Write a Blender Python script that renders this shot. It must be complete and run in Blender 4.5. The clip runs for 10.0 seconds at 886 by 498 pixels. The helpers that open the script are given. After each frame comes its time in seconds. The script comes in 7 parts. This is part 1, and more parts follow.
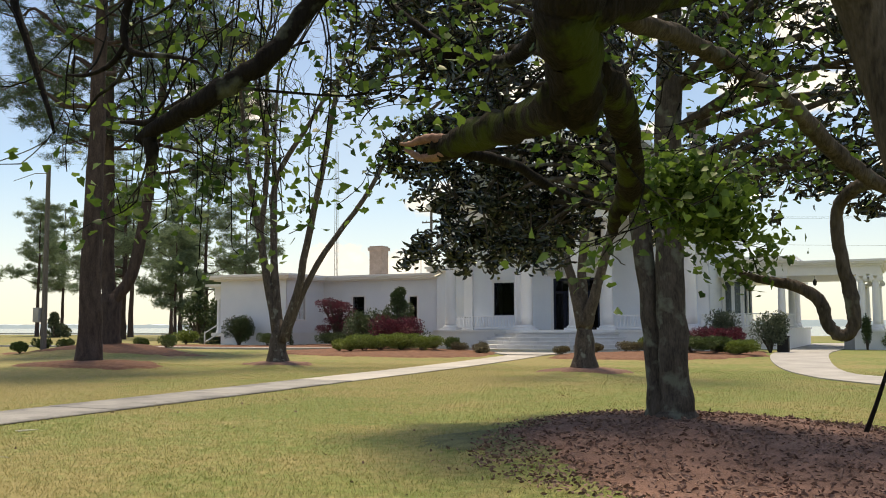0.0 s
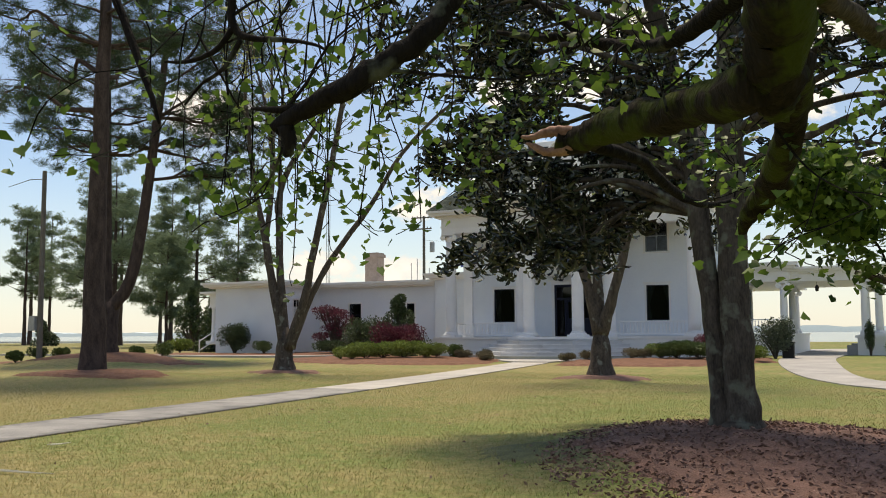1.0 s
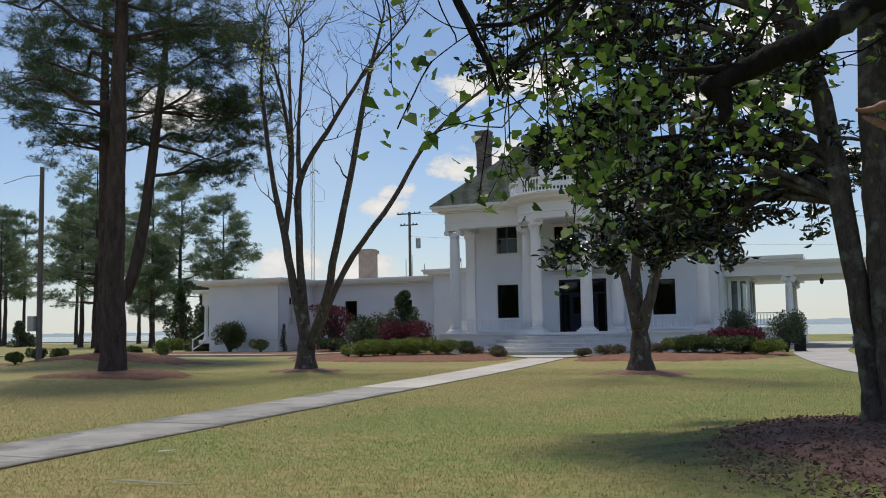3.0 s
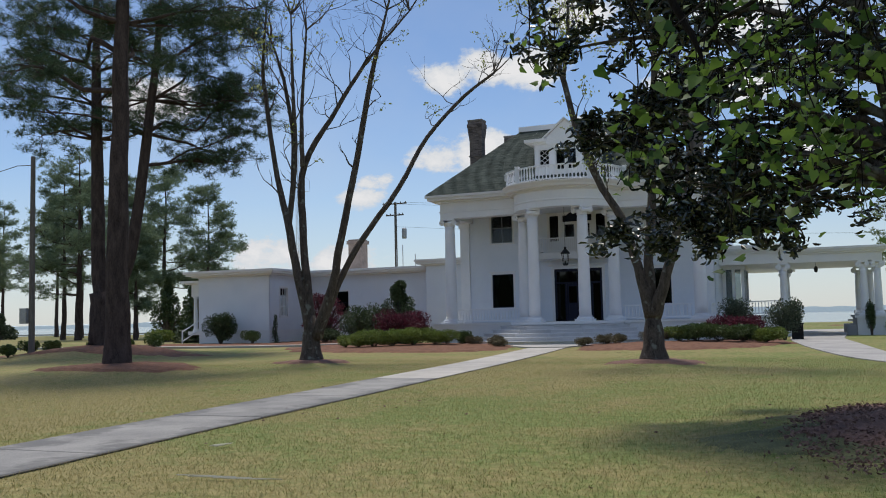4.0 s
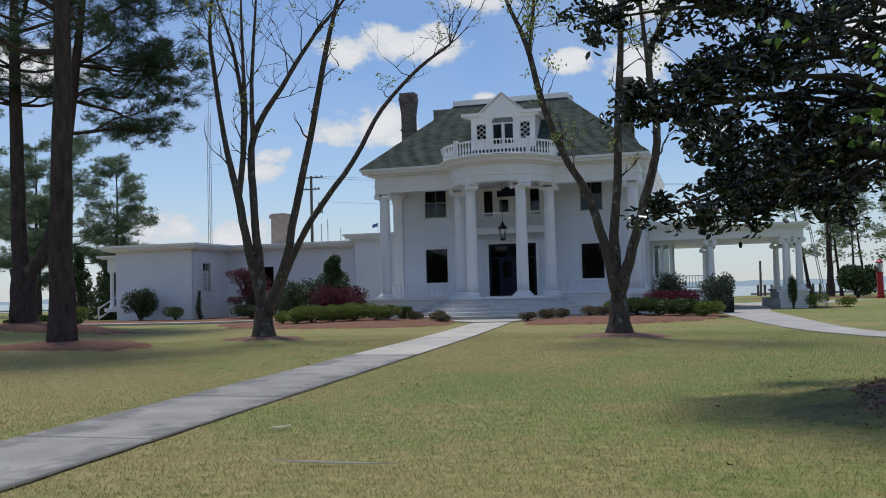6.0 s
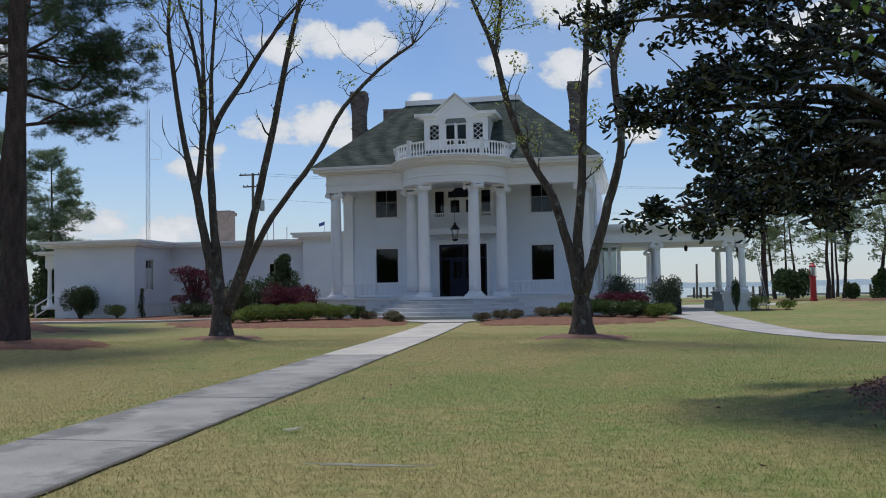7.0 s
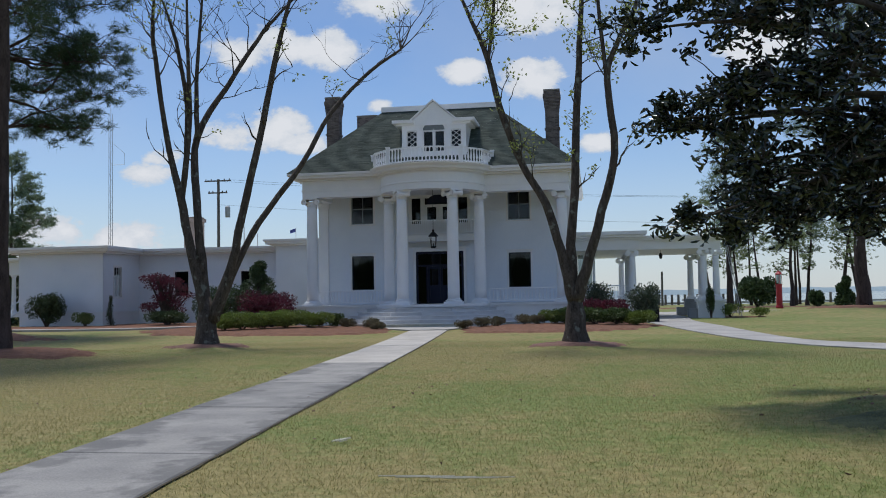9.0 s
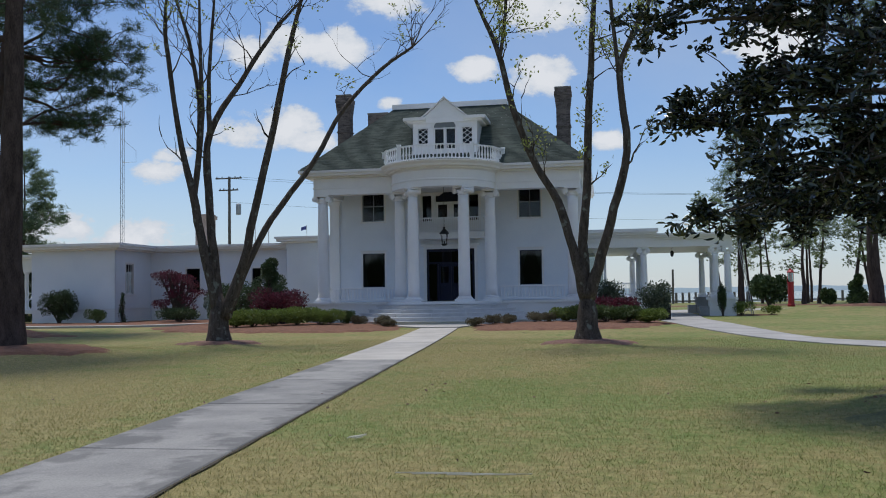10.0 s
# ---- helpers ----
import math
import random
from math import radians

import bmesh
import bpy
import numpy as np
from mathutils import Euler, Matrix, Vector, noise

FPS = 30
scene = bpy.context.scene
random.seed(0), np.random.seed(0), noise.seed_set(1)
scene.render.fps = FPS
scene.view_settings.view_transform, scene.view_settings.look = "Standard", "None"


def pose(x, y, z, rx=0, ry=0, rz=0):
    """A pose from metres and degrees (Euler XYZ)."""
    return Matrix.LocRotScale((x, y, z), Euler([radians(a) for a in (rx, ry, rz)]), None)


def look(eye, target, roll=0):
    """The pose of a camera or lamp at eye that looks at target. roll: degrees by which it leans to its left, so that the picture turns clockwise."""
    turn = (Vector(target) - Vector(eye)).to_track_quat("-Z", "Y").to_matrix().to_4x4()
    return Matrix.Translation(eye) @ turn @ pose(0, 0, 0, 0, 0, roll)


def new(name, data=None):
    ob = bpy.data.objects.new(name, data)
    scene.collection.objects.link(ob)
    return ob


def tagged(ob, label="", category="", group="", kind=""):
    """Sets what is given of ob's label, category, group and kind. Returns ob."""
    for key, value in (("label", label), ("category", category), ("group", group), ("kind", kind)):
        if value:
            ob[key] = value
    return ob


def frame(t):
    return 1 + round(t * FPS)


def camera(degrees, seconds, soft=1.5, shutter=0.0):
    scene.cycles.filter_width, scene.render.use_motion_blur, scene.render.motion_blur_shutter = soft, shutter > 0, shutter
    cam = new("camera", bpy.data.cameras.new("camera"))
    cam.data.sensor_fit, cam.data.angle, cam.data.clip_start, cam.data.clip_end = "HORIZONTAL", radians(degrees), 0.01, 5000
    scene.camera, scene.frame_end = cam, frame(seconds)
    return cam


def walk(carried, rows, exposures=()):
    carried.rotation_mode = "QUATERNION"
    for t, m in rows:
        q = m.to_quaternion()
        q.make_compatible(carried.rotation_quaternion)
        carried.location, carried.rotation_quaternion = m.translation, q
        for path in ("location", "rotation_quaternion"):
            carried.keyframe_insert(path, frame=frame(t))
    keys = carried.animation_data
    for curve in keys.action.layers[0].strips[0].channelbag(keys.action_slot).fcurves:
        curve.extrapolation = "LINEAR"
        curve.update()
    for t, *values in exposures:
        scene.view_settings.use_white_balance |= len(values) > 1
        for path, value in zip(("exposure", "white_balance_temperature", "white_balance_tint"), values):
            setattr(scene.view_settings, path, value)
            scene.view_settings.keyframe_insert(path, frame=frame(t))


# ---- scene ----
cam = camera(51.5, 10.0, soft=1.0)
PATH = [
    (0, (-0.972, 1.291, 1.353), (-1.857, 3.077, 1.521), -0.2),
    (0.5, (-1.424, 1.288, 1.373), (-2.293, 3.081, 1.547), -0.2),
    (1, (-1.884, 1.317, 1.360), (-2.740, 3.115, 1.543), -0.4),
    (1.5, (-2.336, 1.258, 1.365), (-3.182, 3.061, 1.550), -0.7),
    (2, (-2.795, 1.199, 1.365), (-3.628, 3.008, 1.548), -0.9),
    (2.5, (-3.291, 1.103, 1.375), (-4.108, 2.920, 1.555), -0.9),
    (2.7, (-3.500, 1.070, 1.378), (-4.308, 2.891, 1.556), -0.9),
    (3.8, (-4.626, 0.953, 1.389), (-5.391, 2.794, 1.548), -1.3),
    (4, (-4.805, 0.907, 1.386), (-5.558, 2.754, 1.539), -1.3),
    (4.5, (-5.321, 0.938, 1.387), (-6.037, 2.799, 1.531), -1.5),
    (5, (-5.802, 0.843, 1.390), (-6.476, 2.722, 1.517), -1.3),
    (5.5, (-6.266, 0.766, 1.397), (-6.886, 2.665, 1.505), -1.2),
    (5.7, (-6.445, 0.738, 1.404), (-7.039, 2.645, 1.505), -1.3),
    (6.8, (-7.373, 0.540, 1.449), (-7.810, 2.490, 1.539), -1.3),
    (7, (-7.538, 0.495, 1.455), (-7.952, 2.449, 1.546), -1.0),
    (7.5, (-7.897, 0.441, 1.454), (-8.261, 2.405, 1.555), -1.0),
    (8, (-8.191, 0.495, 1.445), (-8.529, 2.464, 1.549), -0.9),
    (8.5, (-8.412, 0.546, 1.452), (-8.737, 2.516, 1.559), -0.8),
    (9, (-8.536, 0.528, 1.459), (-8.862, 2.499, 1.565), -1.0),
    (9.5, (-8.583, 0.523, 1.461), (-8.917, 2.492, 1.565), -1.1),
    (10, (-8.594, 0.518, 1.455), (-8.941, 2.485, 1.556), -0.9),
]
EXPOSURES = [(0, 0.70, 8700, 10), (1, 0.56, 8300, 10), (2, 0.33, 7700, 10), (2.5, 0.25, 7350, 10), (4, 0.12, 6720, 10), (4.5, 0.10, 6620, 10), (10, 0.03, 6350, 10)]
walk(cam, [(t, look(eye, target, roll)) for t, eye, target, roll in PATH], EXPOSURES)

# ---- light ----
SUN_DIR = Vector((-0.20, 0.26, 0.94)).normalized()  # towards the sun
sun_data = bpy.data.lights.new("sun", "SUN")
sun_data.energy, sun_data.angle, sun_data.color = 2.8, radians(12.0), (1.0, 0.95, 0.86)
sun = new("sun", sun_data)
sun.matrix_world = look((0, 0, 60), Vector((0, 0, 60)) - SUN_DIR)

CLOUDS = [((-.358, .897, .259), .039), ((-.316, .910, .267), .042), ((-.272, .926, .261), .044), ((-.373, .911, .175), .039),
          ((-.334, .925, .181), .053), ((-.310, .936, .167), .035), ((-.443, .884, .150), .027), ((-.451, .882, .135), .032),
          ((-.132, .961, .241), .032), ((-.064, .970, .235), .046), ((-.223, .952, .207), .018), ((-.058, .952, .300), .064),
          ((-.210, .927, .310), .050), ((.005, .987, .161), .025), ((-.546, .836, .062), .062), ((-.472, .879, .064), .052),
          ((-.62, .75, .23), .06), ((.18, .95, .25), .06), ((-.40, .80, .45), .09), ((.1, .85, .5), .1)]


def make_world():
    w = bpy.data.worlds.new("sky")
    scene.world = w
    w.use_nodes = True
    nt = w.node_tree
    nt.nodes.clear()
    N, L = nt.nodes.new, nt.links.new
    out, bg = N("ShaderNodeOutputWorld"), N("ShaderNodeBackground")
    sky = N("ShaderNodeTexSky")
    sky.sky_type, sky.sun_disc = "NISHITA", False
    sky.sun_elevation = math.asin(SUN_DIR.z)
    sky.sun_rotation = math.atan2(SUN_DIR.x, SUN_DIR.y)
    sky.air_density, sky.dust_density, sky.ozone_density = 1.0, 0.2, 2.0
    co = N("ShaderNodeTexCoord")
    total = None
    for d, r in CLOUDS:
        sub = N("ShaderNodeVectorMath"); sub.operation = "SUBTRACT"
        L(co.outputs["Generated"], sub.inputs[0]); sub.inputs[1].default_value = Vector(d).normalized()
        mul = N("ShaderNodeVectorMath"); mul.operation = "MULTIPLY"
        L(sub.outputs[0], mul.inputs[0]); mul.inputs[1].default_value = (1 / r, 1 / r, 1.9 / r)
        ln = N("ShaderNodeVectorMath"); ln.operation = "LENGTH"
        L(mul.outputs[0], ln.inputs[0])
        mr = N("ShaderNodeMapRange")
        mr.interpolation_type = "SMOOTHSTEP"
        mr.inputs["From Min"].default_value, mr.inputs["From Max"].default_value = 1.5, 0.2
        L(ln.outputs["Value"], mr.inputs["Value"])
        if total is None:
            total = mr.outputs[0]
        else:
            mx = N("ShaderNodeMath"); mx.operation = "MAXIMUM"
            L(total, mx.inputs[0]); L(mr.outputs[0], mx.inputs[1])
            total = mx.outputs[0]
    stretch = N("ShaderNodeVectorMath"); stretch.operation = "MULTIPLY"
    L(co.outputs["Generated"], stretch.inputs[0]); stretch.inputs[1].default_value = (1, 1, 1.6)
    nz = N("ShaderNodeTexNoise")
    nz.inputs["Scale"].default_value, nz.inputs["Detail"].default_value, nz.inputs["Roughness"].default_value = 22, 9, 0.64
    L(stretch.outputs[0], nz.inputs["Vector"])
    # an unseen broken cloud deck, added behind the walk to brighten the house front
    sep0, deck, tot = N("ShaderNodeSeparateXYZ"), N("ShaderNodeMapRange"), N("ShaderNodeMath")
    L(co.outputs["Generated"], sep0.inputs[0]); L(sep0.outputs["Y"], deck.inputs["Value"])
    deck.inputs["From Min"].default_value, deck.inputs["From Max"].default_value, deck.inputs["To Max"].default_value = 0.35, -0.25, 0.42
    tot.operation = "MAXIMUM"
    L(total, tot.inputs[0]); L(deck.outputs[0], tot.inputs[1])
    total = tot.outputs[0]
    add = N("ShaderNodeMath"); add.operation = "MULTIPLY_ADD"
    L(nz.outputs["Fac"], add.inputs[0]); add.inputs[1].default_value = 2.3; L(total, add.inputs[2])
    cov = N("ShaderNodeMapRange"); cov.interpolation_type = "SMOOTHSTEP"
    cov.inputs["From Min"].default_value, cov.inputs["From Max"].default_value = 1.50, 1.98
    L(add.outputs[0], cov.inputs["Value"])
    # thin veil over the whole sky
    nz2 = N("ShaderNodeTexNoise")
    nz2.inputs["Scale"].default_value, nz2.inputs["Detail"].default_value = 3.2, 6
    L(stretch.outputs[0], nz2.inputs["Vector"])
    veil = N("ShaderNodeMapRange")
    veil.inputs["From Min"].default_value, veil.inputs["From Max"].default_value = 0.40, 0.85
    veil.inputs["To Max"].default_value = 0.42
    L(nz2.outputs["Fac"], veil.inputs["Value"])
    # paler towards the horizon
    sep = N("ShaderNodeSeparateXYZ")
    L(co.outputs["Generated"], sep.inputs[0])
    low = N("ShaderNodeMapRange"); low.interpolation_type = "SMOOTHSTEP"
    low.inputs["From Min"].default_value, low.inputs["From Max"].default_value = 0.20, -0.02
    low.inputs["To Max"].default_value = 0.6
    L(sep.outputs["Z"], low.inputs["Value"])
    haze = N("ShaderNodeMath"); haze.operation = "MAXIMUM"
    L(low.outputs[0], haze.inputs[0]); L(veil.outputs[0], haze.inputs[1])
    both = N("ShaderNodeMath"); both.operation = "MAXIMUM"
    L(cov.outputs[0], both.inputs[0]); L(haze.outputs[0], both.inputs[1])
    deep = N("ShaderNodeMix"); deep.data_type, deep.blend_type = "RGBA", "MULTIPLY"
    deep.inputs["Factor"].default_value = 1
    deep.inputs["B"].default_value = (0.585, 0.635, 0.725, 1)
    L(sky.outputs[0], deep.inputs["A"])
    mix = N("ShaderNodeMix"); mix.data_type = "RGBA"
    L(both.outputs[0], mix.inputs["Factor"])
    L(deep.outputs["Result"], mix.inputs["A"])
    body, tone = N("ShaderNodeMapRange"), N("ShaderNodeMix")
    body.inputs["From Min"].default_value, body.inputs["From Max"].default_value = 1.6, 2.25
    L(add.outputs[0], body.inputs["Value"])
    tone.data_type = "RGBA"
    tone.inputs["A"].default_value, tone.inputs["B"].default_value = (3.5, 3.85, 4.3, 1), (4.75, 4.85, 5.05, 1)
    L(body.outputs[0], tone.inputs["Factor"]); L(tone.outputs["Result"], mix.inputs["B"])
    L(mix.outputs["Result"], bg.inputs["Color"])
    bg.inputs["Strength"].default_value = 0.15
    L(bg.outputs[0], out.inputs[0])


make_world()


# ---- materials ----
def material(name, dark, light, rough=0.7, scale=6.0, fine=60.0, bump=0.25, depth=0.01, metallic=0.0, per_island=0.0,
             translucent=0.0, stretch=(1, 1, 1), per_object=0.0, spec=0.4, mid=0.5, spread=0.25):
    """Two colours mixed by a coarse and a fine noise, with a fine relief."""
    m = bpy.data.materials.new(name)
    m.use_nodes = True
    nt = m.node_tree
    nt.nodes.clear()
    N, L = nt.nodes.new, nt.links.new
    out, p = N("ShaderNodeOutputMaterial"), N("ShaderNodeBsdfPrincipled")
    geo = N("ShaderNodeNewGeometry")
    st = N("ShaderNodeVectorMath"); st.operation = "MULTIPLY"
    L(geo.outputs["Position"], st.inputs[0]); st.inputs[1].default_value = stretch
    a, b = N("ShaderNodeTexNoise"), N("ShaderNodeTexNoise")
    a.inputs["Scale"].default_value, a.inputs["Detail"].default_value = scale, 4
    b.inputs["Scale"].default_value, b.inputs["Detail"].default_value = fine, 3
    L(st.outputs[0], a.inputs["Vector"]); L(st.outputs[0], b.inputs["Vector"])
    s = N("ShaderNodeMath"); s.operation = "MULTIPLY_ADD"
    L(b.outputs["Fac"], s.inputs[0]); s.inputs[1].default_value = 0.6
    h = N("ShaderNodeMath"); h.operation = "MULTIPLY"
    L(a.outputs["Fac"], h.inputs[0]); h.inputs[1].default_value = 0.7
    L(h.outputs[0], s.inputs[2])
    value = s.outputs[0]
    for amount, source in ((per_island, geo.outputs["Random Per Island"]), (per_object, None)):
        if amount:
            if source is None:
                source = N("ShaderNodeObjectInfo").outputs["Random"]
            k = N("ShaderNodeMath"); k.operation = "MULTIPLY_ADD"
            L(source, k.inputs[0]); k.inputs[1].default_value = amount
            k2 = N("ShaderNodeMath"); k2.operation = "SUBTRACT"
            L(value, k2.inputs[0]); k2.inputs[1].default_value = amount / 2
            L(k2.outputs[0], k.inputs[2])
            value = k.outputs[0]
    mr = N("ShaderNodeMapRange")
    mr.inputs["From Min"].default_value, mr.inputs["From Max"].default_value = mid + 0.15 - spread, mid + 0.15 + spread
    L(value, mr.inputs["Value"])
    mix = N("ShaderNodeMix"); mix.data_type = "RGBA"
    L(mr.outputs[0], mix.inputs["Factor"])
    mix.inputs["A"].default_value, mix.inputs["B"].default_value = (*dark, 1), (*light, 1)
    L(mix.outputs["Result"], p.inputs["Base Color"])
    p.inputs["Roughness"].default_value, p.inputs["Metallic"].default_value = rough, metallic
    p.inputs["Specular IOR Level"].default_value = spec
    if bump:
        bp = N("ShaderNodeBump")
        bp.inputs["Strength"].default_value, bp.inputs["Distance"].default_value = bump, depth
        L(s.outputs[0], bp.inputs["Height"]); L(bp.outputs[0], p.inputs["Normal"])
    if translucent:
        tr, ms = N("ShaderNodeBsdfTranslucent"), N("ShaderNodeMixShader")
        L(mix.outputs["Result"], tr.inputs["Color"])
        ms.inputs[0].default_value = translucent
        L(p.outputs[0], ms.inputs[1]); L(tr.outputs[0], ms.inputs[2]); L(ms.outputs[0], out.inputs[0])
    else:
        L(p.outputs[0], out.inputs[0])
    return m


def glass_material(name, tint=(0.8, 0.85, 0.85), gloss=0.035):
    """A thin clear pane with a faint mirror image."""
    m = bpy.data.materials.new(name)
    m.use_nodes = True
    nt = m.node_tree
    nt.nodes.clear()
    N, L = nt.nodes.new, nt.links.new
    out, mx, tr, gl = N("ShaderNodeOutputMaterial"), N("ShaderNodeMixShader"), N("ShaderNodeBsdfTransparent"), N("ShaderNodeBsdfGlossy")
    tr.inputs["Color"].default_value = (*tint, 1)
    gl.inputs["Roughness"].default_value = 0.03
    mx.inputs[0].default_value = gloss
    L(tr.outputs[0], mx.inputs[1]); L(gl.outputs[0], mx.inputs[2]); L(mx.outputs[0], out.inputs[0])
    return m


def bark_material(name, dark, light, moss=None, scale=9.0, depth=0.03, patches=0.62):
    """Furrowed bark, stretched along the stem, with moss or lichen in patches if given."""
    m = material(name, dark, light, 0.9, scale, 55, 0.9, depth, stretch=(1, 1, 0.28), spec=0.15)
    if moss:
        nt = m.node_tree
        N, L = nt.nodes.new, nt.links.new
        p = next(n for n in nt.nodes if n.type == "BSDF_PRINCIPLED")
        base = p.inputs["Base Color"].links[0].from_socket
        nz, mr, mx = N("ShaderNodeTexNoise"), N("ShaderNodeMapRange"), N("ShaderNodeMix")
        nz.inputs["Scale"].default_value, nz.inputs["Detail"].default_value = 5, 6
        geo = N("ShaderNodeNewGeometry")
        L(geo.outputs["Position"], nz.inputs["Vector"])
        mr.inputs["From Min"].default_value, mr.inputs["From Max"].default_value = patches - 0.05, patches + 0.06
        L(nz.outputs["Fac"], mr.inputs["Value"])
        mx.data_type = "RGBA"
        L(mr.outputs[0], mx.inputs["Factor"]); L(base, mx.inputs["A"])
        mx.inputs["B"].default_value = (*moss, 1)
        L(mx.outputs["Result"], p.inputs["Base Color"])
    return m


WHITE = material("white_paint", (0.76, 0.78, 0.81), (0.86, 0.87, 0.89), 0.45, 1.2, 25, 0.08, 0.003)
# white boards tinted blue, carrying the sky's light on the shaded front
SIDING = material("white_siding", (0.71, 0.76, 0.83), (0.81, 0.85, 0.90), 0.5, 0.8, 18, 0.10, 0.003)
TRIM = material("white_trim", (0.74, 0.75, 0.76), (0.84, 0.84, 0.84), 0.4, 1.5, 30, 0.05, 0.002)
SOFFIT = material("painted_ceiling", (0.55, 0.57, 0.58), (0.66, 0.68, 0.69), 0.6, 1.5, 20, 0.05, 0.002)
STONE = material("pale_step_stone", (0.52, 0.53, 0.54), (0.74, 0.74, 0.745), 0.75, 2.0, 40, 0.25, 0.006, per_object=0.12)
SHINGLE = material("green_grey_shingles", (0.022, 0.034, 0.030), (0.075, 0.098, 0.085), 0.9, 1.6, 16, 0.6, 0.02, per_island=0.35)
CHIMNEY = material("brown_brick", (0.125, 0.098, 0.085), (0.28, 0.22, 0.19), 0.9, 3, 30, 0.5, 0.01, per_object=0.3)
MORTAR = material("chimney_mortar", (0.20, 0.18, 0.16), (0.32, 0.29, 0.26), 0.95, 5, 50, 0.4, 0.01)
GLASS = glass_material("window_glass", (0.45, 0.5, 0.52))
CLEARGLASS = glass_material("clear_glass", (0.92, 0.94, 0.94))
DARKGLASS = glass_material("dark_door_glass", (0.02, 0.022, 0.045))
DARKWOOD = material("near_black_door_paint", (0.007, 0.009, 0.022), (0.014, 0.018, 0.042), 0.5, 2, 30, 0.05, 0.002, spec=0.2)
IRON = material("black_iron", (0.012, 0.012, 0.013), (0.03, 0.03, 0.03), 0.5, 8, 60, 0.2, 0.003, metallic=0.4)
# curtain and room colours are darkened to carry the dimness indoors
CURTAIN = material("dimmed_curtain", (0.10, 0.11, 0.11), (0.20, 0.21, 0.21), 0.9, 2, 25, 0.3, 0.01)
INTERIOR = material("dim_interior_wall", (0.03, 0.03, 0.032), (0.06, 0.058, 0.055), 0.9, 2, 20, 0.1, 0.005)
ROOFFLAT = material("pale_flat_roof", (0.50, 0.51, 0.52), (0.66, 0.67, 0.68), 0.8, 1, 15, 0.2, 0.01)
CONCRETE = material("weathered_concrete", (0.27, 0.262, 0.255), (0.50, 0.48, 0.46), 0.88, 0.8, 45, 0.35, 0.006, per_object=0.10)


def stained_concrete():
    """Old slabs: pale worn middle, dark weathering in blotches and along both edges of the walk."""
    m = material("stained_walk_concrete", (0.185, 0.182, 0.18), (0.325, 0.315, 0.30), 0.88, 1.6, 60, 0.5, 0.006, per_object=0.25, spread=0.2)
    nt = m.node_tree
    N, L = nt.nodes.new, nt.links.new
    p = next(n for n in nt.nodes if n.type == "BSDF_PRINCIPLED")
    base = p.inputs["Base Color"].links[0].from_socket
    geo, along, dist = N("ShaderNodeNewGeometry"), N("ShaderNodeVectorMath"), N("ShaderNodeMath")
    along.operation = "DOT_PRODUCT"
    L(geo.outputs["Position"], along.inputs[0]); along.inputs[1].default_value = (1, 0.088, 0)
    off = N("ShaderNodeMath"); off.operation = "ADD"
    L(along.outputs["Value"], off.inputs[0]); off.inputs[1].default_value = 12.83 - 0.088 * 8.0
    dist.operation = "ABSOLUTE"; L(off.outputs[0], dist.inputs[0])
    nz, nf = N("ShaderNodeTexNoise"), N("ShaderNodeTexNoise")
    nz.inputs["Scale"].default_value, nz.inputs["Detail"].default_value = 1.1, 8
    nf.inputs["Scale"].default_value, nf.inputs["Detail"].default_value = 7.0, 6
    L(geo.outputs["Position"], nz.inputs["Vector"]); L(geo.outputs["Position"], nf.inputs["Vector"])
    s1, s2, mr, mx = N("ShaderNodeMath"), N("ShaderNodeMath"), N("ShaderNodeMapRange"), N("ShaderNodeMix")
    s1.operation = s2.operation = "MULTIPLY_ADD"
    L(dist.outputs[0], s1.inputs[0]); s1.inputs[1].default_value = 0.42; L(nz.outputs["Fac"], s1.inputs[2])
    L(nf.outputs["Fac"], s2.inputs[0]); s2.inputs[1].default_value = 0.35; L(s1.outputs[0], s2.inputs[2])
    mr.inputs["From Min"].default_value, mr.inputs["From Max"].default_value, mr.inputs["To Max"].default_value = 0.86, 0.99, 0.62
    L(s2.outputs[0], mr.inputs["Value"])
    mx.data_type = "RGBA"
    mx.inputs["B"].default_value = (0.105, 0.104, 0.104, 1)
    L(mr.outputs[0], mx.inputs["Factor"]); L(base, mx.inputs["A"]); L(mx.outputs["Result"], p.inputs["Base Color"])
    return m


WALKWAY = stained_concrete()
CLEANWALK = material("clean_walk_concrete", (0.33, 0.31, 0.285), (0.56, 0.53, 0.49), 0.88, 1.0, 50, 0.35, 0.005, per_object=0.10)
SOIL = material("dark_edge_soil", (0.03, 0.024, 0.018), (0.10, 0.085, 0.055), 0.95, 6, 50, 0.8, 0.02)
LIGHTGREEN = material("light_spring_foliage", (0.10, 0.14, 0.06), (0.30, 0.36, 0.17), 0.7, 0.8, 6, 0, per_island=0.5, translucent=0.3)
PIER = material("grey_render_pier", (0.20, 0.21, 0.22), (0.36, 0.37, 0.38), 0.8, 2, 30, 0.3, 0.006)
THINSOIL = material("thin_grey_soil", (0.075, 0.085, 0.034), (0.19, 0.19, 0.082), 0.95, 3.5, 45, 0.8, 0.02, spread=0.14)
STRAW = material("pine_straw", (0.085, 0.038, 0.024), (0.27, 0.135, 0.085), 0.95, 5, 70, 0.9, 0.03)
LITTER = material("leaf_litter_bed", (0.085, 0.046, 0.036), (0.29, 0.165, 0.13), 0.95, 4, 50, 1.0, 0.04)
DEADLEAF = material("dead_leaves", (0.11, 0.062, 0.050), (0.32, 0.20, 0.16), 0.8, 3, 40, 0.2, 0.01, per_island=0.5)
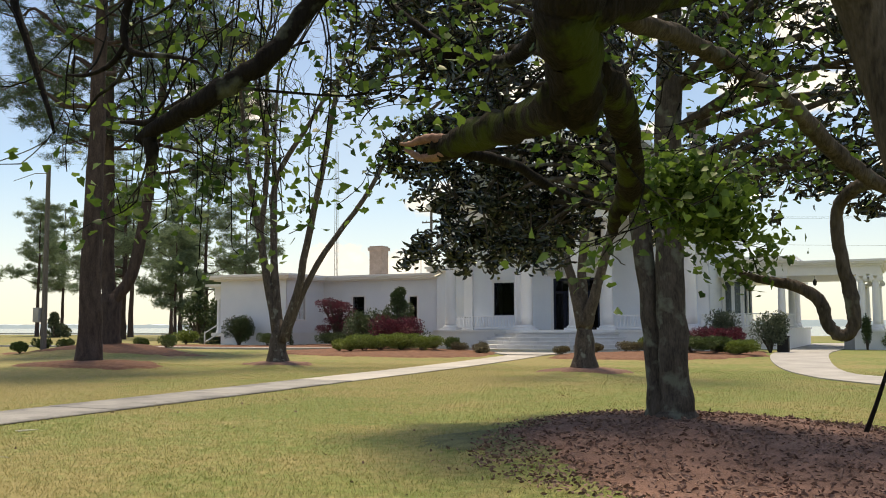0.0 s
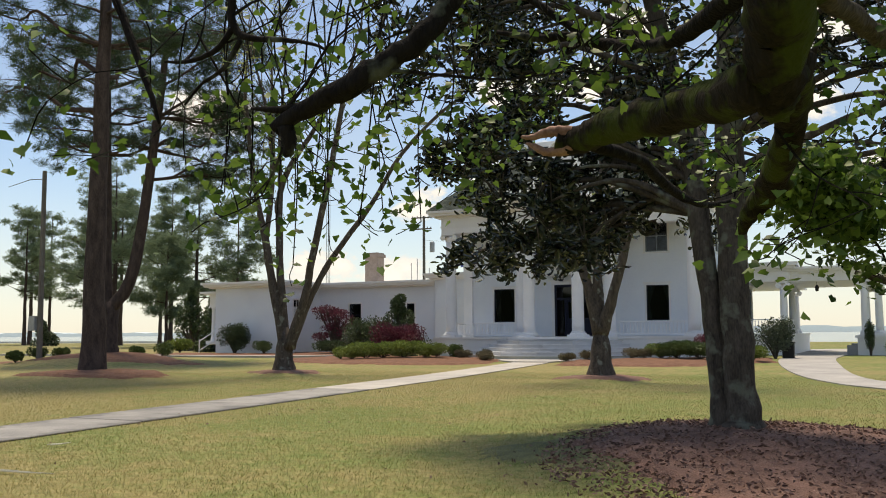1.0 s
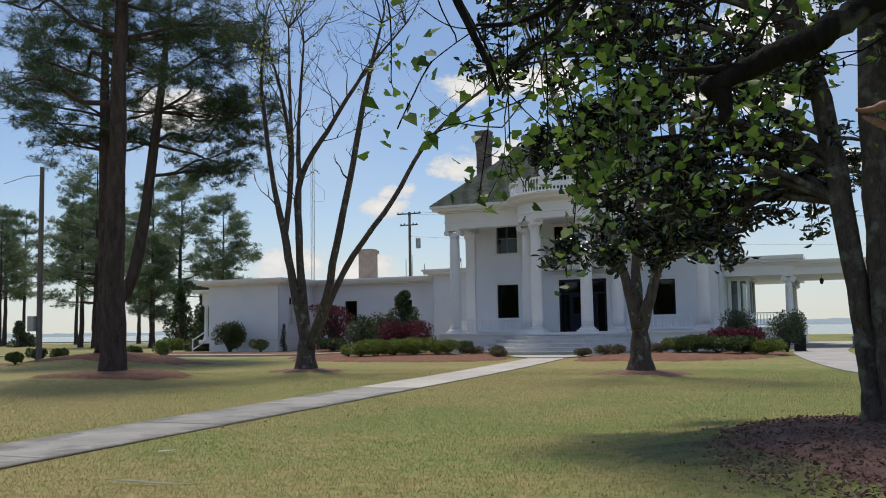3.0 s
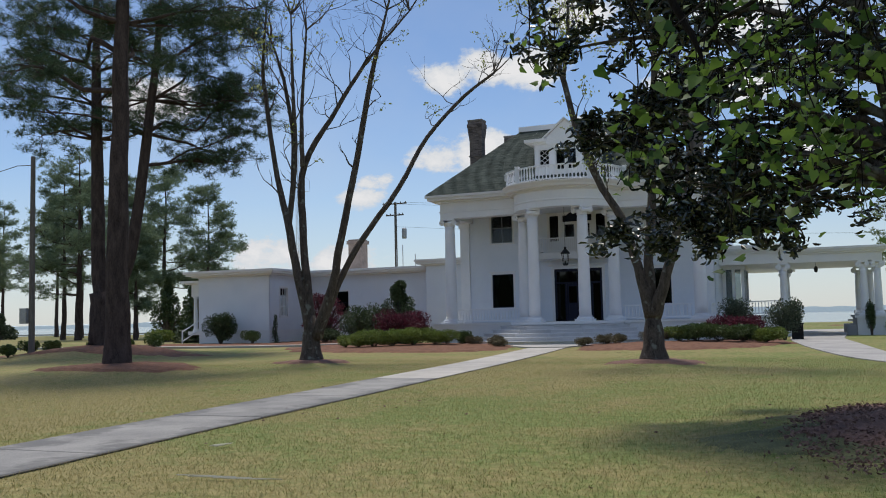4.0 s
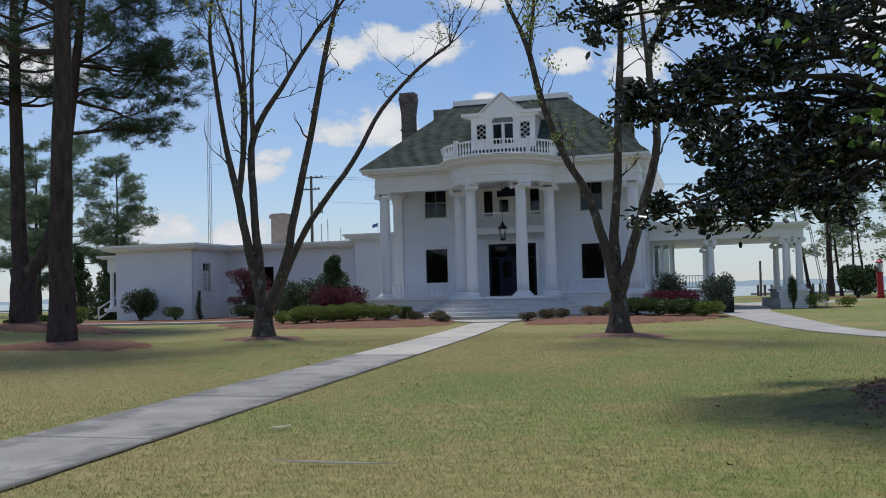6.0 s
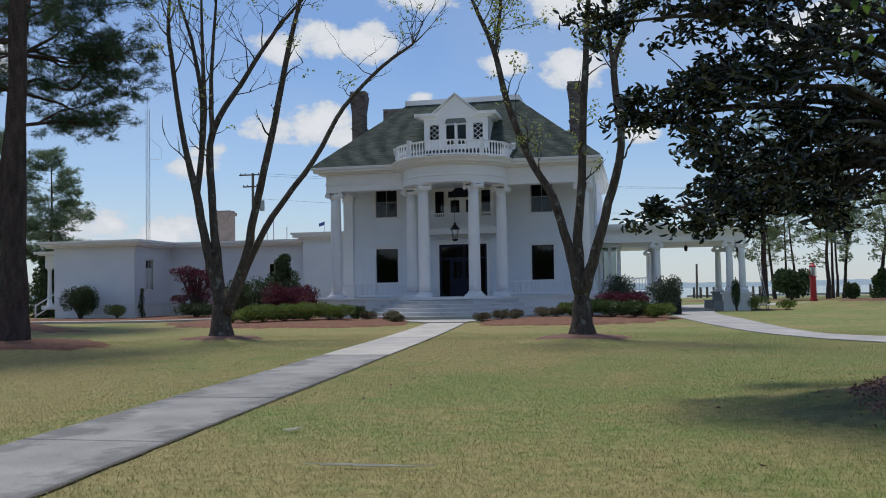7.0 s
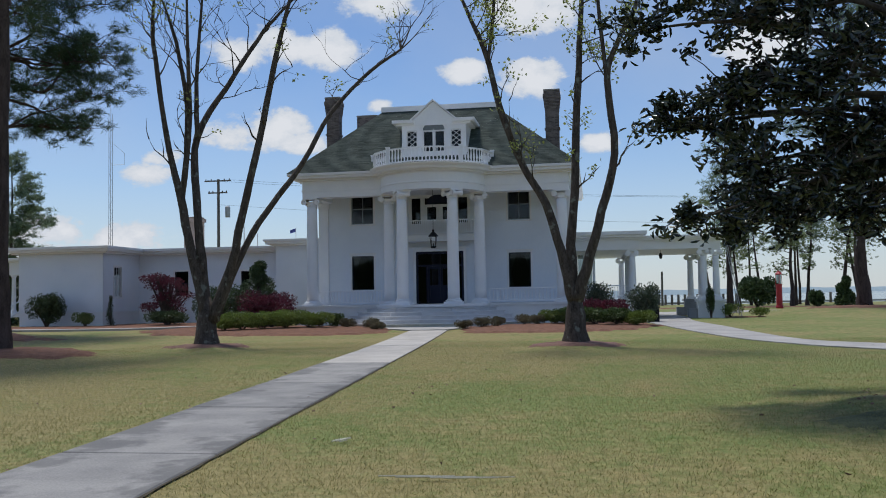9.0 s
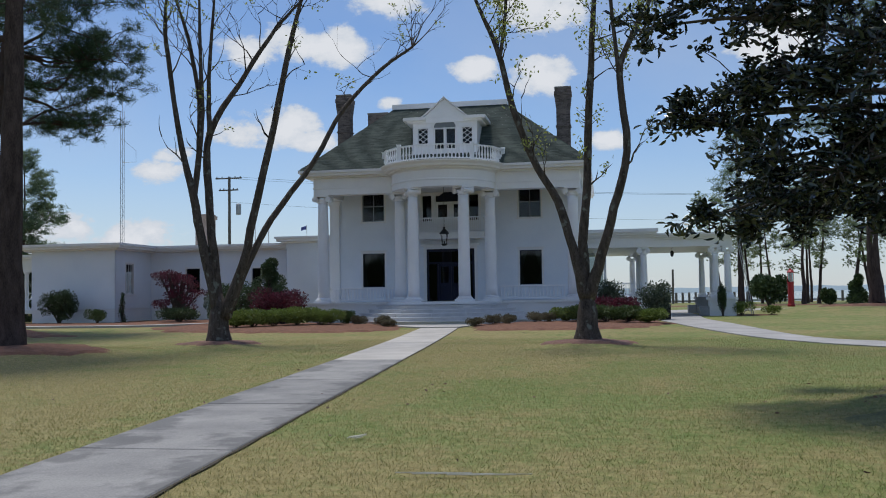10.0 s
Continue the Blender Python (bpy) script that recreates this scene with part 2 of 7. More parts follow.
BARK_PINE = bark_material("pine_bark", (0.028, 0.021, 0.019), (0.115, 0.085, 0.076), scale=7)
BARK_GREY = bark_material("grey_brown_bark", (0.026, 0.021, 0.018), (0.145, 0.12, 0.102), (0.20, 0.21, 0.18), 11, 0.035, 0.64)
BARK_MAG = bark_material("magnolia_bark", (0.032, 0.027, 0.023), (0.12, 0.102, 0.088), (0.15, 0.16, 0.13), 12, 0.02, 0.60)
# near-black on purpose: the limbs' backlit look is put into both bark colours
BARK_MOSS = bark_material("backlit_mossy_bark", (0.006, 0.005, 0.004), (0.030, 0.023, 0.016), (0.045, 0.060, 0.011), 18, 0.03, 0.52)
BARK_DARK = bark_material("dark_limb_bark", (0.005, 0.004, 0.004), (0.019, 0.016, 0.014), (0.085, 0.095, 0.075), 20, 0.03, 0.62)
DEADWOOD = material("bleached_dead_wood", (0.16, 0.075, 0.055), (0.40, 0.24, 0.19), 0.8, 12, 70, 0.5, 0.006)
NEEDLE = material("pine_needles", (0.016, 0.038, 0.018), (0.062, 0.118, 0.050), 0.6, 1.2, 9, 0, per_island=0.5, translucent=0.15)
# the same needles lightened, with distance haze put into their colour
NEEDLE_FAR = material("hazed_pine_needles", (0.09, 0.14, 0.085), (0.235, 0.305, 0.185), 0.7, 0.5, 5, 0, per_island=0.5, translucent=0.4)
MAGLEAF = material("magnolia_leaves", (0.007, 0.016, 0.010), (0.048, 0.064, 0.038), 0.22, 1.5, 14, 0, per_island=0.6, translucent=0.05, spec=0.8)
FRESH = material("fresh_heart_leaves", (0.030, 0.074, 0.013), (0.14, 0.235, 0.045), 0.5, 2.0, 15, 0, per_island=0.6, translucent=0.45)
BUD = material("yellow_green_buds", (0.20, 0.24, 0.06), (0.42, 0.46, 0.14), 0.6, 2, 15, 0, per_island=0.5, translucent=0.4)
HEDGE = material("yellow_green_hedge_leaves", (0.075, 0.115, 0.020), (0.25, 0.32, 0.07), 0.5, 1.8, 14, 0, per_island=0.5, translucent=0.2)
SHRUB = material("dark_shrub_leaves", (0.026, 0.052, 0.020), (0.095, 0.140, 0.056), 0.45, 1.8, 14, 0, per_island=0.5, translucent=0.12)
OLIVE = material("brownish_olive_leaves", (0.075, 0.068, 0.038), (0.24, 0.21, 0.125), 0.6, 2.5, 14, 0, per_island=0.5, translucent=0.15)
GREYLEAF = material("silvery_green_leaves", (0.03, 0.05, 0.03), (0.16, 0.20, 0.13), 0.45, 2.5, 14, 0, per_island=0.6, translucent=0.15)
REDLEAF = material("burgundy_maple_leaves", (0.040, 0.010, 0.018), (0.19, 0.036, 0.062), 0.5, 2.0, 14, 0, per_island=0.6, translucent=0.25)
REDPAINT = material("red_pump_paint", (0.30, 0.010, 0.018), (0.42, 0.02, 0.03), 0.35, 3, 30, 0.05, 0.002)
GALV = material("galvanised_steel", (0.32, 0.33, 0.34), (0.48, 0.49, 0.50), 0.5, 5, 50, 0.1, 0.002, metallic=0.6)
POLEWOOD = material("weathered_pole_wood", (0.09, 0.08, 0.072), (0.22, 0.20, 0.18), 0.9, 6, 40, 0.5, 0.01, stretch=(1, 1, 0.1))
BLADE = material("grass_blades", (0.13, 0.19, 0.03), (0.56, 0.50, 0.25), 0.7, 0.5, 6, 0, per_island=0.75, translucent=0.25, mid=0.32)
# distance haze painted in: pale blue base here, emission added below
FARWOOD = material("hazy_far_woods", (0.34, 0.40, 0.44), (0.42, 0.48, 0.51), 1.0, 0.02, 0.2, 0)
WATER = material("estuary_water", (0.10, 0.13, 0.16), (0.16, 0.19, 0.22), 0.12, 0.05, 0.8, 0.3, 0.15, spec=0.5)
PALEBAR = material("pale_ground_mark", (0.42, 0.40, 0.32), (0.62, 0.60, 0.50), 0.8, 5, 60, 0.2, 0.004)
FLAGBLUE = material("blue_flag_cloth", (0.05, 0.07, 0.22), (0.10, 0.13, 0.32), 0.8, 4, 30, 0.1, 0.005)


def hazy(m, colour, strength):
    """Gives a far backdrop an emission that stands for the haze in front of it."""
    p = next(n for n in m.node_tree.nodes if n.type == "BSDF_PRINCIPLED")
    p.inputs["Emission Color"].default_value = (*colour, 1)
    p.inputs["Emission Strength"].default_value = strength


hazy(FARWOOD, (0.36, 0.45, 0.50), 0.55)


def turf(m, fine_amount):
    """Straw-coloured thatch and green growth in patches of several sizes, drier to the left of the walk."""
    nt = m.node_tree
    N, L = nt.nodes.new, nt.links.new
    p = next(n for n in nt.nodes if n.type == "BSDF_PRINCIPLED")
    base = p.inputs["Base Color"].links[0].from_socket
    geo = N("ShaderNodeNewGeometry")
    total = None
    for scale, detail, weight in ((0.11, 3, 0.75), (0.55, 4, 0.65), (2.6, 4, 0.50), (11.0, 4, 0.50)):
        nz, ma = N("ShaderNodeTexNoise"), N("ShaderNodeMath")
        nz.inputs["Scale"].default_value, nz.inputs["Detail"].default_value = scale, detail
        L(geo.outputs["Position"], nz.inputs["Vector"])
        ma.operation = "MULTIPLY_ADD"
        L(nz.outputs["Fac"], ma.inputs[0])
        ma.inputs[1].default_value = weight
        ma.inputs[2].default_value = 0
        if total is not None:
            L(total, ma.inputs[2])
        total = ma.outputs[0]
    sep, dry, add = N("ShaderNodeSeparateXYZ"), N("ShaderNodeMapRange"), N("ShaderNodeMath")
    L(geo.outputs["Position"], sep.inputs[0]); L(sep.outputs["X"], dry.inputs["Value"])
    dry.interpolation_type = "SMOOTHSTEP"
    dry.inputs["From Min"].default_value, dry.inputs["From Max"].default_value = -3.0, -17.0
    dry.inputs["To Max"].default_value = 0.10
    add.operation = "ADD"
    L(total, add.inputs[0]); L(dry.outputs[0], add.inputs[1])
    f = N("ShaderNodeMapRange")
    f.inputs["From Min"].default_value, f.inputs["From Max"].default_value = 1.09, 1.36
    L(add.outputs[0], f.inputs["Value"])
    hue = N("ShaderNodeMix"); hue.data_type = "RGBA"
    hue.inputs["A"].default_value, hue.inputs["B"].default_value = (0.110, 0.176, 0.025, 1), (0.285, 0.218, 0.088, 1)
    L(f.outputs[0], hue.inputs["Factor"])
    mx = N("ShaderNodeMix"); mx.data_type = "RGBA"
    mx.inputs["Factor"].default_value = fine_amount
    L(hue.outputs["Result"], mx.inputs["A"]); L(base, mx.inputs["B"])
    L(mx.outputs["Result"], p.inputs["Base Color"])
    for n in nt.nodes:
        if n.type == "BSDF_TRANSLUCENT":
            L(mx.outputs["Result"], n.inputs["Color"])
    return m


turf(BLADE, 0.62)
LAWN = turf(material("lawn", (0.050, 0.070, 0.014), (0.36, 0.33, 0.15), 0.95, 7.0, 42, 0.7, 0.03, mid=0.5, spread=0.15), 0.45)


# ---- mesh tools ----
class Shape:
    """Collects vertices and faces for one mesh."""

    def __init__(self):
        self.v, self.f = [], []

    def add(self, verts, faces):
        k = len(self.v)
        self.v += [tuple(p) for p in verts]
        self.f += [tuple(i + k for i in f) for f in faces]
        return self

    def box(self, x0, x1, y0, y1, z0, z1):
        return self.add([(x, y, z) for z in (z0, z1) for y in (y0, y1) for x in (x0, x1)],
                        [(0, 2, 3, 1), (4, 5, 7, 6), (0, 1, 5, 4), (2, 6, 7, 3), (0, 4, 6, 2), (1, 3, 7, 5)])

    def prism(self, pts, z0, z1):
        n = len(pts)
        return self.add([(x, y, z0) for x, y in pts] + [(x, y, z1) for x, y in pts],
                        [tuple(range(n - 1, -1, -1)), tuple(range(n, 2 * n))] + [(i, (i + 1) % n, n + (i + 1) % n, n + i) for i in range(n)])

    def revolve(self, profile, cx, cy, n=16, a0=0.0, a1=2 * math.pi):
        """profile: (radius, z) from below upwards. A full turn is closed, with caps where the radius is not zero."""
        full = abs(a1 - a0 - 2 * math.pi) < 1e-6
        m = n if full else n + 1
        v = [(cx + r * math.cos(a0 + (a1 - a0) * i / n), cy + r * math.sin(a0 + (a1 - a0) * i / n), z) for r, z in profile for i in range(m)]
        f = []
        for k in range(len(profile) - 1):
            for i in range(n):
                j = (i + 1) % m
                f.append((k * m + i, k * m + j, (k + 1) * m + j, (k + 1) * m + i))
        if full:
            f.append(tuple(range(m - 1, -1, -1)))
            f.append(tuple(range((len(profile) - 1) * m, len(profile) * m)))
        return self.add(v, f)

    def tube(self, pts, radii, n=8, rough=0.0, seed=0):
        """A tapered, closed tube along points."""
        pts = [Vector(p) for p in pts]
        rnd = random.Random(seed)
        side, v, f = None, [], []
        for k, p in enumerate(pts):
            d = (pts[min(k + 1, len(pts) - 1)] - pts[max(k - 1, 0)]).normalized()
            if side is None:
                side = d.orthogonal().normalized()
            side = (side - d * side.dot(d)).normalized()
            up = d.cross(side)
            for i in range(n):
                a = 2 * math.pi * i / n
                r = radii[k] * (1 + rough * (rnd.random() - 0.5))
                v.append(p + side * (r * math.cos(a)) + up * (r * math.sin(a)))
        for k in range(len(pts) - 1):
            for i in range(n):
                j = (i + 1) % n
                f.append((k * n + i, k * n + j, (k + 1) * n + j, (k + 1) * n + i))
        f.append(tuple(range(n - 1, -1, -1)))
        f.append(tuple(range((len(pts) - 1) * n, len(pts) * n)))
        return self.add(v, f)

    def mesh(self, name, mat, smooth=False):
        me = bpy.data.meshes.new(name)
        me.from_pydata(self.v, [], self.f)
        me.materials.append(mat)
        if smooth:
            me.polygons.foreach_set("use_smooth", [True] * len(me.polygons))
        me.update()
        return me


def under(ob, parent):
    ob.parent = parent
    at = Matrix.Identity(4)
    while parent:
        at = parent.matrix_basis.copy() if parent.parent is None else at
        parent = parent.parent
    ob.matrix_parent_inverse = at.inverted() if ob.parent.parent is None else Matrix.Identity(4)
    return ob


def part(name, shape, mat, parent, label="", smooth=False):
    """One mesh object under a thing or a part; shapes are given in world metres."""
    me = shape if isinstance(shape, bpy.types.Mesh) else shape.mesh(name, mat, smooth)
    ob = under(new(name, me), parent)
    return tagged(ob, label)


def thing(name, x, y, z, label, category, group="", kind=""):
    ob = new(name)
    ob.location = (x, y, z)
    ob.empty_display_size = 0.2
    return tagged(ob, label, category, group, kind)


def single(name, shape, mat, label, category, group="", kind="", smooth=False):
    return tagged(new(name, shape.mesh(name, mat, smooth)), label, category, group, kind)


def bend(pts, steps=4):
    """Points of a smooth curve through the points given, each (x, y, z, radius)."""
    P = [Vector(p) for p in pts]
    out = []
    for i in range(len(P) - 1):
        a, b, c, d = P[max(i - 1, 0)], P[i], P[i + 1], P[min(i + 2, len(P) - 1)]
        for s in range(steps):
            t = s / steps
            out.append(0.5 * ((2 * b) + (c - a) * t + (2 * a - 5 * b + 4 * c - d) * t * t + (3 * b - a - 3 * c + d) * t * t * t))
    out.append(P[-1])
    return [p.to_3d() for p in out], [max(p[3], 0.003) for p in out]


def limb(shape, pts, n=8, rough=0.15, seed=0, steps=4):
    c, r = bend(pts, steps)
    rnd = random.Random(seed)
    c = [p + Vector((rnd.uniform(-1, 1), rnd.uniform(-1, 1), rnd.uniform(-1, 1))) * q * 0.12 for p, q in zip(c, r)]
    shape.tube(c, r, n, rough, seed)
    return c, r


def leaf_mesh(name, mat, centres, normals_up, length, width, seed, kind="leaf", droop=0.3):
    """Many leaves in one mesh. centres: N x 3 stalk ends; normals_up: N x 3 ways in which the leaves point."""
    rng = np.random.default_rng(seed)
    n = len(centres)
    d = np.asarray(normals_up, float)
    d /= np.linalg.norm(d, axis=1, keepdims=True) + 1e-9
    rv = rng.normal(size=(n, 3))
    side = np.cross(d, rv)
    side /= np.linalg.norm(side, axis=1, keepdims=True) + 1e-9
    nor = np.cross(side, d)
    ln = (length * rng.uniform(0.65, 1.2, n))[:, None]
    wd = (width * rng.uniform(0.7, 1.15, n))[:, None]
    c = np.asarray(centres, float)
    if kind == "leaf":      # pointed oval, folded along the midrib
        v = np.stack([c, c + d * ln * .35 + side * wd * .5 + nor * wd * .18, c + d * ln * .72 + side * wd * .38 + nor * wd * .1,
                      c + d * ln - nor * ln * droop * .3, c + d * ln * .72 - side * wd * .38 + nor * wd * .1,
                      c + d * ln * .35 - side * wd * .5 + nor * wd * .18], 1)
        faces = np.array([[0, 1, 2, 3], [0, 3, 4, 5]])
    elif kind == "heart":   # heart-shaped, broad near the stalk
        v = np.stack([c + d * ln * .08, c - d * ln * .06 + side * wd * .3, c + d * ln * .3 + side * wd * .52 + nor * wd * .1,
                      c + d * ln - nor * ln * droop * .3, c + d * ln * .3 - side * wd * .52 + nor * wd * .1, c - d * ln * .06 - side * wd * .3], 1)
        faces = np.array([[0, 1, 2, 3], [0, 3, 4, 5]])
    else:                   # needle or blade
        v = np.stack([c - side * wd * .5, c + side * wd * .5, c + d * ln - nor * ln * droop * .2], 1)
        faces = np.array([[0, 1, 2]])
    k = v.shape[1]
    q = faces.shape[1]
    f = (faces[None] + (np.arange(n) * k)[:, None, None]).reshape(-1)
    me = bpy.data.meshes.new(name)
    me.vertices.add(n * k)
    me.vertices.foreach_set("co", v.reshape(-1).astype(np.float32))
    nf = n * len(faces)
    me.loops.add(nf * q)
    me.loops.foreach_set("vertex_index", f.astype(np.int32))
    me.polygons.add(nf)
    me.polygons.foreach_set("loop_start", (np.arange(nf) * q).astype(np.int32))
    me.materials.append(mat)
    me.update(calc_edges=True)
    me.validate()
    return me


def ground_z(x, y):
    """Height of the lawn: nearly level, rising a little to the house, with mounds round the old trees, and falling to the water."""
    z = 0.10 * min(max((y - 30) / 10, 0), 1) + 0.02 * noise.noise((x * 0.15, y * 0.15, 0))
    for cx, cy, r, h in MOUNDS:
        q = math.hypot(x - cx, y - cy) / r
        if q < 1:
            z += h * (1 - q * q) ** 2
    back = y - SHORE - 6 * math.sin(x * 0.03)
    if back > 0:
        z -= min(back * 0.8, 3.0)
    return z


SHORE = 118.0
MOUNDS = [(-24.4, 22.9, 4.5, 0.26), (-35.5, 34.3, 5.5, 0.5), (-3.4, 12.2, 3.6, 0.25), (-20.6, 27.8, 1.9, 0.13), (-9.13, 26.9, 1.9, 0.15),
          (8, 62, 9, 0.4), (-21.5, 39.5, 4.5, 0.12), (-10, 39.5, 4.5, 0.12)]


# ---- ground, water and far shore ----
REARWOOD = material("unseen_rear_woods", (0.03, 0.045, 0.022), (0.09, 0.12, 0.06), 1.0, 0.2, 2.0, 0.5, 0.3)


def build_ground():
    s = Shape()
    xs = sorted(set([-2500, -1200, -600, -300, -200, -150, -120] + [x * 2.5 - 100 for x in range(57)] + [x * 0.5 - 26 for x in range(60)] + [45, 60, 90, 150, 300, 600, 1200, 2500]))
    ys = sorted(set([-600, -200, -80, -30, -10] + [y * 0.5 for y in range(100)] + [50 + y * 2.5 for y in range(40)] + [160, 200, 300, 600, 1200, 2600]))
    s.v = [(x, y, ground_z(x, y)) for y in ys for x in xs]
    n = len(xs)
    s.f = [(j * n + i, j * n + i + 1, (j + 1) * n + i + 1, (j + 1) * n + i) for j in range(len(ys) - 1) for i in range(n - 1)]
    single("ground", s, LAWN, "short patchy spring lawn, green with straw-coloured thatch", "lawn", kind="structure", smooth=True)
    w = Shape()
    w.add([(-3000, SHORE - 8, -0.75), (3000, SHORE - 8, -0.75), (3000, 2400, -0.75), (-3000, 2400, -0.75)], [(0, 1, 2, 3)])
    single("water", w, WATER, "calm wide river water behind the lawn", "water", kind="structure")
    far = Shape()
    rnd = random.Random(4)
    top, pts = 10.0, []
    for i in range(400):
        x = -3000 + i * 15
        top += rnd.uniform(-1.6, 1.6) + (10.5 - top) * 0.12
        pts.append((x, top))
    far.v = [(x, 2100 + 60 * math.sin(x * 0.003), -1) for x, _ in pts] + [(x, 2100 + 60 * math.sin(x * 0.003), h) for x, h in pts] \
        + [(x, 2160 + 60 * math.sin(x * 0.003), h) for x, h in pts]
    m = len(pts)
    far.f = [(i, i + 1, m + i + 1, m + i) for i in range(m - 1)] + [(m + i, m + i + 1, 2 * m + i + 1, 2 * m + i) for i in range(m - 1)]
    # unseen woods added behind the walk, so the windows mirror something dark
    rear = Shape()
    h, k = 9.0, []
    for i in range(121):
        a = math.pi + math.pi * i / 120
        h += rnd.uniform(-1.2, 1.2) + (9 - h) * .15
        k.append((95 * math.cos(a) - 8, 75 * math.sin(a) - 5, h))
    rear.v = [(x, y, -.5) for x, y, _ in k] + [(x, y, z) for x, y, z in k] + [(x * 1.05, y * 1.05, z) for x, y, z in k] + [(x * 1.05, y * 1.05, -.5) for x, y, z in k]
    for i in range(120):
        for q in range(3):
            rear.f.append((q * 121 + i, q * 121 + i + 1, (q + 1) * 121 + i + 1, (q + 1) * 121 + i))
    single("backdrop", rear, REARWOOD, "unseen dark woods added behind the lawn for the windows to mirror", "far woods", kind="structure")
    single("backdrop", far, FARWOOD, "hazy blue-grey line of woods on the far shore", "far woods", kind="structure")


build_ground()


def patch(name, pts, mat, label, category, lift=0.03, edge=0.35, cell=0.25, kind="structure", parent=None, thick=0.0):
    """A sheet on the ground within a polygon, its rim uneven, a little proud of the lawn."""
    def inside(x, y):
        c, n = False, len(pts)
        for i in range(n):
            (x0, y0), (x1, y1) = pts[i], pts[(i + 1) % n]
            if (y0 > y) != (y1 > y) and x < x0 + (y - y0) / (y1 - y0) * (x1 - x0):
                c = not c
        return c
    s, index = Shape(), {}
    x0, x1 = min(p[0] for p in pts), max(p[0] for p in pts)
    y0, y1 = min(p[1] for p in pts), max(p[1] for p in pts)
    nx, ny = int((x1 - x0) / cell) + 1, int((y1 - y0) / cell) + 1
    grid = {}
    for i in range(nx + 1):
        for j in range(ny + 1):
            x, y = x0 + i * cell, y0 + j * cell
            wob = edge * noise.noise((x * 1.3, y * 1.3, 3)), edge * noise.noise((x * 1.3, y * 1.3, 9))
            grid[i, j] = (x, y, inside(x + wob[0], y + wob[1]))

    def vert(i, j):
        if (i, j) not in index:
            x, y, _ = grid[i, j]
            rim = all(grid.get((i + a, j + b), (0, 0, False))[2] for a in (-1, 0, 1) for b in (-1, 0, 1))
            h = lift + 0.03 * noise.noise((x * 2.2, y * 2.2, 1)) if rim else -0.03
            index[i, j] = len(s.v)
            s.v.append((x, y, ground_z(x, y) + h))
        return index[i, j]
    for i in range(nx):
        for j in range(ny):
            if sum(grid[i + a, j + b][2] for a in (0, 1) for b in (0, 1)) >= 3:
                s.f.append((vert(i, j), vert(i + 1, j), vert(i + 1, j + 1), vert(i, j + 1)))
    return single(name, s, mat, label, category, kind=kind, smooth=True)


MULCH = [(-5.2, 11.2), (-5.1, 12.6), (-4.5, 14.0), (-3.0, 14.6), (-1.2, 14.1), (.3, 12.6), (.5, 10.0), (-.8, 8.2), (-2.7, 8.1), (-3.5, 8.7), (-3.8, 9.4), (-4.5, 10.2)]


def ellipse(cx, cy, rx, ry, n=28):
    return [(cx + rx * math.cos(2 * math.pi * i / n), cy + ry * math.sin(2 * math.pi * i / n)) for i in range(n)]


patch("bare_soil", [(-6.3, 11.1), (-5.7, 12.3), (-4.6, 12.8), (-3.6, 11.5), (-3.3, 9.6), (-4.2, 9.6), (-5.3, 10.1), (-6.0, 10.5)], THINSOIL,
      "patchy grey bare soil where the lawn thins beside the mulch", "bare soil", 0.012, 0.9, 0.12)
patch("magnolia_bed", MULCH, LITTER, "bed of dark mulch and fallen leaves under the magnolia", "mulch bed", 0.04, 0.5, 0.15)
patch("pine_bed", ellipse(-24.2, 22.6, 3.0, 2.0), STRAW, "mound of red-brown pine straw round a pine", "mulch bed", 0.05, 0.5)
patch("pine_bed", ellipse(-36.0, 34.0, 7.0, 2.4), STRAW, "long bed of red-brown pine straw round a forked pine", "mulch bed", 0.05, 0.6, 0.35)
patch("tree_bed", ellipse(-20.6, 27.7, 1.6, 1.1), LITTER, "small ring of brown mulch round a bare tree", "mulch bed", 0.04, 0.3, 0.18)
patch("tree_bed", ellipse(-9.1, 26.8, 1.6, 1.1), LITTER, "small ring of brown mulch round a budding tree", "mulch bed", 0.04, 0.3, 0.18)
patch("front_bed", [(-30, 41), (-27.5, 37.2), (-24, 35.6), (-19.5, 35.2), (-16.9, 36.6), (-17.4, 40.8), (-20, 44), (-24.2, 46.4), (-30, 46.4)], STRAW,
      "planting bed of pine straw in front of the porch", "mulch bed", 0.06, 0.5)
patch("front_bed", [(-14.0, 36.2), (-12, 35.4), (-9, 35.3), (-6.6, 37), (-5.6, 41), (-6.4, 46.4), (-10, 46.4), (-13.2, 44), (-14.6, 40.6)], STRAW,
      "planting bed of pine straw in front of the porch", "mulch bed", 0.06, 0.5)
patch("wing_bed", [(-46, 45.6), (-38, 44.6), (-30.6, 45.6), (-27.6, 47), (-27.6, 55.9), (-38, 55.9), (-38.2, 52), (-46, 52)], STRAW,
      "narrow bed of pine straw along the wing", "mulch bed", 0.05, 0.4)
patch("pier_bed", ellipse(-1.4, 53.2, 2.6, 1.0), STRAW, "small bed of pine straw beside a pier", "mulch bed", 0.05, 0.3)
patch("back_bed", ellipse(9.5, 62, 5.5, 3.4), STRAW, "wide bed of pine straw under a large pine", "mulch bed", 0.05, 0.5, 0.5)
patch("back_bed", ellipse(4, 88, 9, 3), STRAW, "wide bed of pine straw under far pines", "mulch bed", 0.05, 0.5, 0.6)


def smooth_line(pts, steps=8):
    return [(p.x, p.y) for p in bend([(x, y, 0, 1) for x, y in pts], steps)[0]]


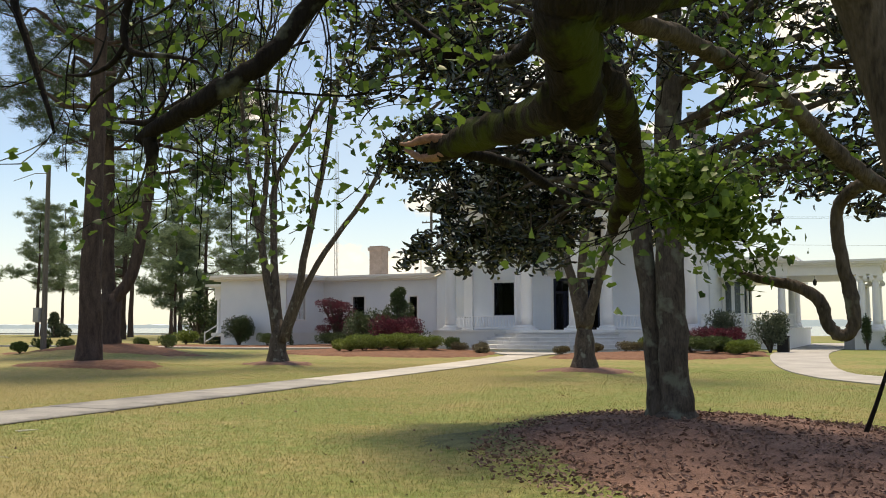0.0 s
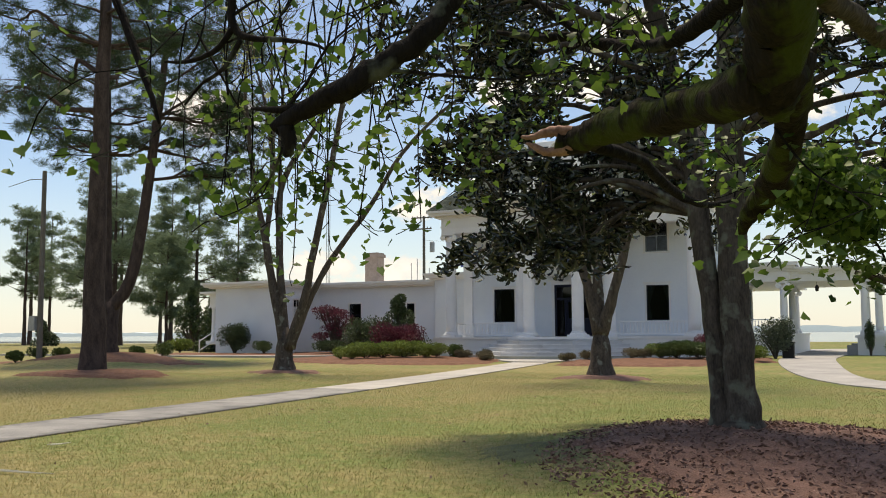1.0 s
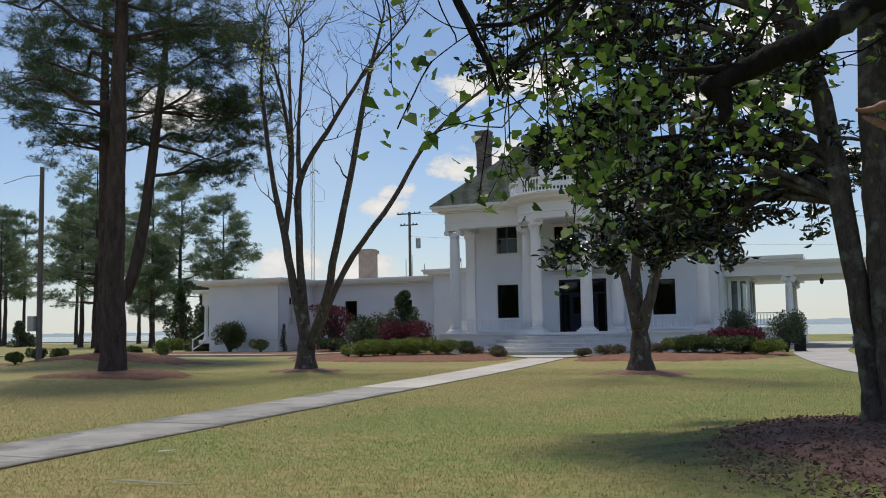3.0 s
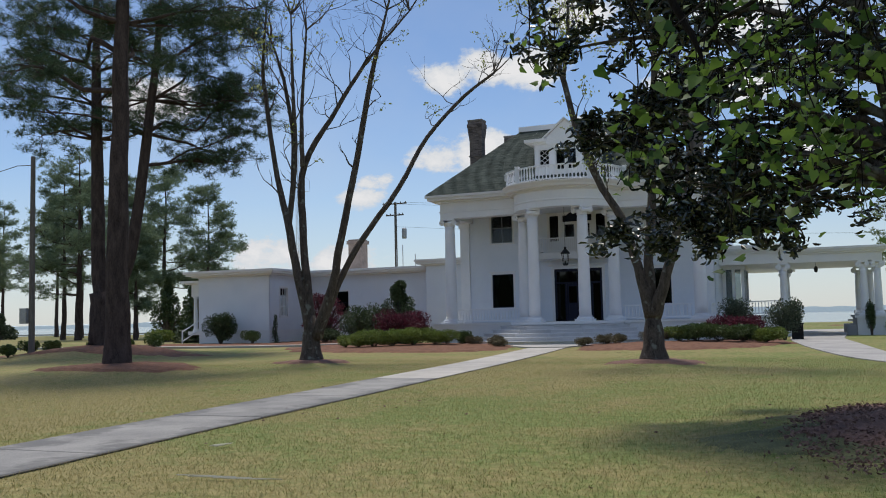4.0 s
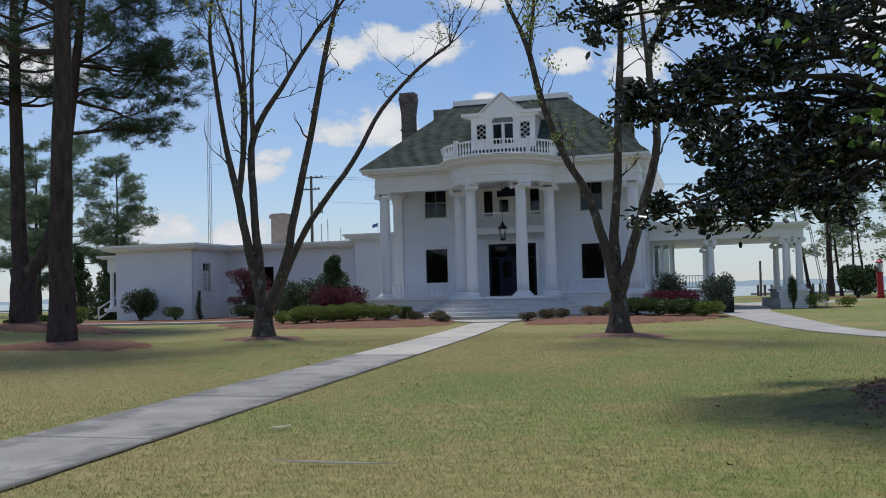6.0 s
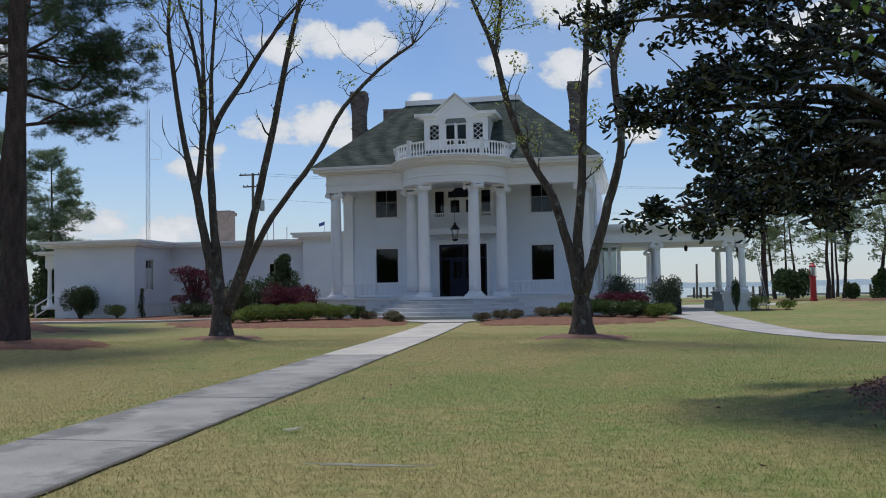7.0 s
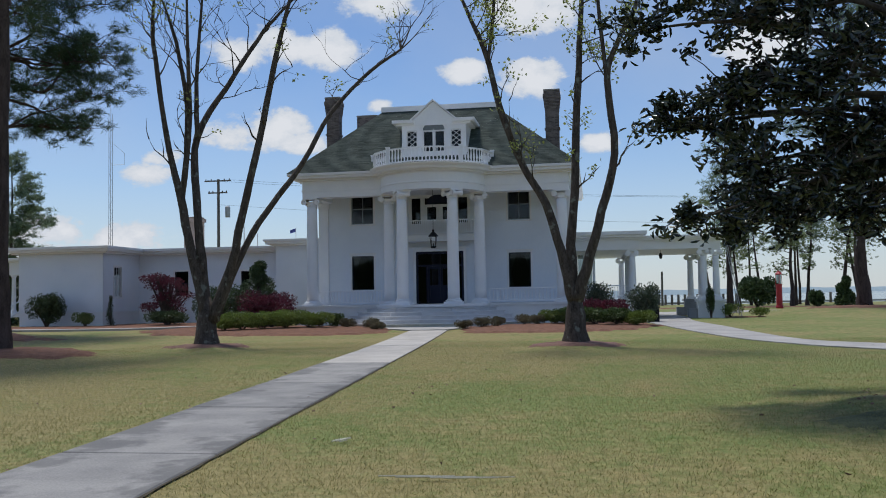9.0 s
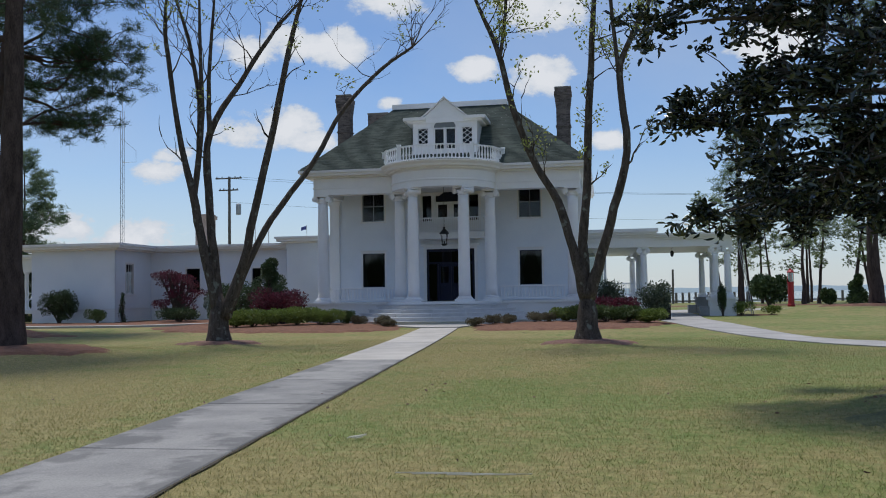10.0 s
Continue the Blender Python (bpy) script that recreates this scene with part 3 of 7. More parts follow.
def walk_x(y):
    """The middle line of the front walk."""
    return -12.83 - 0.088 * (y - 8.0)


def build_walks():
    # front walk: one slab after another, laid on the lawn
    walk_ob = thing("pavement", -14, 20, 0, "straight front walk of weathered grey concrete slabs", "walkway", kind="structure")
    rnd = random.Random(2)
    joints = [-2.0, 1.6, 5.2, 8.8, 12.44, 16.04, 20.84, 24.5, 28.1, 31.7, 35.3, 38.6]
    for y, y2 in zip(joints, joints[1:]):
        s = Shape()
        pts = []
        for yy, g in ((y + 0.018, 0), (y2 - 0.018, 1)):
            pts.append((walk_x(yy), yy))
        (ca, ya), (cb, yb) = pts
        w = 0.80
        za, zb = ground_z(ca, ya), ground_z(cb, yb)
        t = 0.028 + rnd.uniform(-0.004, 0.004)
        bvl = 0.012
        lower = [(ca - w, ya, za - .08), (ca + w, ya, za - .08), (cb + w, yb, zb - .08), (cb - w, yb, zb - .08)]
        mid = [(x, q, z + .08 + t - bvl) for x, q, z in lower]
        up = [(ca - w + bvl, ya + bvl, za + t), (ca + w - bvl, ya + bvl, za + t), (cb + w - bvl, yb - bvl, zb + t), (cb - w + bvl, yb - bvl, zb + t)]
        s.add(lower + mid + up, [(0, 1, 5, 4), (1, 2, 6, 5), (2, 3, 7, 6), (3, 0, 4, 7), (4, 5, 9, 8), (5, 6, 10, 9), (6, 7, 11, 10), (7, 4, 8, 11), (8, 9, 10, 11)])
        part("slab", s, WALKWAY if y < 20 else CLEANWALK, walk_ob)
        if y > 0:
            q = Shape()
            q.add([(ca - w, y - .022, za + .012), (ca + w, y - .022, za + .012), (ca + w, y + .022, za + .012), (ca - w, y + .022, za + .012)], [(0, 1, 2, 3)])
            part("joint", q, SOIL, walk_ob, "dark dirt-filled joint between slabs")
    # bare soil where the turf was cut back along the edges
    rnd = random.Random(31)
    for side, wide in ((1, .032), (-1, .014)):
        s = Shape()
        y, cut = -2.0, wide
        while y < 38.4:
            c0, c1 = walk_x(y), walk_x(y + .3)
            nxt = wide * rnd.uniform(.6, 1.4)
            z0, z1 = ground_z(c0, y) + .014, ground_z(c1, y + .3) + .014
            s.add([(c0 + side * .78, y, z0), (c0 + side * (.80 + cut), y, z0), (c1 + side * (.80 + nxt), y + .3, z1), (c1 + side * .78, y + .3, z1)], [(0, 1, 2, 3) if side > 0 else (3, 2, 1, 0)])
            y, cut = y + .3, nxt
        part("soil_edge", s, SOIL, walk_ob, "dark bare soil along the slabs")
    s = Shape()
    s.prism([(-16.33, 38.62), (-14.72, 38.62), (-14.1, 41.9), (-18.5, 41.9), (-17.7, 40.2)], 0.02, 0.135)
    part("landing", s, CONCRETE, walk_ob)
    # driveway
    left = smooth_line([(-6.2, 62), (-6.25, 52), (-5.9, 42.5), (-4.75, 33.8), (-3.3, 27.8), (-1.85, 24.8), (2.5, 19.5), (8, 14.5)])
    right = smooth_line([(-3.4, 62), (-3.5, 54), (-3.8, 46), (-3.15, 35.8), (-2.35, 30.0), (-1.1, 27.4), (4.0, 21.8), (9.5, 17)])
    d = Shape()
    n = len(left)
    for (a, b), (c, e) in zip(left, right):
        d.v += [(a, b, ground_z(a, b) - .05), (a, b, ground_z(a, b) + .03), (c, e, ground_z(c, e) + .03), (c, e, ground_z(c, e) - .05)]
    for i in range(n - 1):
        k = 4 * i
        d.f += [(k, k + 4, k + 5, k + 1), (k + 1, k + 5, k + 6, k + 2), (k + 2, k + 6, k + 7, k + 3)]
    single("road", d, CONCRETE, "curved driveway of pale grey concrete", "driveway", kind="structure")
    b = Shape()
    b.prism([(-6.2, 60.6), (-3.4, 60.6), (3, 66), (14, 70), (14, 73), (0, 71), (-6.2, 68)], 0.0, 0.14)
    single("road", b, CONCRETE, "pale concrete yard behind the covered drive", "driveway", kind="structure")
    # narrow walk along the wing
    p = Shape()
    line = smooth_line([(-29.3, 47.0), (-31.0, 44.7), (-34, 43.4), (-40, 43.4), (-48, 44.5), (-60, 43)])
    for i, (x, y) in enumerate(line):
        x2, y2 = line[min(i + 1, len(line) - 1)]
        x1, y1 = line[max(i - 1, 0)]
        ln = math.hypot(x2 - x1, y2 - y1)
        nx, ny = (y2 - y1) / ln * 0.5, -(x2 - x1) / ln * 0.5
        z = ground_z(x, y)
        p.v += [(x + nx, y + ny, z - .05), (x + nx, y + ny, z + .10), (x - nx, y - ny, z + .10), (x - nx, y - ny, z - .05)]
    for i in range(len(line) - 1):
        k = 4 * i
        p.f += [(k, k + 4, k + 5, k + 1), (k + 1, k + 5, k + 6, k + 2), (k + 2, k + 6, k + 7, k + 3)]
    single("pavement", p, CONCRETE, "narrow pale concrete path beside the wing", "walkway", kind="structure")


build_walks()


# ---- house ----
XC, YC, FACE = -16.7, 47.2, 50.09     # middle of the portico, its centre line, the front wall
FLOOR, BEAM = 1.15, 6.82              # porch floor, underside of the entablature


def clad_wall(siding, body, origin, u, n, width, z0, z1, openings=(), board=0.125, thick=0.22):
    """Lapped boards with openings left out, and the wall behind them. openings: (a0, a1, z0, z1) along u."""
    u, n, o = Vector(u), Vector(n), Vector(origin)

    def at(a, z, out):
        p = o + u * a + n * out
        return (p.x, p.y, z)
    rows = int(round((z1 - z0) / board))
    bh = (z1 - z0) / rows
    cuts = sorted({z for q in openings for z in q[2:] if z0 < z < z1})
    for r in range(rows):
        a, b = z0 + r * bh, z0 + (r + 1) * bh
        parts = [a] + [c for c in cuts if a + 1e-4 < c < b - 1e-4] + [b]
        for za, zb in zip(parts, parts[1:]):
            zm = (za + zb) / 2
            gaps = sorted((q[0], q[1]) for q in openings if q[2] < zm < q[3])
            x = 0.0
            spans = []
            for g0, g1 in gaps:
                if g0 > x:
                    spans.append((x, g0))
                x = max(x, g1)
            if x < width:
                spans.append((x, width))
            oa, ob_ = 0.03 * (1 - (za - a) / bh), 0.03 * (1 - (zb - a) / bh)
            for s0, s1 in spans:
                siding.add([at(s0, za, oa + .004), at(s1, za, oa + .004), at(s1, zb, ob_ + .004), at(s0, zb, ob_ + .004), at(s0, za, 0), at(s1, za, 0)],
                           [(0, 1, 2, 3), (4, 5, 1, 0)])
    xs = sorted({0.0, width} | {max(0, min(width, a)) for q in openings for a in q[:2]})
    zs = sorted({z0, z1} | {max(z0, min(z1, z)) for q in openings for z in q[2:]})
    for a, b in zip(xs, xs[1:]):
        for c, d in zip(zs, zs[1:]):
            if any(q[0] < (a + b) / 2 < q[1] and q[2] < (c + d) / 2 < q[3] for q in openings):
                continue
            v = [at(x, z, k) for z in (c, d) for k in (0, -thick) for x in (a, b)]
            body.add(v, [(0, 2, 3, 1), (4, 5, 7, 6), (0, 1, 5, 4), (2, 6, 7, 3), (0, 4, 6, 2), (1, 3, 7, 5)])


def oriented_box(s, o, u, n, a0, a1, d0, d1, z0, z1):
    """A box along u from a0 to a1, along n from d0 to d1."""
    o, u, n = Vector(o), Vector(u), Vector(n)
    v = []
    for z in (z0, z1):
        for d in (d0, d1):
            for a in (a0, a1):
                p = o + u * a + n * d
                v.append((p.x, p.y, z))
    s.add(v, [(0, 2, 3, 1), (4, 5, 7, 6), (0, 1, 5, 4), (2, 6, 7, 3), (0, 4, 6, 2), (1, 3, 7, 5)])


def window(parent, o, u, n, a0, a1, z0, z1, bars=(1, 2), curtain=True, head=True, blind=False, glass=None):
    """A sash window in its opening: casing, sash bars, pane, sill and what hangs behind the glass."""
    s = Shape()
    c = 0.09
    for q in ((a0 - c, a0, z0 - .02, z1 + c), (a1, a1 + c, z0 - .02, z1 + c), (a0, a1, z1, z1 + c)):
        oriented_box(s, o, u, n, q[0], q[1], -.10, .045, q[2], q[3])
    if head:
        oriented_box(s, o, u, n, a0 - c - .06, a1 + c + .06, -.02, .11, z1 + c + .002, z1 + c + .07)
    w = part("window", s, TRIM, parent)
    s = Shape()
    oriented_box(s, o, u, n, a0 - c - .04, a1 + c + .04, -.08, .10, z0 - .09, z0 - .022)
    part("sill", s, TRIM, w)
    s = Shape()
    f = 0.05
    for q in ((a0, a0 + f, z0, z1), (a1 - f, a1, z0, z1), (a0 + f, a1 - f, z0, z0 + f), (a0 + f, a1 - f, z1 - f, z1)):
        oriented_box(s, o, u, n, q[0], q[1], -.09, -.035, q[2], q[3])
    nx, nz = bars
    for i in range(1, nx):
        a = a0 + (a1 - a0) * i / nx
        oriented_box(s, o, u, n, a - .018, a + .018, -.085, -.04, z0 + f, z1 - f)
    for i in range(1, nz):
        z = z0 + (z1 - z0) * i / nz
        oriented_box(s, o, u, n, a0 + f, a1 - f, -.08, -.03, z - .024, z + .024)
    part("sash", s, SASH if blind else TRIM if nx > 1 else DARKWOOD, w)
    s = Shape()
    oriented_box(s, o, u, n, a0 + .01, a1 - .01, -.068, -.06, z0 + .01, z1 - .01)
    p = part("pane", s, glass or GLASS, w)
    p.visible_shadow = False
    if curtain:
        wd = a1 - a0
        for side in (-1, 1):
            s = Shape()
            base = a0 if side < 0 else a1
            cols = 9
            for i in range(cols):
                for zz0, zz1, k0, k1 in ((z0, z0 + (z1 - z0) * .45, .20, .09), (z0 + (z1 - z0) * .45, z1, .09, .34)):
                    pts = []
                    for z, k in ((zz0, k0), (zz1, k1)):
                        for j in (i, i + 1):
                            d = -.24 + .03 * math.cos(j * 2.4)
                            q = Vector(o) + Vector(u) * (base - side * wd * k * j / cols) + Vector(n) * d
                            pts.append((q.x, q.y, z))
                    s.add(pts, [(0, 1, 3, 2)])
            part("curtain", s, CURTAIN, w)
    if blind:
        s = Shape()
        k = int((z1 - z0) / .07)
        for i in range(k):
            z = z0 + (i + .3) * (z1 - z0) / k
            oriented_box(s, o, u, n, a0 + .02, a1 - .02, -.20, -.16, z, z + .022)
        part("shutter_slats", s, SHUTTER, w)
    return w


SASH = material("grey_sash_paint", (0.16, 0.19, 0.20), (0.26, 0.29, 0.30), 0.5, 3, 30, 0.05, 0.002)
SHUTTER = material("dark_green_slats", (0.02, 0.05, 0.045), (0.045, 0.09, 0.08), 0.5, 3, 30, 0.1, 0.003)


def ionic_column(parent, x, y, z0, z1, r, plinth=True, turn=0.0):
    """Base, tapered shaft and a scrolled capital."""
    s = Shape()
    h = z1 - z0
    prof = []
    for i in range(13):
        t = i / 12
        prof.append((r * (1 - 0.16 * t ** 1.8), z0 + 0.26 + t * (h - 0.26 - 0.42)))
    s.revolve(prof, x, y, 20)
    col = part("column", s, WHITE, parent, smooth=True)
    b = Shape()
    b.box(x - r * 1.45, x + r * 1.45, y - r * 1.45, y + r * 1.45, z0, z0 + .11)
    b.revolve([(r * 1.38, z0 + .11), (r * 1.42, z0 + .15), (r * 1.36, z0 + .19), (r * 1.12, z0 + .20), (r * 1.2, z0 + .225), (r * 1.14, z0 + .262)], x, y, 20)
    part("base", b, WHITE, col)
    c = Shape()
    rt = r * 0.86
    zc = z1 - .42
    c.revolve([(rt * 1.0, zc - .01), (rt * 1.12, zc + .02), (rt * 1.02, zc + .05), (rt * 1.02, zc + .12), (rt * 1.28, zc + .22)], x, y, 20)
    ca, sa = math.cos(turn), math.sin(turn)
    for sx in (-1, 1):
        for sy in (-1, 1):
            px, py = x + (sx * rt * 1.32) * ca - (sy * rt * 1.0) * sa, y + (sx * rt * 1.32) * sa + (sy * rt * 1.0) * ca
            ring = []
            d = Vector((-sa * sy, ca * sy, 0))
            for dd, rr in ((0, .15), (.05, .15), (.05, .09), (.09, .085)):
                ring.append((Vector((px, py, zc + .21)) + d * dd, rr))
            c.tube([q for q, _ in ring[:2]], [.15, .15], 12)
            c.tube([ring[1][0], ring[3][0]], [.07, .06], 10)
        px, py = x + (sx * rt * 1.32) * ca, y + (sx * rt * 1.32) * sa
        d = Vector((-sa, ca, 0)) * rt
        c.tube([Vector((px, py, zc + .21)) - d, Vector((px, py, zc + .21)), Vector((px, py, zc + .21)) + d], [.13, .09, .13], 12)
    e = rt * 1.5
    pts = [(x + a * ca - b2 * sa, y + a * sa + b2 * ca) for a, b2 in ((-e, -e * .95), (e, -e * .95), (e, e * .95), (-e, e * .95))]
    c.prism(pts, zc + .33, z1)
    part("capital", c, WHITE, col)
    return col


def baluster_mesh(h, r=0.032):
    s = Shape()
    s.revolve([(r * .9, 0), (r * .9, h * .08), (r * .55, h * .12), (r * 1.15, h * .32), (r * .6, h * .68), (r * .5, h * .86), (r * .9, h * .9), (r * .9, h)], 0, 0, 6)
    return s.mesh("baluster", WHITE, True)


def sweep_rail(s, pts, half, z0, z1):
    """One bar with mitred corners along a line."""
    P = [Vector((x, y)) for x, y in pts]
    v = []
    for i, p in enumerate(P):
        a = (P[i] - P[i - 1]).normalized() if i else (P[1] - P[0]).normalized()
        b = (P[i + 1] - P[i]).normalized() if i < len(P) - 1 else a
        t = (a + b).normalized()
        k = half / max(.5, t.dot(a))
        nx, ny = t.y * k, -t.x * k
        v += [(p.x + nx, p.y + ny, z0), (p.x - nx, p.y - ny, z0), (p.x - nx, p.y - ny, z1), (p.x + nx, p.y + ny, z1)]
    f = [(0, 1, 2, 3), tuple(4 * len(P) - 4 + i for i in (3, 2, 1, 0))]
    for i in range(len(P) - 1):
        f += [(4 * i + j, 4 * i + 4 + j, 4 * i + 4 + (j + 1) % 4, 4 * i + (j + 1) % 4) for j in range(4)]
    return s.add(v, f)


def railing(parent, pts, z0, z1, mesh, spacing=0.15, post=None, rail=0.04, label=""):
    """Top and bottom rail along a line with separate balusters between them."""
    r = part("railing", sweep_rail(Shape(), pts, rail * 1.3, z1 - .055, z1), WHITE, parent, label)
    part("bottom_rail", sweep_rail(Shape(), pts, rail, z0, z0 + .05), WHITE, r)
    total = []
    for (xa, ya), (xb, yb) in zip(pts, pts[1:]):
        ln = math.hypot(xb - xa, yb - ya)
        k = max(1, int(ln / spacing))
        total += [(xa + (xb - xa) * (i + .5) / k, ya + (yb - ya) * (i + .5) / k) for i in range(k)]
    for x, y in total:
        ob = under(new("baluster", mesh), r)
        ob.location = (x, y, z0 + .05)
    for x, y in post or ():
        q = Shape()
        q.box(x - .085, x + .085, y - .085, y + .085, z0 - .05, z1 + .06)
        q.box(x - .11, x + .11, y - .11, y + .11, z1 + .06, z1 + .10)
        part("post", q, WHITE, r)
    return r


def arc(cx, cy, r, a0, a1, n):
    return [(cx + r * math.cos(radians(a0 + (a1 - a0) * i / n)), cy + r * math.sin(radians(a0 + (a1 - a0) * i / n))) for i in range(n + 1)]


def ring_band(s, prof, cx, cy, a0=180, a1=360, n=36):
    """A moulding swept round the bow: prof gives (radius, z) outside, going up."""
    s.revolve(prof, cx, cy, n, radians(a0), radians(a1))


house = thing("house", XC, 54, 0.1, "two-storey white clapboard mansion with a bowed columned portico", "house")
X0, X1, BACK = -23.75, -9.75, 62.0


def build_house():
    fc = -16.9
    win_l, win_r = (-21.87, -20.62), (-13.14, -11.95)
    o, u, n = (X0, FACE, 0), (1, 0, 0), (0, -1, 0)
    rel = lambda a: a - X0
    lower = [(rel(win_l[0]), rel(win_l[1]), 1.97, 3.84), (rel(win_r[0]), rel(win_r[1]), 1.97, 3.84)]
    upper = [(rel(win_l[0]), rel(win_l[1]), 5.62, 7.30), (rel(win_r[0]), rel(win_r[1]), 5.62, 7.30)]
    door = (rel(-18.25), rel(-15.60), FLOOR, 4.0)
    attic = (rel(-18.6), rel(-15.2), 4.86, 7.2)
    sd, bd = Shape(), Shape()
    clad_wall(sd, bd, o, u, n, X1 - X0, FLOOR - .1, 7.9, lower + upper + [door, attic])
    clad_wall(sd, bd, (X0, BACK, 0), (0, -1, 0), (-1, 0, 0), BACK - FACE, FLOOR - .1, 7.9)
    clad_wall(sd, bd, (X1, FACE, 0), (0, 1, 0), (1, 0, 0), BACK - FACE, FLOOR - .1, 7.9, [(1.3, 2.3, 5.62, 7.3)])
    clad_wall(sd, bd, (X1, BACK, 0), (-1, 0, 0), (0, 1, 0), X1 - X0, FLOOR - .1, 7.9)
    wall = part("wall", bd, SIDING, house)
    tagged(part("siding", sd, SIDING, wall, "white lapped clapboard siding"), kind="stuff")
    for a in lower:
        window(house, o, u, n, *a, bars=(1, 1))
    for a in upper:
        window(house, o, u, n, *a, bars=(2, 2), curtain=False, head=False, blind=True)
    window(house, (X1, FACE, 0), (0, 1, 0), (1, 0, 0), 1.3, 2.3, 5.62, 7.3, bars=(2, 2), curtain=False, blind=True)
    # rooms behind the glass
    s = Shape()
    for z in (FLOOR - .02, 4.5, 7.86):
        s.box(X0 + .3, X1 - .3, FACE + .3, BACK - .3, z - .1, z)
    s.box(X0 + .3, X1 - .3, FACE + 5, FACE + 5.1, FLOOR, 7.8)
    for x in (-19.3, -14.4):
        s.box(x, x + .1, FACE + .3, FACE + 5, FLOOR, 7.8)
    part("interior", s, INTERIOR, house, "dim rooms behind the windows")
    # front door with side lights
    d0, d1 = -18.25, -15.60
    fr = part("front_door", Shape().box(d0 + .12, d1 - .12, FACE - .03, FACE + .12, 3.86, 4.0), DARKWOOD, house, "near-black panelled double door with side lights")
    for nm, a, b, z0, z1 in (("jamb", d0, d0 + .12, FLOOR, 4.0), ("jamb", d1 - .12, d1, FLOOR, 4.0), ("transom_bar", d0 + .12, d1 - .12, 3.18, 3.28),
                             ("mullion", fc - .78, fc - .70, FLOOR, 3.18), ("mullion", fc + .70, fc + .78, FLOOR, 3.18)):
        part(nm, Shape().box(a, b, FACE - .03, FACE + .12, z0, z1), DARKWOOD, fr)
    for k in (-1, 1):
        a, b = (fc - .70, fc - .004) if k < 0 else (fc + .004, fc + .70)
        s = Shape()
        for q in ((a, a + .12, FLOOR + .02, 3.18), (b - .12, b, FLOOR + .02, 3.18), (a + .12, b - .12, FLOOR + .02, FLOOR + .32), (a + .12, b - .12, 3.04, 3.18), (a + .12, b - .12, FLOOR + .85, FLOOR + .99)):
            s.box(q[0], q[1], FACE + .03, FACE + .08, q[2], q[3])
        s.box(a + .12, b - .12, FACE + .06, FACE + .07, FLOOR + .32, FLOOR + .85)
        leaf = part("door_leaf", s, DARKWOOD, fr)
        s = Shape()
        s.box(a + .12, b - .12, FACE + .052, FACE + .058, FLOOR + .99, 3.04)
        part("pane", s, DARKGLASS, fr).visible_shadow = False
    for nm, a, b, z0, z1 in (("side_light", d0 + .12, fc - .78, FLOOR, 3.18), ("side_light", fc + .78, d1 - .12, FLOOR, 3.18), ("transom_light", d0 + .12, d1 - .12, 3.28, 3.86)):
        part(nm, Shape().box(a, b, FACE + .04, FACE + .048, z0, z1), DARKGLASS, fr).visible_shadow = False
    s = Shape()
    s.box(d0 - .16, d0 - .002, FACE - .07, FACE - .028, FLOOR, 4.16)
    s.box(d1 + .002, d1 + .16, FACE - .07, FACE - .028, FLOOR, 4.16)
    s.box(d0 - .002, d1 + .002, FACE - .07, FACE - .032, 4.0, 4.16)
    s.box(d0 - .3, d1 + .3, FACE - .2, FACE - .032, 4.162, 4.26)
    part("door_surround", s, TRIM, fr)
    # balcony over the door
    s = Shape()
    s.box(-18.95, -14.9, FACE - 1.1, FACE - .032, 4.58, 4.86)
    s.box(-19.05, -14.8, FACE - 1.2, FACE - .032, 4.50, 4.578)
    bal = part("balcony", s, TRIM, house)
    railing(house, [(-18.85, FACE - .1), (-18.85, FACE - 1.02), (-15.0, FACE - 1.02), (-15.0, FACE - .1)], 4.92, 5.66, SQUARE_BAL, 0.105)
    # doors to the balcony, with an arched head
    s = Shape()
    for a, b, z0, z1 in ((-18.6, -18.45, 4.86, 7.2), (-15.35, -15.2, 4.86, 7.2), (-17.95, -17.72, 4.86, 6.95), (-16.08, -15.85, 4.86, 6.95), (-16.95, -16.85, 4.86, 6.6), (-18.45, -15.35, 6.95, 7.2)):
        s.box(a, b, FACE - .02, FACE + .12, z0, z1)
    for a, b in ((-18.45, -17.95), (-15.85, -15.35)):
        s.box(a, b, FACE + .02, FACE + .1, 4.86, 5.55)
    for a, b in ((-17.72, -16.95), (-16.85, -16.08)):
        s.box(a, b, FACE + .02, FACE + .1, 4.86, 5.75)
        s.box(a, a + .13, FACE + .02, FACE + .1, 5.75, 6.6)
        s.box(b - .13, b, FACE + .02, FACE + .1, 5.75, 6.6)
        s.box(a + .13, b - .13, FACE + .02, FACE + .1, 6.45, 6.6)
    bd2 = part("balcony_door", s, TRIM, house, "white double door with side lights")
    for a, b, z0, z1 in ((-18.45, -17.95, 5.55, 6.95), (-15.85, -15.35, 5.55, 6.95), (-17.59, -17.08, 5.75, 6.45), (-16.72, -16.21, 5.75, 6.45)):
        part("pane", Shape().box(a, b, FACE + .055, FACE + .062, z0, z1), GLASS, bd2).visible_shadow = False
    s = Shape()
    pts = [(-16.9 + .72 * math.cos(radians(a)), 6.62 + .55 * math.sin(radians(a))) for a in range(0, 181, 15)]
    s.add([(x, FACE - .03, z) for x, z in pts] + [(x, FACE + .02, z) for x, z in pts], [tuple(range(13))] + [(i, i + 1, 14 + i, 13 + i) for i in range(12)])
    part("fanlight", s, DARKWOOD, bd2, "dark arched fanlight")

    # porch floor, skirt wall and steps
    s = Shape()
    bow = arc(XC, YC, 3.05, 180, 360, 24)
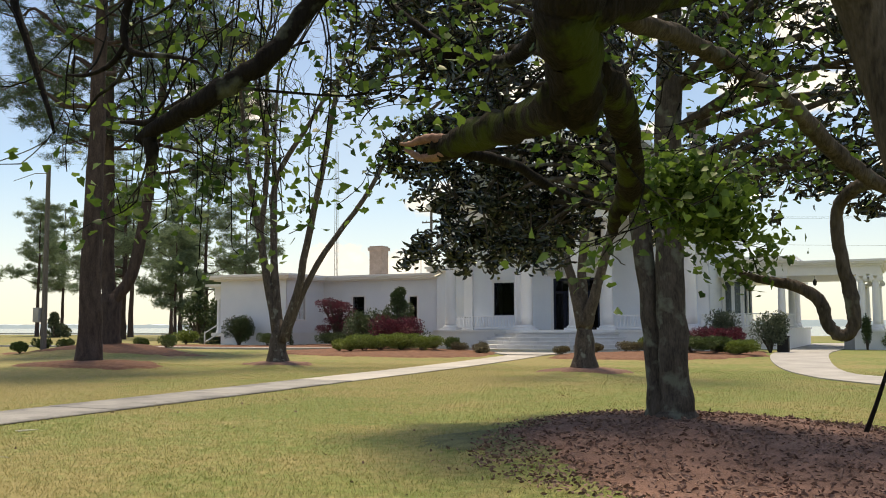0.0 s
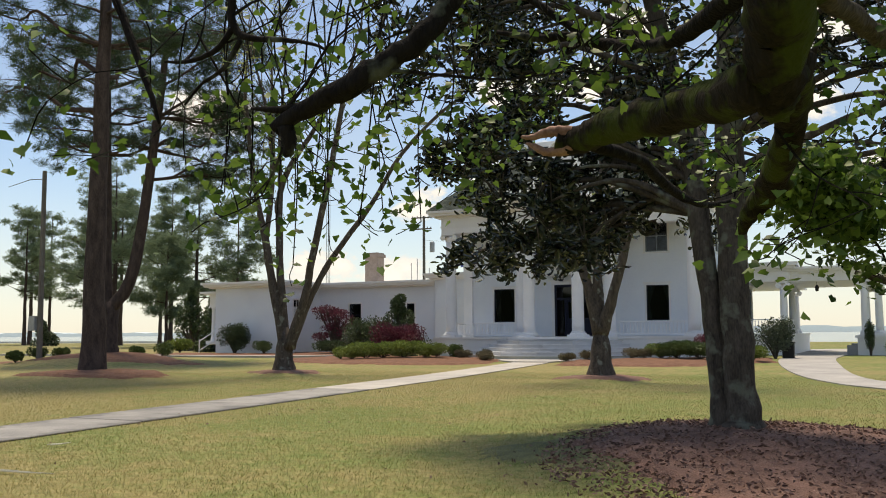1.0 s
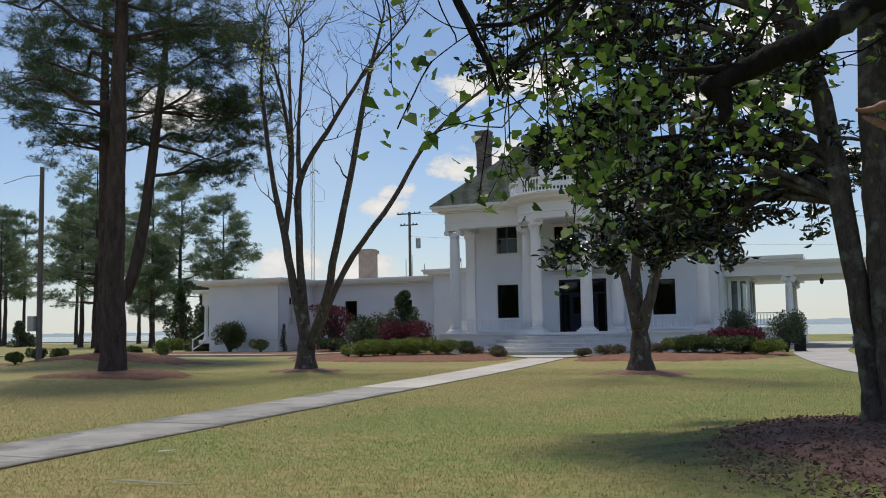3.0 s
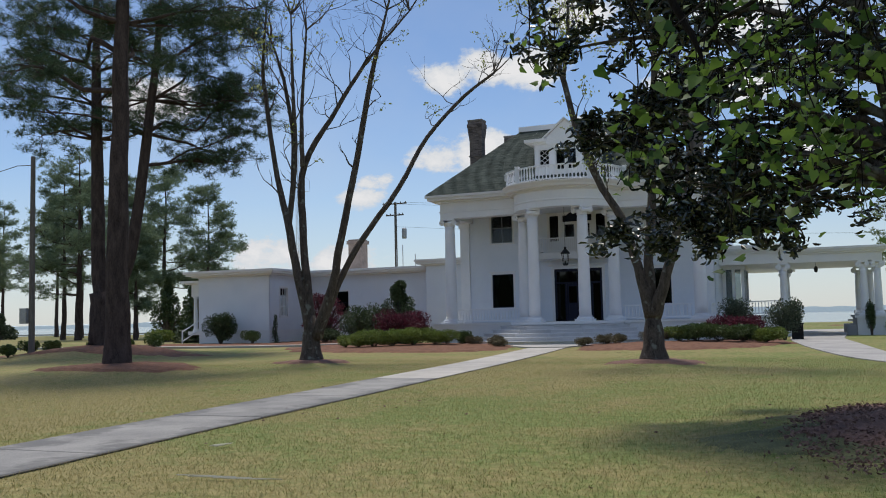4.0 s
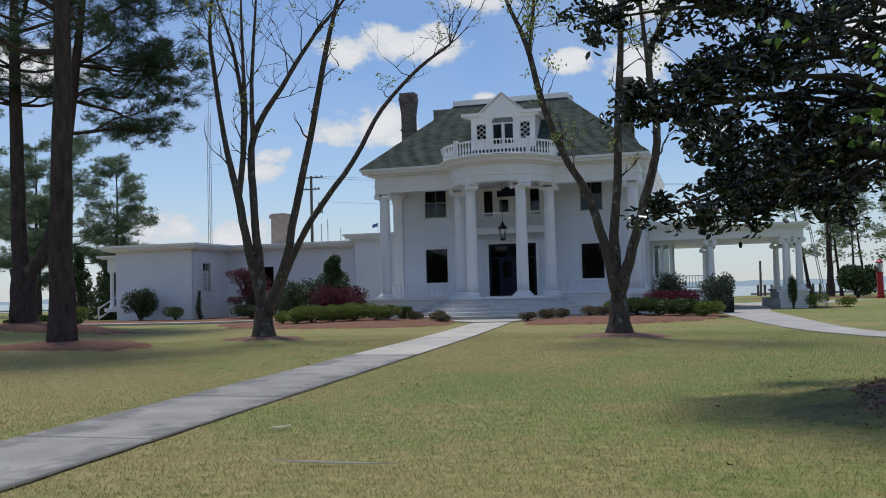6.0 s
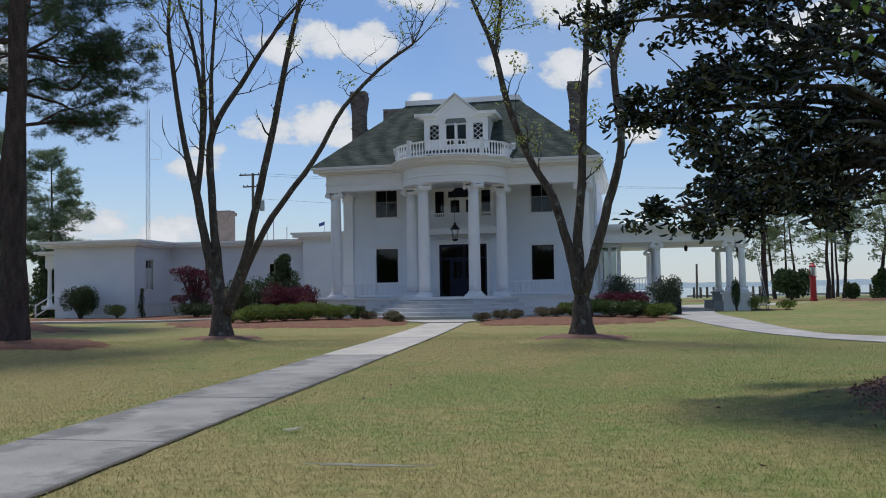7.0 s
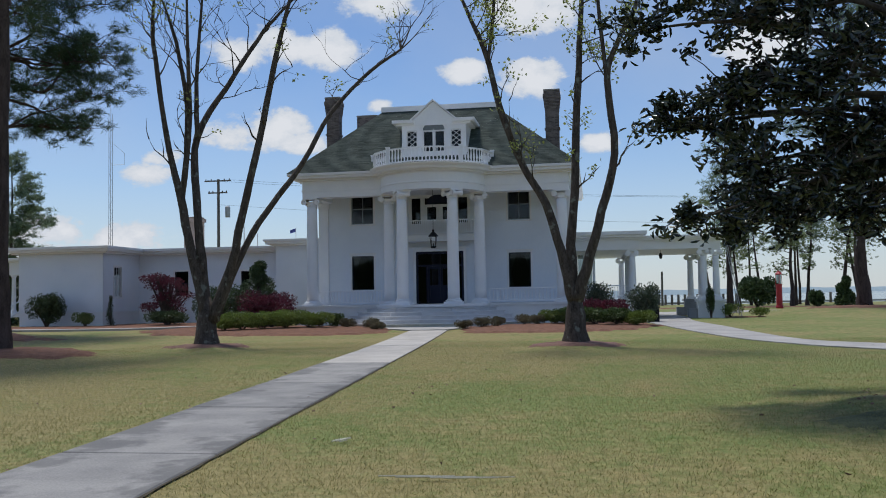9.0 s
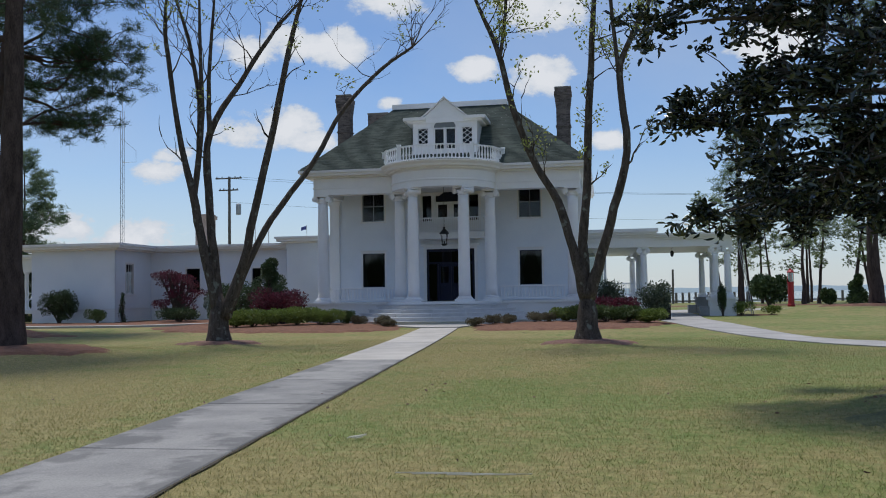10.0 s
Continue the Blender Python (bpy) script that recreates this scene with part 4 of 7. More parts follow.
    edge = [(-24.1, FACE - .03), (-24.1, YC - .55)] + [p for p in bow if p[1] < YC - .56] + [(-9.3, YC - .55), (-9.3, FACE - .03)]
    s.prism(edge, FLOOR - .12, FLOOR)
    part("porch_floor", s, TRIM, house, "pale painted porch floor")
    s = Shape()
    inner = [(XC + (x - XC) * .985, YC + (y - YC) * .96 + .02) for x, y in edge]
    s.prism(inner, 0.0, FLOOR - .122)
    s.box(X0 + .02, X1 - .02, FACE + .02, BACK - .02, -.1, FLOOR - .11)
    sk = part("foundation", s, WHITE, house, "white painted brick foundation")
    # solid near-black diamonds stand for the darkness inside the vent holes
    for k in (-1, 1):
        for i, (dx, dz) in enumerate([(-.46, .10), (-.23, .16), (0, .22), (.23, .16), (.46, .10), (-.23, .04), (.23, .04), (0, .10)]):
            v = Shape()
            x, z = XC + k * 5.05 + dx, .46 + dz
            v.add([(x - .055, YC - .532, z), (x, YC - .532, z - .055), (x + .055, YC - .532, z), (x, YC - .532, z + .055),
                   (x - .055, YC - .50, z), (x, YC - .50, z - .055), (x + .055, YC - .50, z), (x, YC - .50, z + .055)],
                  [(0, 1, 2, 3), (0, 4, 5, 1), (1, 5, 6, 2), (2, 6, 7, 3), (3, 7, 4, 0)])
            part("vent_diamond", v, IRON, sk)
    stairs = part("steps", Shape().box(XC - 2, XC + 2, YC - 2.8, YC - 2, 0, .3), STONE, house, "broad canted steps of pale stone")
    rise = (FLOOR - .10) / 6
    for i in range(5):
        R = 3.3 + .40 * i
        zt = FLOOR - rise * (i + 1)
        outer = [(-R, -.5), (-R, -R * .414), (-R * .414, -R), (0, -R), (R * .414, -R), (R, -R * .414), (R, -.5)]
        Ri = R - .52
        innr = [(-Ri, -.5), (-Ri, -Ri * .414), (-Ri * .414, -Ri), (0, -Ri), (Ri * .414, -Ri), (Ri, -Ri * .414), (Ri, -.5)]
        for j in range(6):
            q = Shape()
            quad = [outer[j], outer[j + 1], innr[j + 1], innr[j]]
            if j in (0, 5):
                continue
            cx_, cy_ = sum(p[0] for p in quad) / 4, sum(p[1] for p in quad) / 4
            quad = [(XC + cx_ + (p[0] - cx_) * .996, YC + cy_ + (p[1] - cy_) * .998) for p in quad]
            q.prism(quad, zt - rise - .02, zt - .035)
            grow = [(XC + (p[0] - XC) * (1 + .06 / R), YC + (p[1] - YC) * (1 + .06 / R)) for p in quad]
            q.prism(grow, zt - .034, zt)
            part("step_stone", q, STONE, stairs)
    # columns
    for a in (180 + 2, 237.5, 302.5, 360 - 2):
        x, y = XC + 2.37 * math.cos(radians(a)), YC + 2.37 * math.sin(radians(a))
        ionic_column(house, x, y, FLOOR, BEAM, 0.30, turn=0 if a in (182, 358) else radians(a + 90) * .35)
    for x in (-23.25, -10.15):
        ionic_column(house, x, YC, FLOOR, BEAM, 0.31)
    for x in (-23.45, -10.05):
        s = Shape()
        s.box(x - .27, x + .27, FACE - .16, FACE - .032, FLOOR, BEAM)
        s.box(x - .33, x + .33, FACE - .22, FACE - .032, FLOOR + .002, FLOOR + .2)
        s.box(x - .33, x + .33, FACE - .22, FACE - .032, BEAM - .28, BEAM - .002)
        part("pilaster", s, WHITE, house)
    # porch railings
    for xa, xb in ((-22.85, -19.45), (-13.95, -10.55)):
        railing(house, [(xa, YC), (xb, YC)], FLOOR + .1, FLOOR + .76, ROUND_BAL, .17)
    railing(house, [(-23.6, YC + .4), (-23.6, FACE - .2)], FLOOR + .1, FLOOR + .76, ROUND_BAL, .17)
    railing(house, [(-9.75, YC + .4), (-9.75, FACE - .2)], FLOOR + .1, FLOOR + .76, ROUND_BAL, .17)
    # entablature: straight runs and the bow
    yf = YC - .36
    ent = None
    for xa, xb in ((-23.65, XC - 2.62), (XC + 2.62, -9.75)):
        ob = part("entablature", Shape().box(xa, xb, yf, YC + .36, BEAM, BEAM + .32), WHITE, house, "white entablature with fine dentils")
        ent = ent or ob
        part("taenia", Shape().box(xa - (.04 if xa < -20 else 0), xb + (.04 if xb > -12 else 0), yf - .035, YC + .3, BEAM + .322, BEAM + .40), WHITE, ob)
        part("frieze", Shape().box(xa, xb, yf - .012, YC + .3, BEAM + .402, BEAM + .86), WHITE, ob)
        xs_ = xa if xa < -20 else -10.45
        part("side_beam", Shape().box(xs_, xs_ + .7, YC + .362, FACE - .032, BEAM, BEAM + .86), WHITE, ob)
    s = Shape()
    ring_band(s, [(2.05, BEAM), (2.72, BEAM), (2.72, BEAM + .30), (2.76, BEAM + .32), (2.76, BEAM + .38), (2.73, BEAM + .40), (2.73, BEAM + .80), (2.80, BEAM + .86)], XC, YC)
    part("bow_entablature", s, WHITE, ent, smooth=False)
    s = Shape()
    ring_band(s, [(2.70, BEAM + .86), (2.86, BEAM + .87), (2.90, BEAM + .95), (3.12, BEAM + .98), (3.15, BEAM + 1.08), (3.28, BEAM + 1.18), (3.30, BEAM + 1.24), (0.2, BEAM + 1.26)], XC, YC)
    part("bow_cornice", s, TRIM, ent)
    s = Shape()
    for i in range(90):
        a = radians(181 + 178 * i / 89)
        x, y = XC + 2.84 * math.cos(a), YC + 2.84 * math.sin(a)
        u2 = Vector((-math.sin(a), math.cos(a), 0))
        oriented_box(s, (x, y, 0), u2, (math.cos(a), math.sin(a), 0), -.028, .028, -.05, .055, BEAM + .88, BEAM + .95)
    x = -24.0
    while x < -9.3:
        if abs(x - XC) > 2.95:
            s.box(x, x + .055, yf - .10, yf - .02, BEAM + .88, BEAM + .95)
        x += .105
    tagged(part("dentils", s, TRIM, ent), kind="stuff")
    # porch ceiling
    s = Shape()
    s.box(X0, X1, YC + .36, FACE - .032, BEAM + .30, BEAM + .36)
    s.revolve([(0.05, BEAM + .30), (2.2, BEAM + .30), (2.2, BEAM + .34)], XC, YC, 24, radians(180), radians(360))
    part("porch_ceiling", s, SOFFIT, house)
    # eaves
    s = Shape()
    ex0, ex1, ey0, ey1 = -24.3, -9.2, YC - .95, BACK + .6
    s.box(ex0, ex1, ey0, ey1, BEAM + 1.102, BEAM + 1.24)
    ev = part("eave_cornice", s, TRIM, house, "deep white moulded eaves")
    part("soffit", Shape().box(ex0 + .1, ex1 - .1, ey0 + .1, ey1 - .1, BEAM + .962, BEAM + 1.10), TRIM, ev)
    part("bed_moulding", Shape().box(ex0 + .35, ex1 - .35, ey0 + .38, ey1 - .35, BEAM + .862, BEAM + .96), TRIM, ev)
    # hip roof in courses
    zt, ez = 11.9, BEAM + 1.245
    tx0, tx1, ty0, ty1 = -20.05, -13.75, 50.35, 58.2
    s = Shape()
    rows = 58
    rnd = random.Random(8)
    for side in range(4):
        for r in range(rows):
            t0, t1 = r / rows, (r + 1) / rows
            def corner(t):
                return (ex0 + (tx0 - ex0) * t, ex1 + (tx1 - ex1) * t, ey0 + (ty0 - ey0) * t, ey1 + (ty1 - ey1) * t, ez + (zt - ez) * t)
            a0, a1, b0, b1, za = corner(t0)
            c0, c1, d0, d1, zb = corner(t1)
            lo, hi = {0: ((a0, b0), (a1, b0)), 1: ((a1, b0), (a1, b1)), 2: ((a1, b1), (a0, b1)), 3: ((a0, b1), (a0, b0))}[side], \
                     {0: ((c0, d0), (c1, d0)), 1: ((c1, d0), (c1, d1)), 2: ((c1, d1), (c0, d1)), 3: ((c0, d1), (c0, d0))}[side]
            k = max(2, int(math.hypot(lo[1][0] - lo[0][0], lo[1][1] - lo[0][1]) / .42))
            for i in range(k):
                f0, f1 = i / k, (i + 1) / k
                lift = .016 + rnd.uniform(0, .012)
                P = lambda e, f, z: (e[0][0] + (e[1][0] - e[0][0]) * f, e[0][1] + (e[1][1] - e[0][1]) * f, z)
                s.add([P(lo, f0, za + lift), P(lo, f1, za + lift), P(hi, f1, zb), P(hi, f0, zb), P(lo, f0, za - .01), P(lo, f1, za - .01)], [(0, 1, 2, 3), (4, 5, 1, 0)])
    roof = part("roof", s, SHINGLE, house, "green-grey shingled hip roof")
    s = Shape()
    s.box(tx0 - .08, tx1 + .08, ty0 - .08, ty1 + .08, zt - .02, zt + .26)
    part("roof_deck", s, TRIM, roof, "white-rimmed flat roof deck")
    # lower hip at the side
    s = Shape()
    s.add([(-12.5, 53, 8.1), (-9.3, 53, 8.1), (-9.3, 60, 8.1), (-12.5, 60, 8.1), (-12.5, 56.0, 11.0), (-10.9, 56.0, 11.0)], [(0, 1, 5, 4), (1, 2, 5), (2, 3, 4, 5), (0, 4, 3)])
    part("side_roof", s, SHINGLE, roof)
    # chimneys, brick by brick in courses
    for cx, cy, wx, wy, z0, z1, flare in ((-23.7, 53.2, .74, .60, 8.4, 13.42, True), (-10.75, 53.2, .74, .60, 8.4, 13.20, True), (-22.9, 58.4, 1.3, .7, 9, 13.3, False), (-15.0, 57.4, 1.15, .7, 11, 13.35, False)):
        s = Shape()
        s.box(cx - wx / 2, cx + wx / 2, cy - wy / 2, cy + wy / 2, z0, z1 - .02)
        ch = part("chimney", s, MORTAR, house, "brown brick chimney with a corbelled top")
        s = Shape()
        z, row = z0 + .01, 0
        while z < z1 - .08:
            g = .018
            if flare and z > z1 - 1.25:
                g += min(.08, max(0, (z - (z1 - 1.25)) * .12)) if z < z1 - .45 else .11 if z < z1 - .2 else .07
            if flare and abs(z - (z1 - 2.2)) < .06:
                g += .05
            off = .1 if row % 2 else 0
            for (ax, ay), (bx, by) in (((cx - wx / 2 - g, cy - wy / 2 - g), (cx + wx / 2 + g, cy - wy / 2 - g)), ((cx + wx / 2 + g, cy - wy / 2 - g), (cx + wx / 2 + g, cy + wy / 2 + g)),
                                       ((cx + wx / 2 + g, cy + wy / 2 + g), (cx - wx / 2 - g, cy + wy / 2 + g)), ((cx - wx / 2 - g, cy + wy / 2 + g), (cx - wx / 2 - g, cy - wy / 2 - g))):
                ln = math.hypot(bx - ax, by - ay)
                uu, nn = ((bx - ax) / ln, (by - ay) / ln, 0), ((by - ay) / ln, -(bx - ax) / ln, 0)
                p = -off
                while p < ln:
                    q0, q1 = max(p, 0) + .005, min(p + .205, ln) - .005
                    if q1 - q0 > .03:
                        oriented_box(s, (ax, ay, 0), uu, nn, q0, q1, -.10 - g * .6, 0, z, z + .066)
                    p += .21
            z += .078
            row += 1
        tagged(part("brickwork", s, CHIMNEY_B, ch), kind="stuff")
        s = Shape()
        k = .10 if flare else .04
        s.box(cx - wx / 2 - k, cx + wx / 2 + k, cy - wy / 2 - k, cy + wy / 2 + k, z1 - .02, z1 + .07)
        part("chimney_cap", s, MORTAR, ch)
    # dormer
    dy, dx = 47.05, -16.6
    s, b = Shape(), Shape()
    ops = [(.28, .78, 9.25, 10.12), (1.16, 1.62, 9.05, 10.08), (1.76, 2.22, 9.05, 10.08), (2.60, 3.10, 9.25, 10.12)]
    clad_wall(s, b, (dx - 1.69, dy, 0), (1, 0, 0), (0, -1, 0), 3.38, 8.6, 10.55, ops, board=.6, thick=.18)
    clad_wall(s, b, (dx - 1.69, 50.2, 0), (0, -1, 0), (-1, 0, 0), 50.2 - dy, 8.6, 10.55, (), thick=.1)
    clad_wall(s, b, (dx + 1.69, dy, 0), (0, 1, 0), (1, 0, 0), 50.2 - dy, 8.6, 10.55, (), thick=.1)
    dm = part("dormer", b, WHITE, house, "white dormer with an arched middle window and lattice side lights")
    tagged(part("dormer_siding", s, WHITE, dm), kind="stuff")
    s = Shape()
    s.box(dx - 1.55, dx + 1.55, dy + .5, dy + .55, 8.7, 10.5)
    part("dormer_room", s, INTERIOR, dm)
    for a, b_, z0, z1 in ops:
        part("pane", Shape().box(dx - 1.69 + a, dx - 1.69 + b_, dy + .07, dy + .076, z0, z1), GLASS, dm).visible_shadow = False
    s = Shape()
    for a, b_, z0, z1 in (ops[0], ops[3]):
        for k in range(-2, 4):
            for sgn in (-1, 1):
                xa, xb = dx - 1.69 + a, dx - 1.69 + b_
                h = (z1 - z0) / 2
                za = z0 + k * h / 1.0 * .6
                p0, p1 = (xa, za), (xb, za + h * .9)
                if sgn < 0:
                    p0, p1 = (xb, za), (xa, za + h * .9)
                t0 = max(0, (z0 - p0[1]) / (p1[1] - p0[1])); t1 = min(1, (z1 - p0[1]) / (p1[1] - p0[1]))
                if t1 > t0:
                    q = [(p0[0] + (p1[0] - p0[0]) * t, p0[1] + (p1[1] - p0[1]) * t) for t in (t0, t1)]
                    s.tube([(q[0][0], dy + .045, q[0][1]), (q[1][0], dy + .045, q[1][1])], [.016, .016], 4)
    for x in (dx - .62, dx + .56, dx - .05):
        s.box(x, x + .06, dy - .06, dy + .03, 8.7, 10.2)
    for a, b_, z0, z1 in ops:
        for q in ((a - .05, a, z0, z1), (b_, b_ + .05, z0, z1), (a - .05, b_ + .05, z1, z1 + .05), (a - .05, b_ + .05, z0 - .05, z0)):
            s.box(dx - 1.69 + q[0], dx - 1.69 + q[1], dy - .05, dy - .031, q[2], q[3])
    part("lattice", s, TRIM, dm, "white lattice bars and trim")
    s = Shape()
    pts = [(dx + .58 * math.cos(radians(a)), 10.14 + .42 * math.sin(radians(a))) for a in range(0, 181, 12)]
    k = len(pts)
    s.add([(x, dy - .06, z) for x, z in pts] + [(x, dy - .03, z) for x, z in pts], [tuple(range(k))] + [(i, i + 1, k + i + 1, k + i) for i in range(k - 1)])
    part("arched_light", s, LOUVRE, dm, "grey arched louvre")
    s = Shape()
    for i in range(15):
        a0_, a1_ = radians(12 * i), radians(12 * i + 12)
        v = []
        for r_ in (1.0, 1.32):
            for a in (a0_, a1_):
                for y in (dy - .10, dy - .032):
                    v.append((dx + .58 * r_ * math.cos(a), y, 10.14 + .42 * r_ * math.sin(a) * (1.1 if r_ > 1 else 1)))
        s.add(v, [(0, 2, 6, 4), (0, 1, 3, 2), (4, 6, 7, 5), (1, 5, 7, 3)])
    part("arch_moulding", s, TRIM, dm)
    # dormer gable and its roof
    s = Shape()
    s.add([(dx - 1.12, dy - .15, 10.66), (dx + 1.12, dy - .15, 10.66), (dx, dy - .15, 11.62), (dx - 1.12, dy + .1, 10.66), (dx + 1.12, dy + .1, 10.66), (dx, dy + .1, 11.62)],
          [(0, 1, 2), (3, 5, 4), (0, 3, 4, 1)])
    s.box(dx - 1.75, dx + 1.75, dy - .12, dy + .05, 10.4, 10.66)
    part("gable", s, WHITE, dm)
    s = Shape()
    for k in (-1, 1):
        s.add([(dx, dy - .3, 11.72), (dx + k * 1.25, dy - .3, 10.66), (dx + k * 1.25, 51.5, 10.66), (dx, 51.5, 11.72), (dx, dy - .3, 11.64), (dx + k * 1.25, dy - .3, 10.58), (dx + k * 1.25, 51.5, 10.58), (dx, 51.5, 11.64)],
              [(0, 1, 2, 3), (4, 7, 6, 5), (0, 4, 5, 1), (1, 5, 6, 2)])
    part("gable_roof", s, TRIM, dm)
    for k in (-1, 1):
        s = Shape()
        x0_, x1_ = sorted((dx + k * 1.0, dx + k * 2.15))
        s.box(x0_, x1_, dy - .35, 50.6, 10.52, 10.68)
        x0_, x1_ = sorted((dx + k * 1.0, dx + k * 1.95))
        s.box(x0_, x1_, dy - .2, 50.6, 10.42, 10.518)
        part("dormer_eave", s, TRIM, dm)
    # balustrade on the bow
    pts = arc(XC, YC, 3.12, 186, 354, 7)
    pts = [(XC - 3.12, YC - .3)] + pts[1:-1] + [(XC + 3.12, YC - .3)]
    railing(house, pts, BEAM + 1.30, BEAM + 2.02, BIG_BAL, .165, post=[pts[0], pts[2], pts[5], pts[7]], rail=.05, label="white balustrade above the portico")
    # hanging lantern
    s = Shape()
    lx, ly = -16.55, YC - 1.17
    s.tube([(lx, ly, BEAM + .3), (lx, ly, 4.9)], [.012, .012], 5)
    for k in range(4):
        a = radians(45 + 90 * k)
        s.tube([(lx + .21 * math.cos(a), ly + .21 * math.sin(a), 4.55), (lx + .14 * math.cos(a), ly + .14 * math.sin(a), 4.05)], [.016, .016], 5)
    s.revolve([(.25, 4.55), (.24, 4.60), (.10, 4.76), (.05, 4.80), (.07, 4.86), (.02, 4.92)], lx, ly, 8)
    s.revolve([(.10, 3.96), (.15, 4.02), (.14, 4.06)], lx, ly, 8)
    s.revolve([(.03, 4.06), (.03, 4.2)], lx, ly, 6)
    return s


CHIMNEY_B = material("brown_bricks", (0.10, 0.083, 0.077), (0.26, 0.215, 0.195), 0.9, 3, 30, 0.5, 0.01, per_island=0.4)
LOUVRE = material("grey_louvre", (0.12, 0.14, 0.15), (0.20, 0.22, 0.23), 0.6, 6, 30, 0.2, 0.01)
ROUND_BAL, BIG_BAL = baluster_mesh(.56), baluster_mesh(.62, .045)
_sq = Shape()
_sq.box(-.018, .018, -.018, .018, 0, .62)
SQUARE_BAL = _sq.mesh("baluster", WHITE)
lantern = single("porch_lantern", build_house(), IRON, "black iron lantern hanging on a rod in the portico", "lantern")


def build_wing():
    wing = thing("house_wing", -33, 56, 0.1, "single-storey white clapboard wing with a flat white-edged roof", "house wing")
    sd, bd, fo = Shape(), Shape(), Shape()
    zt = 4.55
    wx0, wx1, wy, ry = -43.7, -38.1, 52.3, 56.8
    clad_wall(sd, bd, (wx0, wy, 0), (1, 0, 0), (0, -1, 0), wx1 - wx0, .95, zt)
    sw = (1.25, 2.15, 1.85, 3.75)
    clad_wall(sd, bd, (wx1, wy, 0), (0, 1, 0), (1, 0, 0), ry - wy, .95, zt, [sw])
    rw = [(2.5, 3.45, 1.9, 3.46), (7.05, 7.65, 1.9, 3.4)]
    clad_wall(sd, bd, (wx1, ry, 0), (1, 0, 0), (0, -1, 0), X0 - wx1 - 4.4, .95, zt, rw[:2])
    clad_wall(sd, bd, (X0 - 4.4, ry - 1.6, 0), (1, 0, 0), (0, -1, 0), 4.4, .95, 4.85)
    clad_wall(sd, bd, (X0 - 4.4, ry, 0), (0, -1, 0), (-1, 0, 0), 1.6, .95, 4.85)
    clad_wall(sd, bd, (wx0, 60, 0), (0, -1, 0), (-1, 0, 0), 60 - wy, .95, zt)
    w = part("wall", bd, SIDING, wing)
    tagged(part("siding", sd, SIDING, w, "white lapped clapboard siding"), kind="stuff")
    fo.box(wx0 + .02, wx1 - .02, wy + .02, 64, -.1, .95)
    fo.box(wx1, X0 - 4.4, ry + .02, 64, -.1, .95)
    fo.box(X0 - 4.38, X0 + .1, ry - 1.58, 64, -.1, .95)
    part("foundation", fo, WHITE, wing)
    window(wing, (wx1, wy, 0), (0, 1, 0), (1, 0, 0), *sw, bars=(2, 3), curtain=False, head=False, glass=CLEARGLASS)
    for a0, a1, z0, z1 in ((1.3, 1.68, 1.9, 3.25), (1.72, 2.1, 1.9, 3.25)):
        part("blind", Shape().box(wx1 - .11, wx1 - .092, wy + a0, wy + a1, z0, z1), TRIM, wing, "pale blind drawn behind a window")
    for q in rw[:2]:
        window(wing, (wx1, ry, 0), (1, 0, 0), (0, -1, 0), *q, bars=(1, 2), curtain=False, head=False)
    s = Shape()
    s.box(wx0 + .3, X0 - .3, ry + 2.5, ry + 2.6, .95, zt)
    s.box(wx0 + .3, wx1 - .3, wy + .3, ry, .90, .94)
    s.box(wx0 + 1.5, wx0 + 1.6, wy + .3, ry, .95, zt)
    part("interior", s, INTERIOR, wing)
    # roof: fascia in two steps, flat top
    s = Shape()
    for k, z0, z1 in ((.75, zt + .242, zt + .40), (.62, zt + .102, zt + .24), (.35, zt, zt + .10)):
        q = [(wx0 - k, wy - k), (wx1 + k, wy - k), (wx1 + k, ry - k), (X0 - 4.4, ry - k), (X0 - 4.4, 64 + k), (wx0 - k, 64 + k)]
        if k == .75:
            fr_ = part("flat_roof", Shape().prism(q, z0, z1), TRIM, wing, "flat roof with stepped white fascia")
        else:
            part("fascia", Shape().prism(q, z0, z1), TRIM, fr_)
    for k, z0, z1 in ((.6, 5.122, 5.25), (.5, 4.952, 5.12), (.25, 4.85, 4.95)):
        q = Shape().box(X0 - 4.4 - k, X0 + .3, ry - 1.6 - k, 63, z0, z1)
        if k == .6:
            fr_ = part("flat_roof", q, TRIM, wing, "higher flat roof next to the house")
        else:
            part("fascia", q, TRIM, fr_)
    # end porch with slim posts and a stair rail
    s = Shape()
    s.box(wx0 - 1.5, wx0 - .01, 53.1, 58, .70, .95)
    s.box(wx0 - 1.45, wx0 - .01, 53.4, 58, 3.35, 4.18)
    ep = part("end_porch", s, WHITE, wing, "small recessed porch at the wing's end")
    s = Shape()
    s.box(wx0 - 1.95, wx0 - .01, 52.9, 58.4, 4.26, 4.42)
    s.box(wx0 - 1.75, wx0 - .01, 53.1, 58.2, 4.18, 4.26)
    part("porch_roof", s, TRIM, ep)
    for x, y in ((-44.95, 53.6), (-44.35, 55.2), (-44.95, 57.6)):
        s = Shape()
        s.revolve([(.19, .95), (.19, 1.1), (.14, 1.16), (.12, 3.2), (.18, 3.28), (.18, 3.35)], x, y, 12)
        part("porch_post", s, WHITE, ep)
    s = Shape()
    for z in (1.85, 1.2):
        s.tube([(-43.95, 53.1, z), (-44.75, 51.9, z - .9)], [.045, .045], 6)
